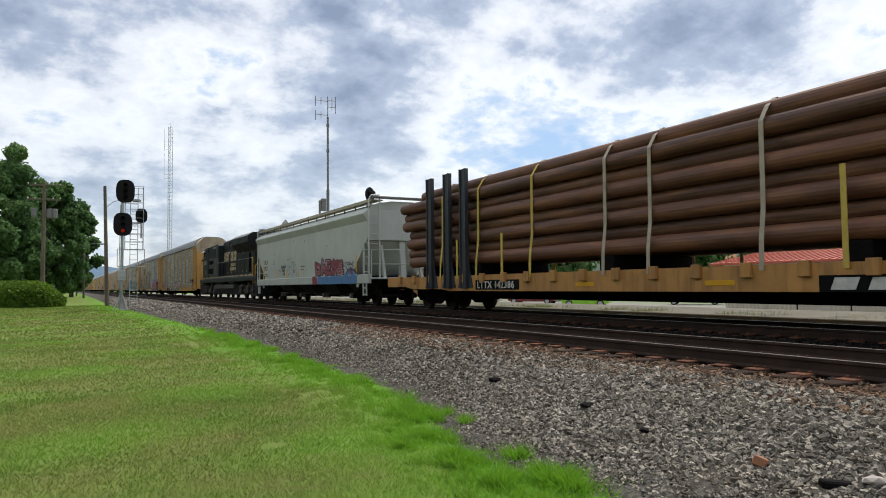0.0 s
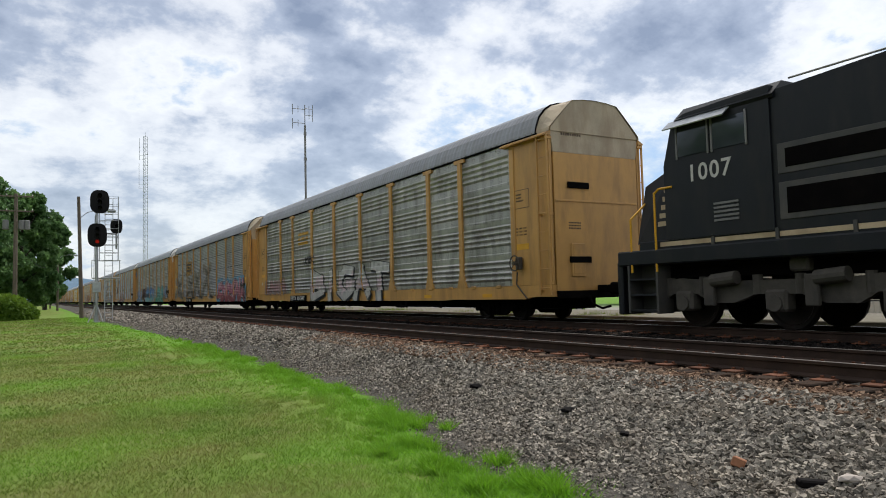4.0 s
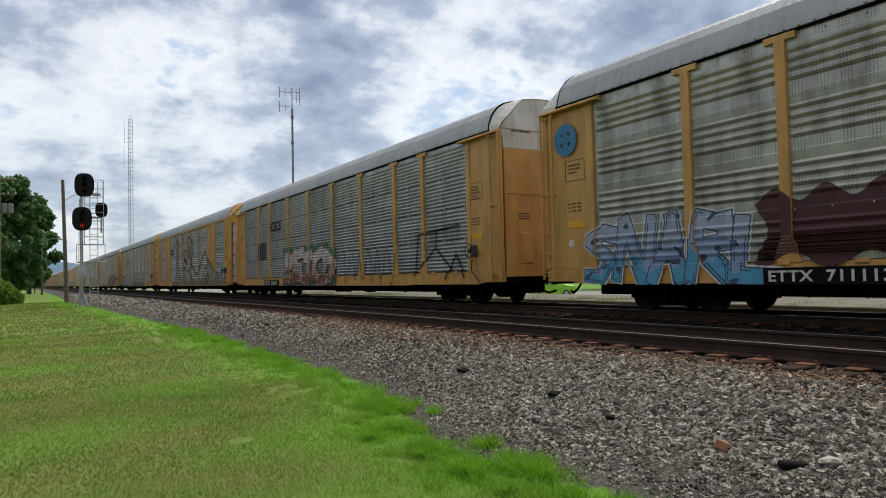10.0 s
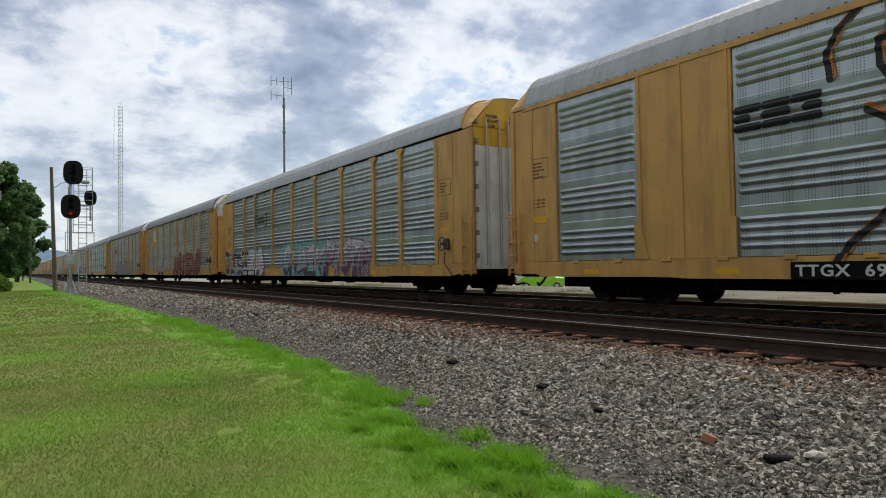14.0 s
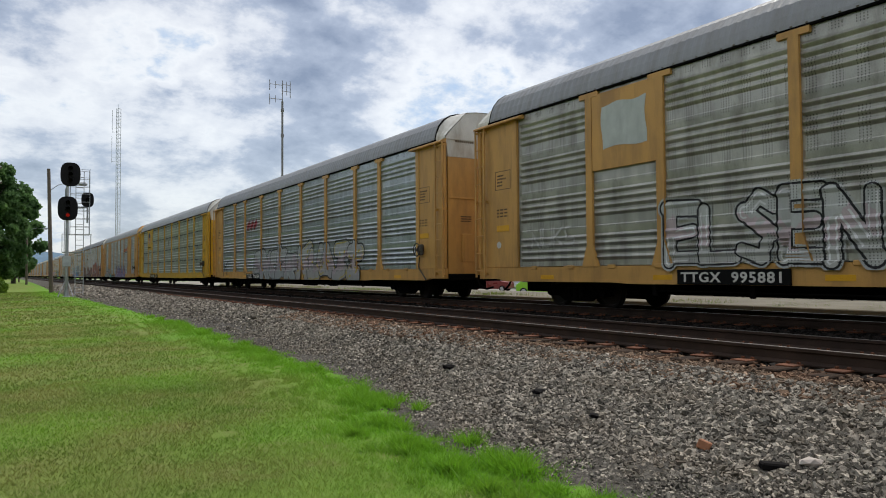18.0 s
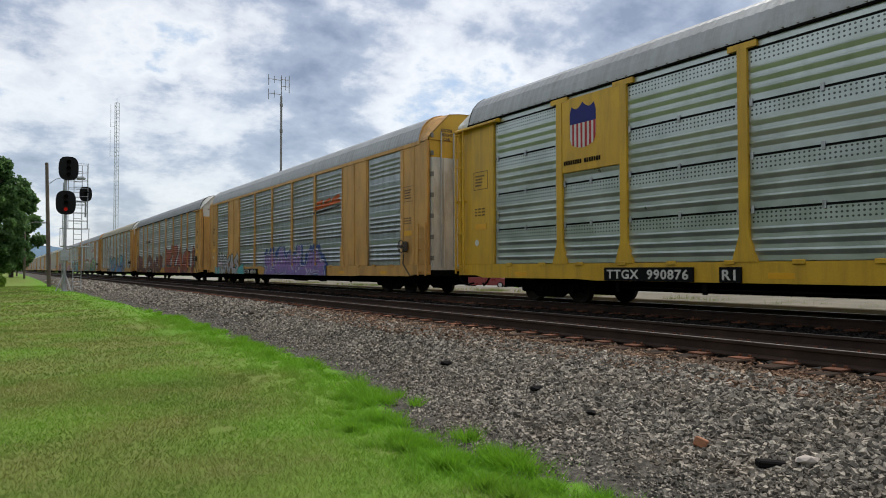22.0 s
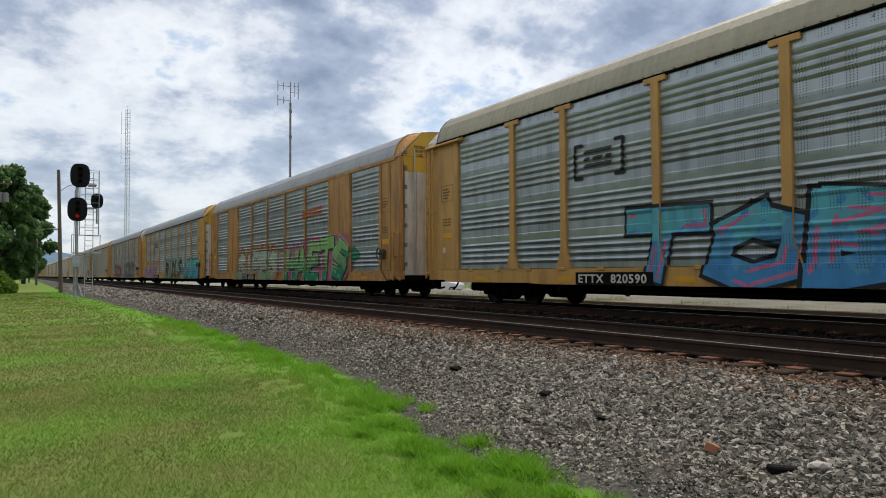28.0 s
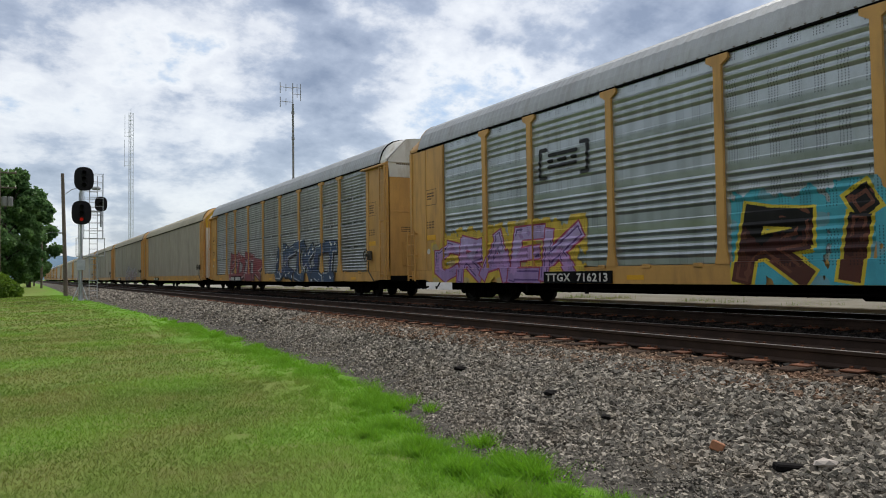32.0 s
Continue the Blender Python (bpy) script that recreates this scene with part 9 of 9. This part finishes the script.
    piece(c, s, 1.5, 12.0, 0.56, 2.5, 5, 71, (0.33, 0.085, 0.045), (0.24, 0.06, 0.04), BLK, halo=(0.42, 0.54, 0.58), fat=0.19, word="EZASI", wild=0.15, edge=0.8, shine=(0.45, 0.25, 0.20), label="large brown-red block graffiti with black and white edges")
    scrawl(c, s, 12.6, 13.6, 1.3, 2.3, 3, 4, (0.5, 0.3, 0.08), 0.035)
    put(c, at(11))

    # blue and black pieces with pink spots, tan roof
    c = autorack(12, "A", 1, GOLD, PANEL_BLUE, ROOF_TAN, "white_top", 18.9, grey + " with tan roof and blue graffiti", mark="ETTX  820590")
    s = surface_x("A", 1)
    sign(c, s, 18.6, 20.1, 3.0, 3.75, None, BLK, "black bracketed emblem", frame=True)
    piece(c, s, 12.4, 18.6, 0.54, 2.25, 3, 80, (0.12, 0.42, 0.50), (0.07, 0.28, 0.55), BLK, fat=0.19, word="TOB", wild=0.1, shade=False, edge=2.0, shine=(0.58, 0.17, 0.30), label="blue graffiti with thick black edges and pink spots")
    drawn(c, s, [[(11.55, 1.3), (11.55, 1.45)]], 0.2, (0.12, 0.45, 0.5), BLK, 0.06, "round blue sprayed dot")
    piece(c, s, 5.6, 11.1, 0.54, 2.4, 3, 82, (0.11, 0.42, 0.50), (0.06, 0.28, 0.58), BLK, fat=0.19, word="LEA", wild=0.15, shade=False, edge=2.0, shine=(0.58, 0.17, 0.30), label="blue graffiti with thick black edges and pink spots")
    put(c, at(12))

    # rusty gold-panelled car, white and green pieces
    c = autorack(13, "B", 1, RUSTGOLD, PANEL_BLUE, ROOF, "white_door", 18.05, "rust-stained gold and grey motor car carrier with green graffiti", mark="CTTX  693130")
    s = surface_x("B", 1)
    drawn(c, s, [[(9.6, 3.4), (7.3, 3.5)], [(9.6, 3.6), (7.3, 3.7)]], 0.06, (0.50, 0.10, 0.03), label="orange stripe emblem")
    piece(c, s, 13.2, 20.3, 0.54, 2.25, 5, 90, (0.46, 0.55, 0.43), (0.26, 0.34, 0.18), (0.012, 0.015, 0.025), soft=True, shade=False, edge=1.3, word="SIPES", wild=0.1, halo=(0.52, 0.56, 0.50), cloud=(0.48, 0.17, 0.04), fat=0.175, shine=(0.33, 0.33, 0.5), label="pale green graffiti letters on an orange cloud")
    piece(c, s, 4.5, 11.8, 0.54, 2.25, 5, 91, (0.27, 0.50, 0.17), (0.02, 0.24, 0.12), (0.012, 0.03, 0.025), halo=(0.55, 0.56, 0.52), cloud=(0.45, 0.12, 0.20), fat=0.17, word="HAETS", wild=0.12, edge=1.1, shine=(0.30, 0.50, 0.20), label="green graffiti with black edges on a pink cloud")
    drawn(c, s, [[(5.0, 1.75), (4.4, 1.6), (3.6, 1.6)], [(4.0, 1.8), (3.5, 1.58), (4.1, 1.4)]], 0.08, (0.03, 0.26, 0.13), BLK, 0.03, "green sprayed arrow")
    put(c, at(13))

    # yellow and purple, black and yellow, teal pieces
    c = autorack(14, "H", 1, GOLD, PANEL_BLUE, ROOF, "white_door", 18.8, grey + " with yellow, black and teal graffiti", mark="TTGX  716213")
    s = surface_x("H", 1)
    sign(c, s, 18.4, 20.1, 3.15, 3.85, None, BLK, "black bracketed emblem", frame=True)
    piece(c, s, 18.7, 25.2, 0.56, 2.0, 5, 100, (0.44, 0.34, 0.58), (0.34, 0.22, 0.44), (0.33, 0.06, 0.11), cloud=(0.58, 0.40, 0.06), fat=0.16, word="CRAEK", wild=0.15, edge=1.6, shade=False, shine=(0.12, 0.06, 0.2), label="lilac graffiti on a yellow cloud")
    piece(c, s, 7.8, 14.4, 0.56, 2.05, 5, 101, (0.012, 0.011, 0.012), (0.10, 0.035, 0.025), (0.62, 0.48, 0.05), cloud=(0.08, 0.38, 0.46), fat=0.165, word="RIDLS", wild=0.12, edge=2.0, shade=False, shine=(0.16, 0.06, 0.04), label="black graffiti letters with yellow edges")
    piece(c, s, 1.8, 6.2, 0.56, 2.0, 3, 102, (0.12, 0.50, 0.52), (0.05, 0.27, 0.33), (0.012, 0.09, 0.10), halo=(0.24, 0.62, 0.56), fat=0.36, soft=True, wild=0.3, shine=(0.2, 0.6, 0.55), edge=1.5, label="fat teal graffiti shapes")
    piece(c, s, 6.6, 7.7, 1.0, 1.8, 1, 3, (0.07, 0.26, 0.42), (0.07, 0.26, 0.42), (0.05, 0.16, 0.3), fat=0.3, label="blue sprayed blob")
    put(c, at(14))

    c = autorack(15, "A", 2, GOLD, PANEL, ROOF, "white_top", 20.1, grey + " with faded red and blue graffiti")
    s = surface_x("A", 2)
    piece(c, s, 15.1, 21.6, 0.6, 2.2, 4, 110, (0.30, 0.07, 0.08), (0.25, 0.07, 0.09), (0.08, 0.03, 0.04), fat=0.16, label="faded red graffiti")
    piece(c, s, 4.8, 12.5, 0.6, 2.3, 6, 111, (0.07, 0.11, 0.20), (0.05, 0.08, 0.15), BLK, fat=0.17, label="dark blue graffiti")
    put(c, at(15))
    rng = random.Random(2)
    for k in range(16, 29):
        if k < 24:
            c = autorack(k, "W", 0, GOLD, TANSIDE, ROOF_TAN, "white_door" if k == 16 else "tan", 20.1, "smooth faded tan motor car carrier")
            s = surface_x("W", 0)
        else:
            st = rng.choice("AAB")
            kd = 1 if st == "B" else rng.choice((1, 2))
            c = autorack(k, st, kd, GOLD, rng.choice((PANEL, PANEL_DARK, PANEL_BLUE)), rng.choice((ROOF, ROOF_DARK)), "white_top", 20.1, grey)
            s = surface_x(st, kd)
        if k in (17, 20):
            piece(c, s, 5.0, 14.0, 0.6, 2.1, 6, 120 + k, (0.30, 0.28, 0.30), (0.3, 0.2, 0.2), (0.12, 0.1, 0.1), fat=0.16, label="faded graffiti")
        put(c, at(k))
    return train


TRAIN = build_train()


def motions():
    times = [0.0] + [2.0 * k for k in range(1, 17)]

    def gone(t):
        return 14.1 * (t - 6) if t < 6 else 14.0 * (t - 6)
    for car, y6 in TRAIN:
        walk(car, [(t, pose(FAR, y6 - gone(t), RAILZ)) for t in times])
    for (r, s), sets in WHEELSETS.items():
        first = sets[0]
        walk(first, [(k / FPS, pose(0, s, r) @ Matrix.Rotation(gone(k / FPS) / r, 4, "X")) for k in range(32 * FPS + 1)])
        keys = first.animation_data
        for w in sets[1:]:
            w.rotation_mode = "QUATERNION"
            own = w.animation_data_create()
            own.action = keys.action
            own.action_slot = keys.action_slot


motions()
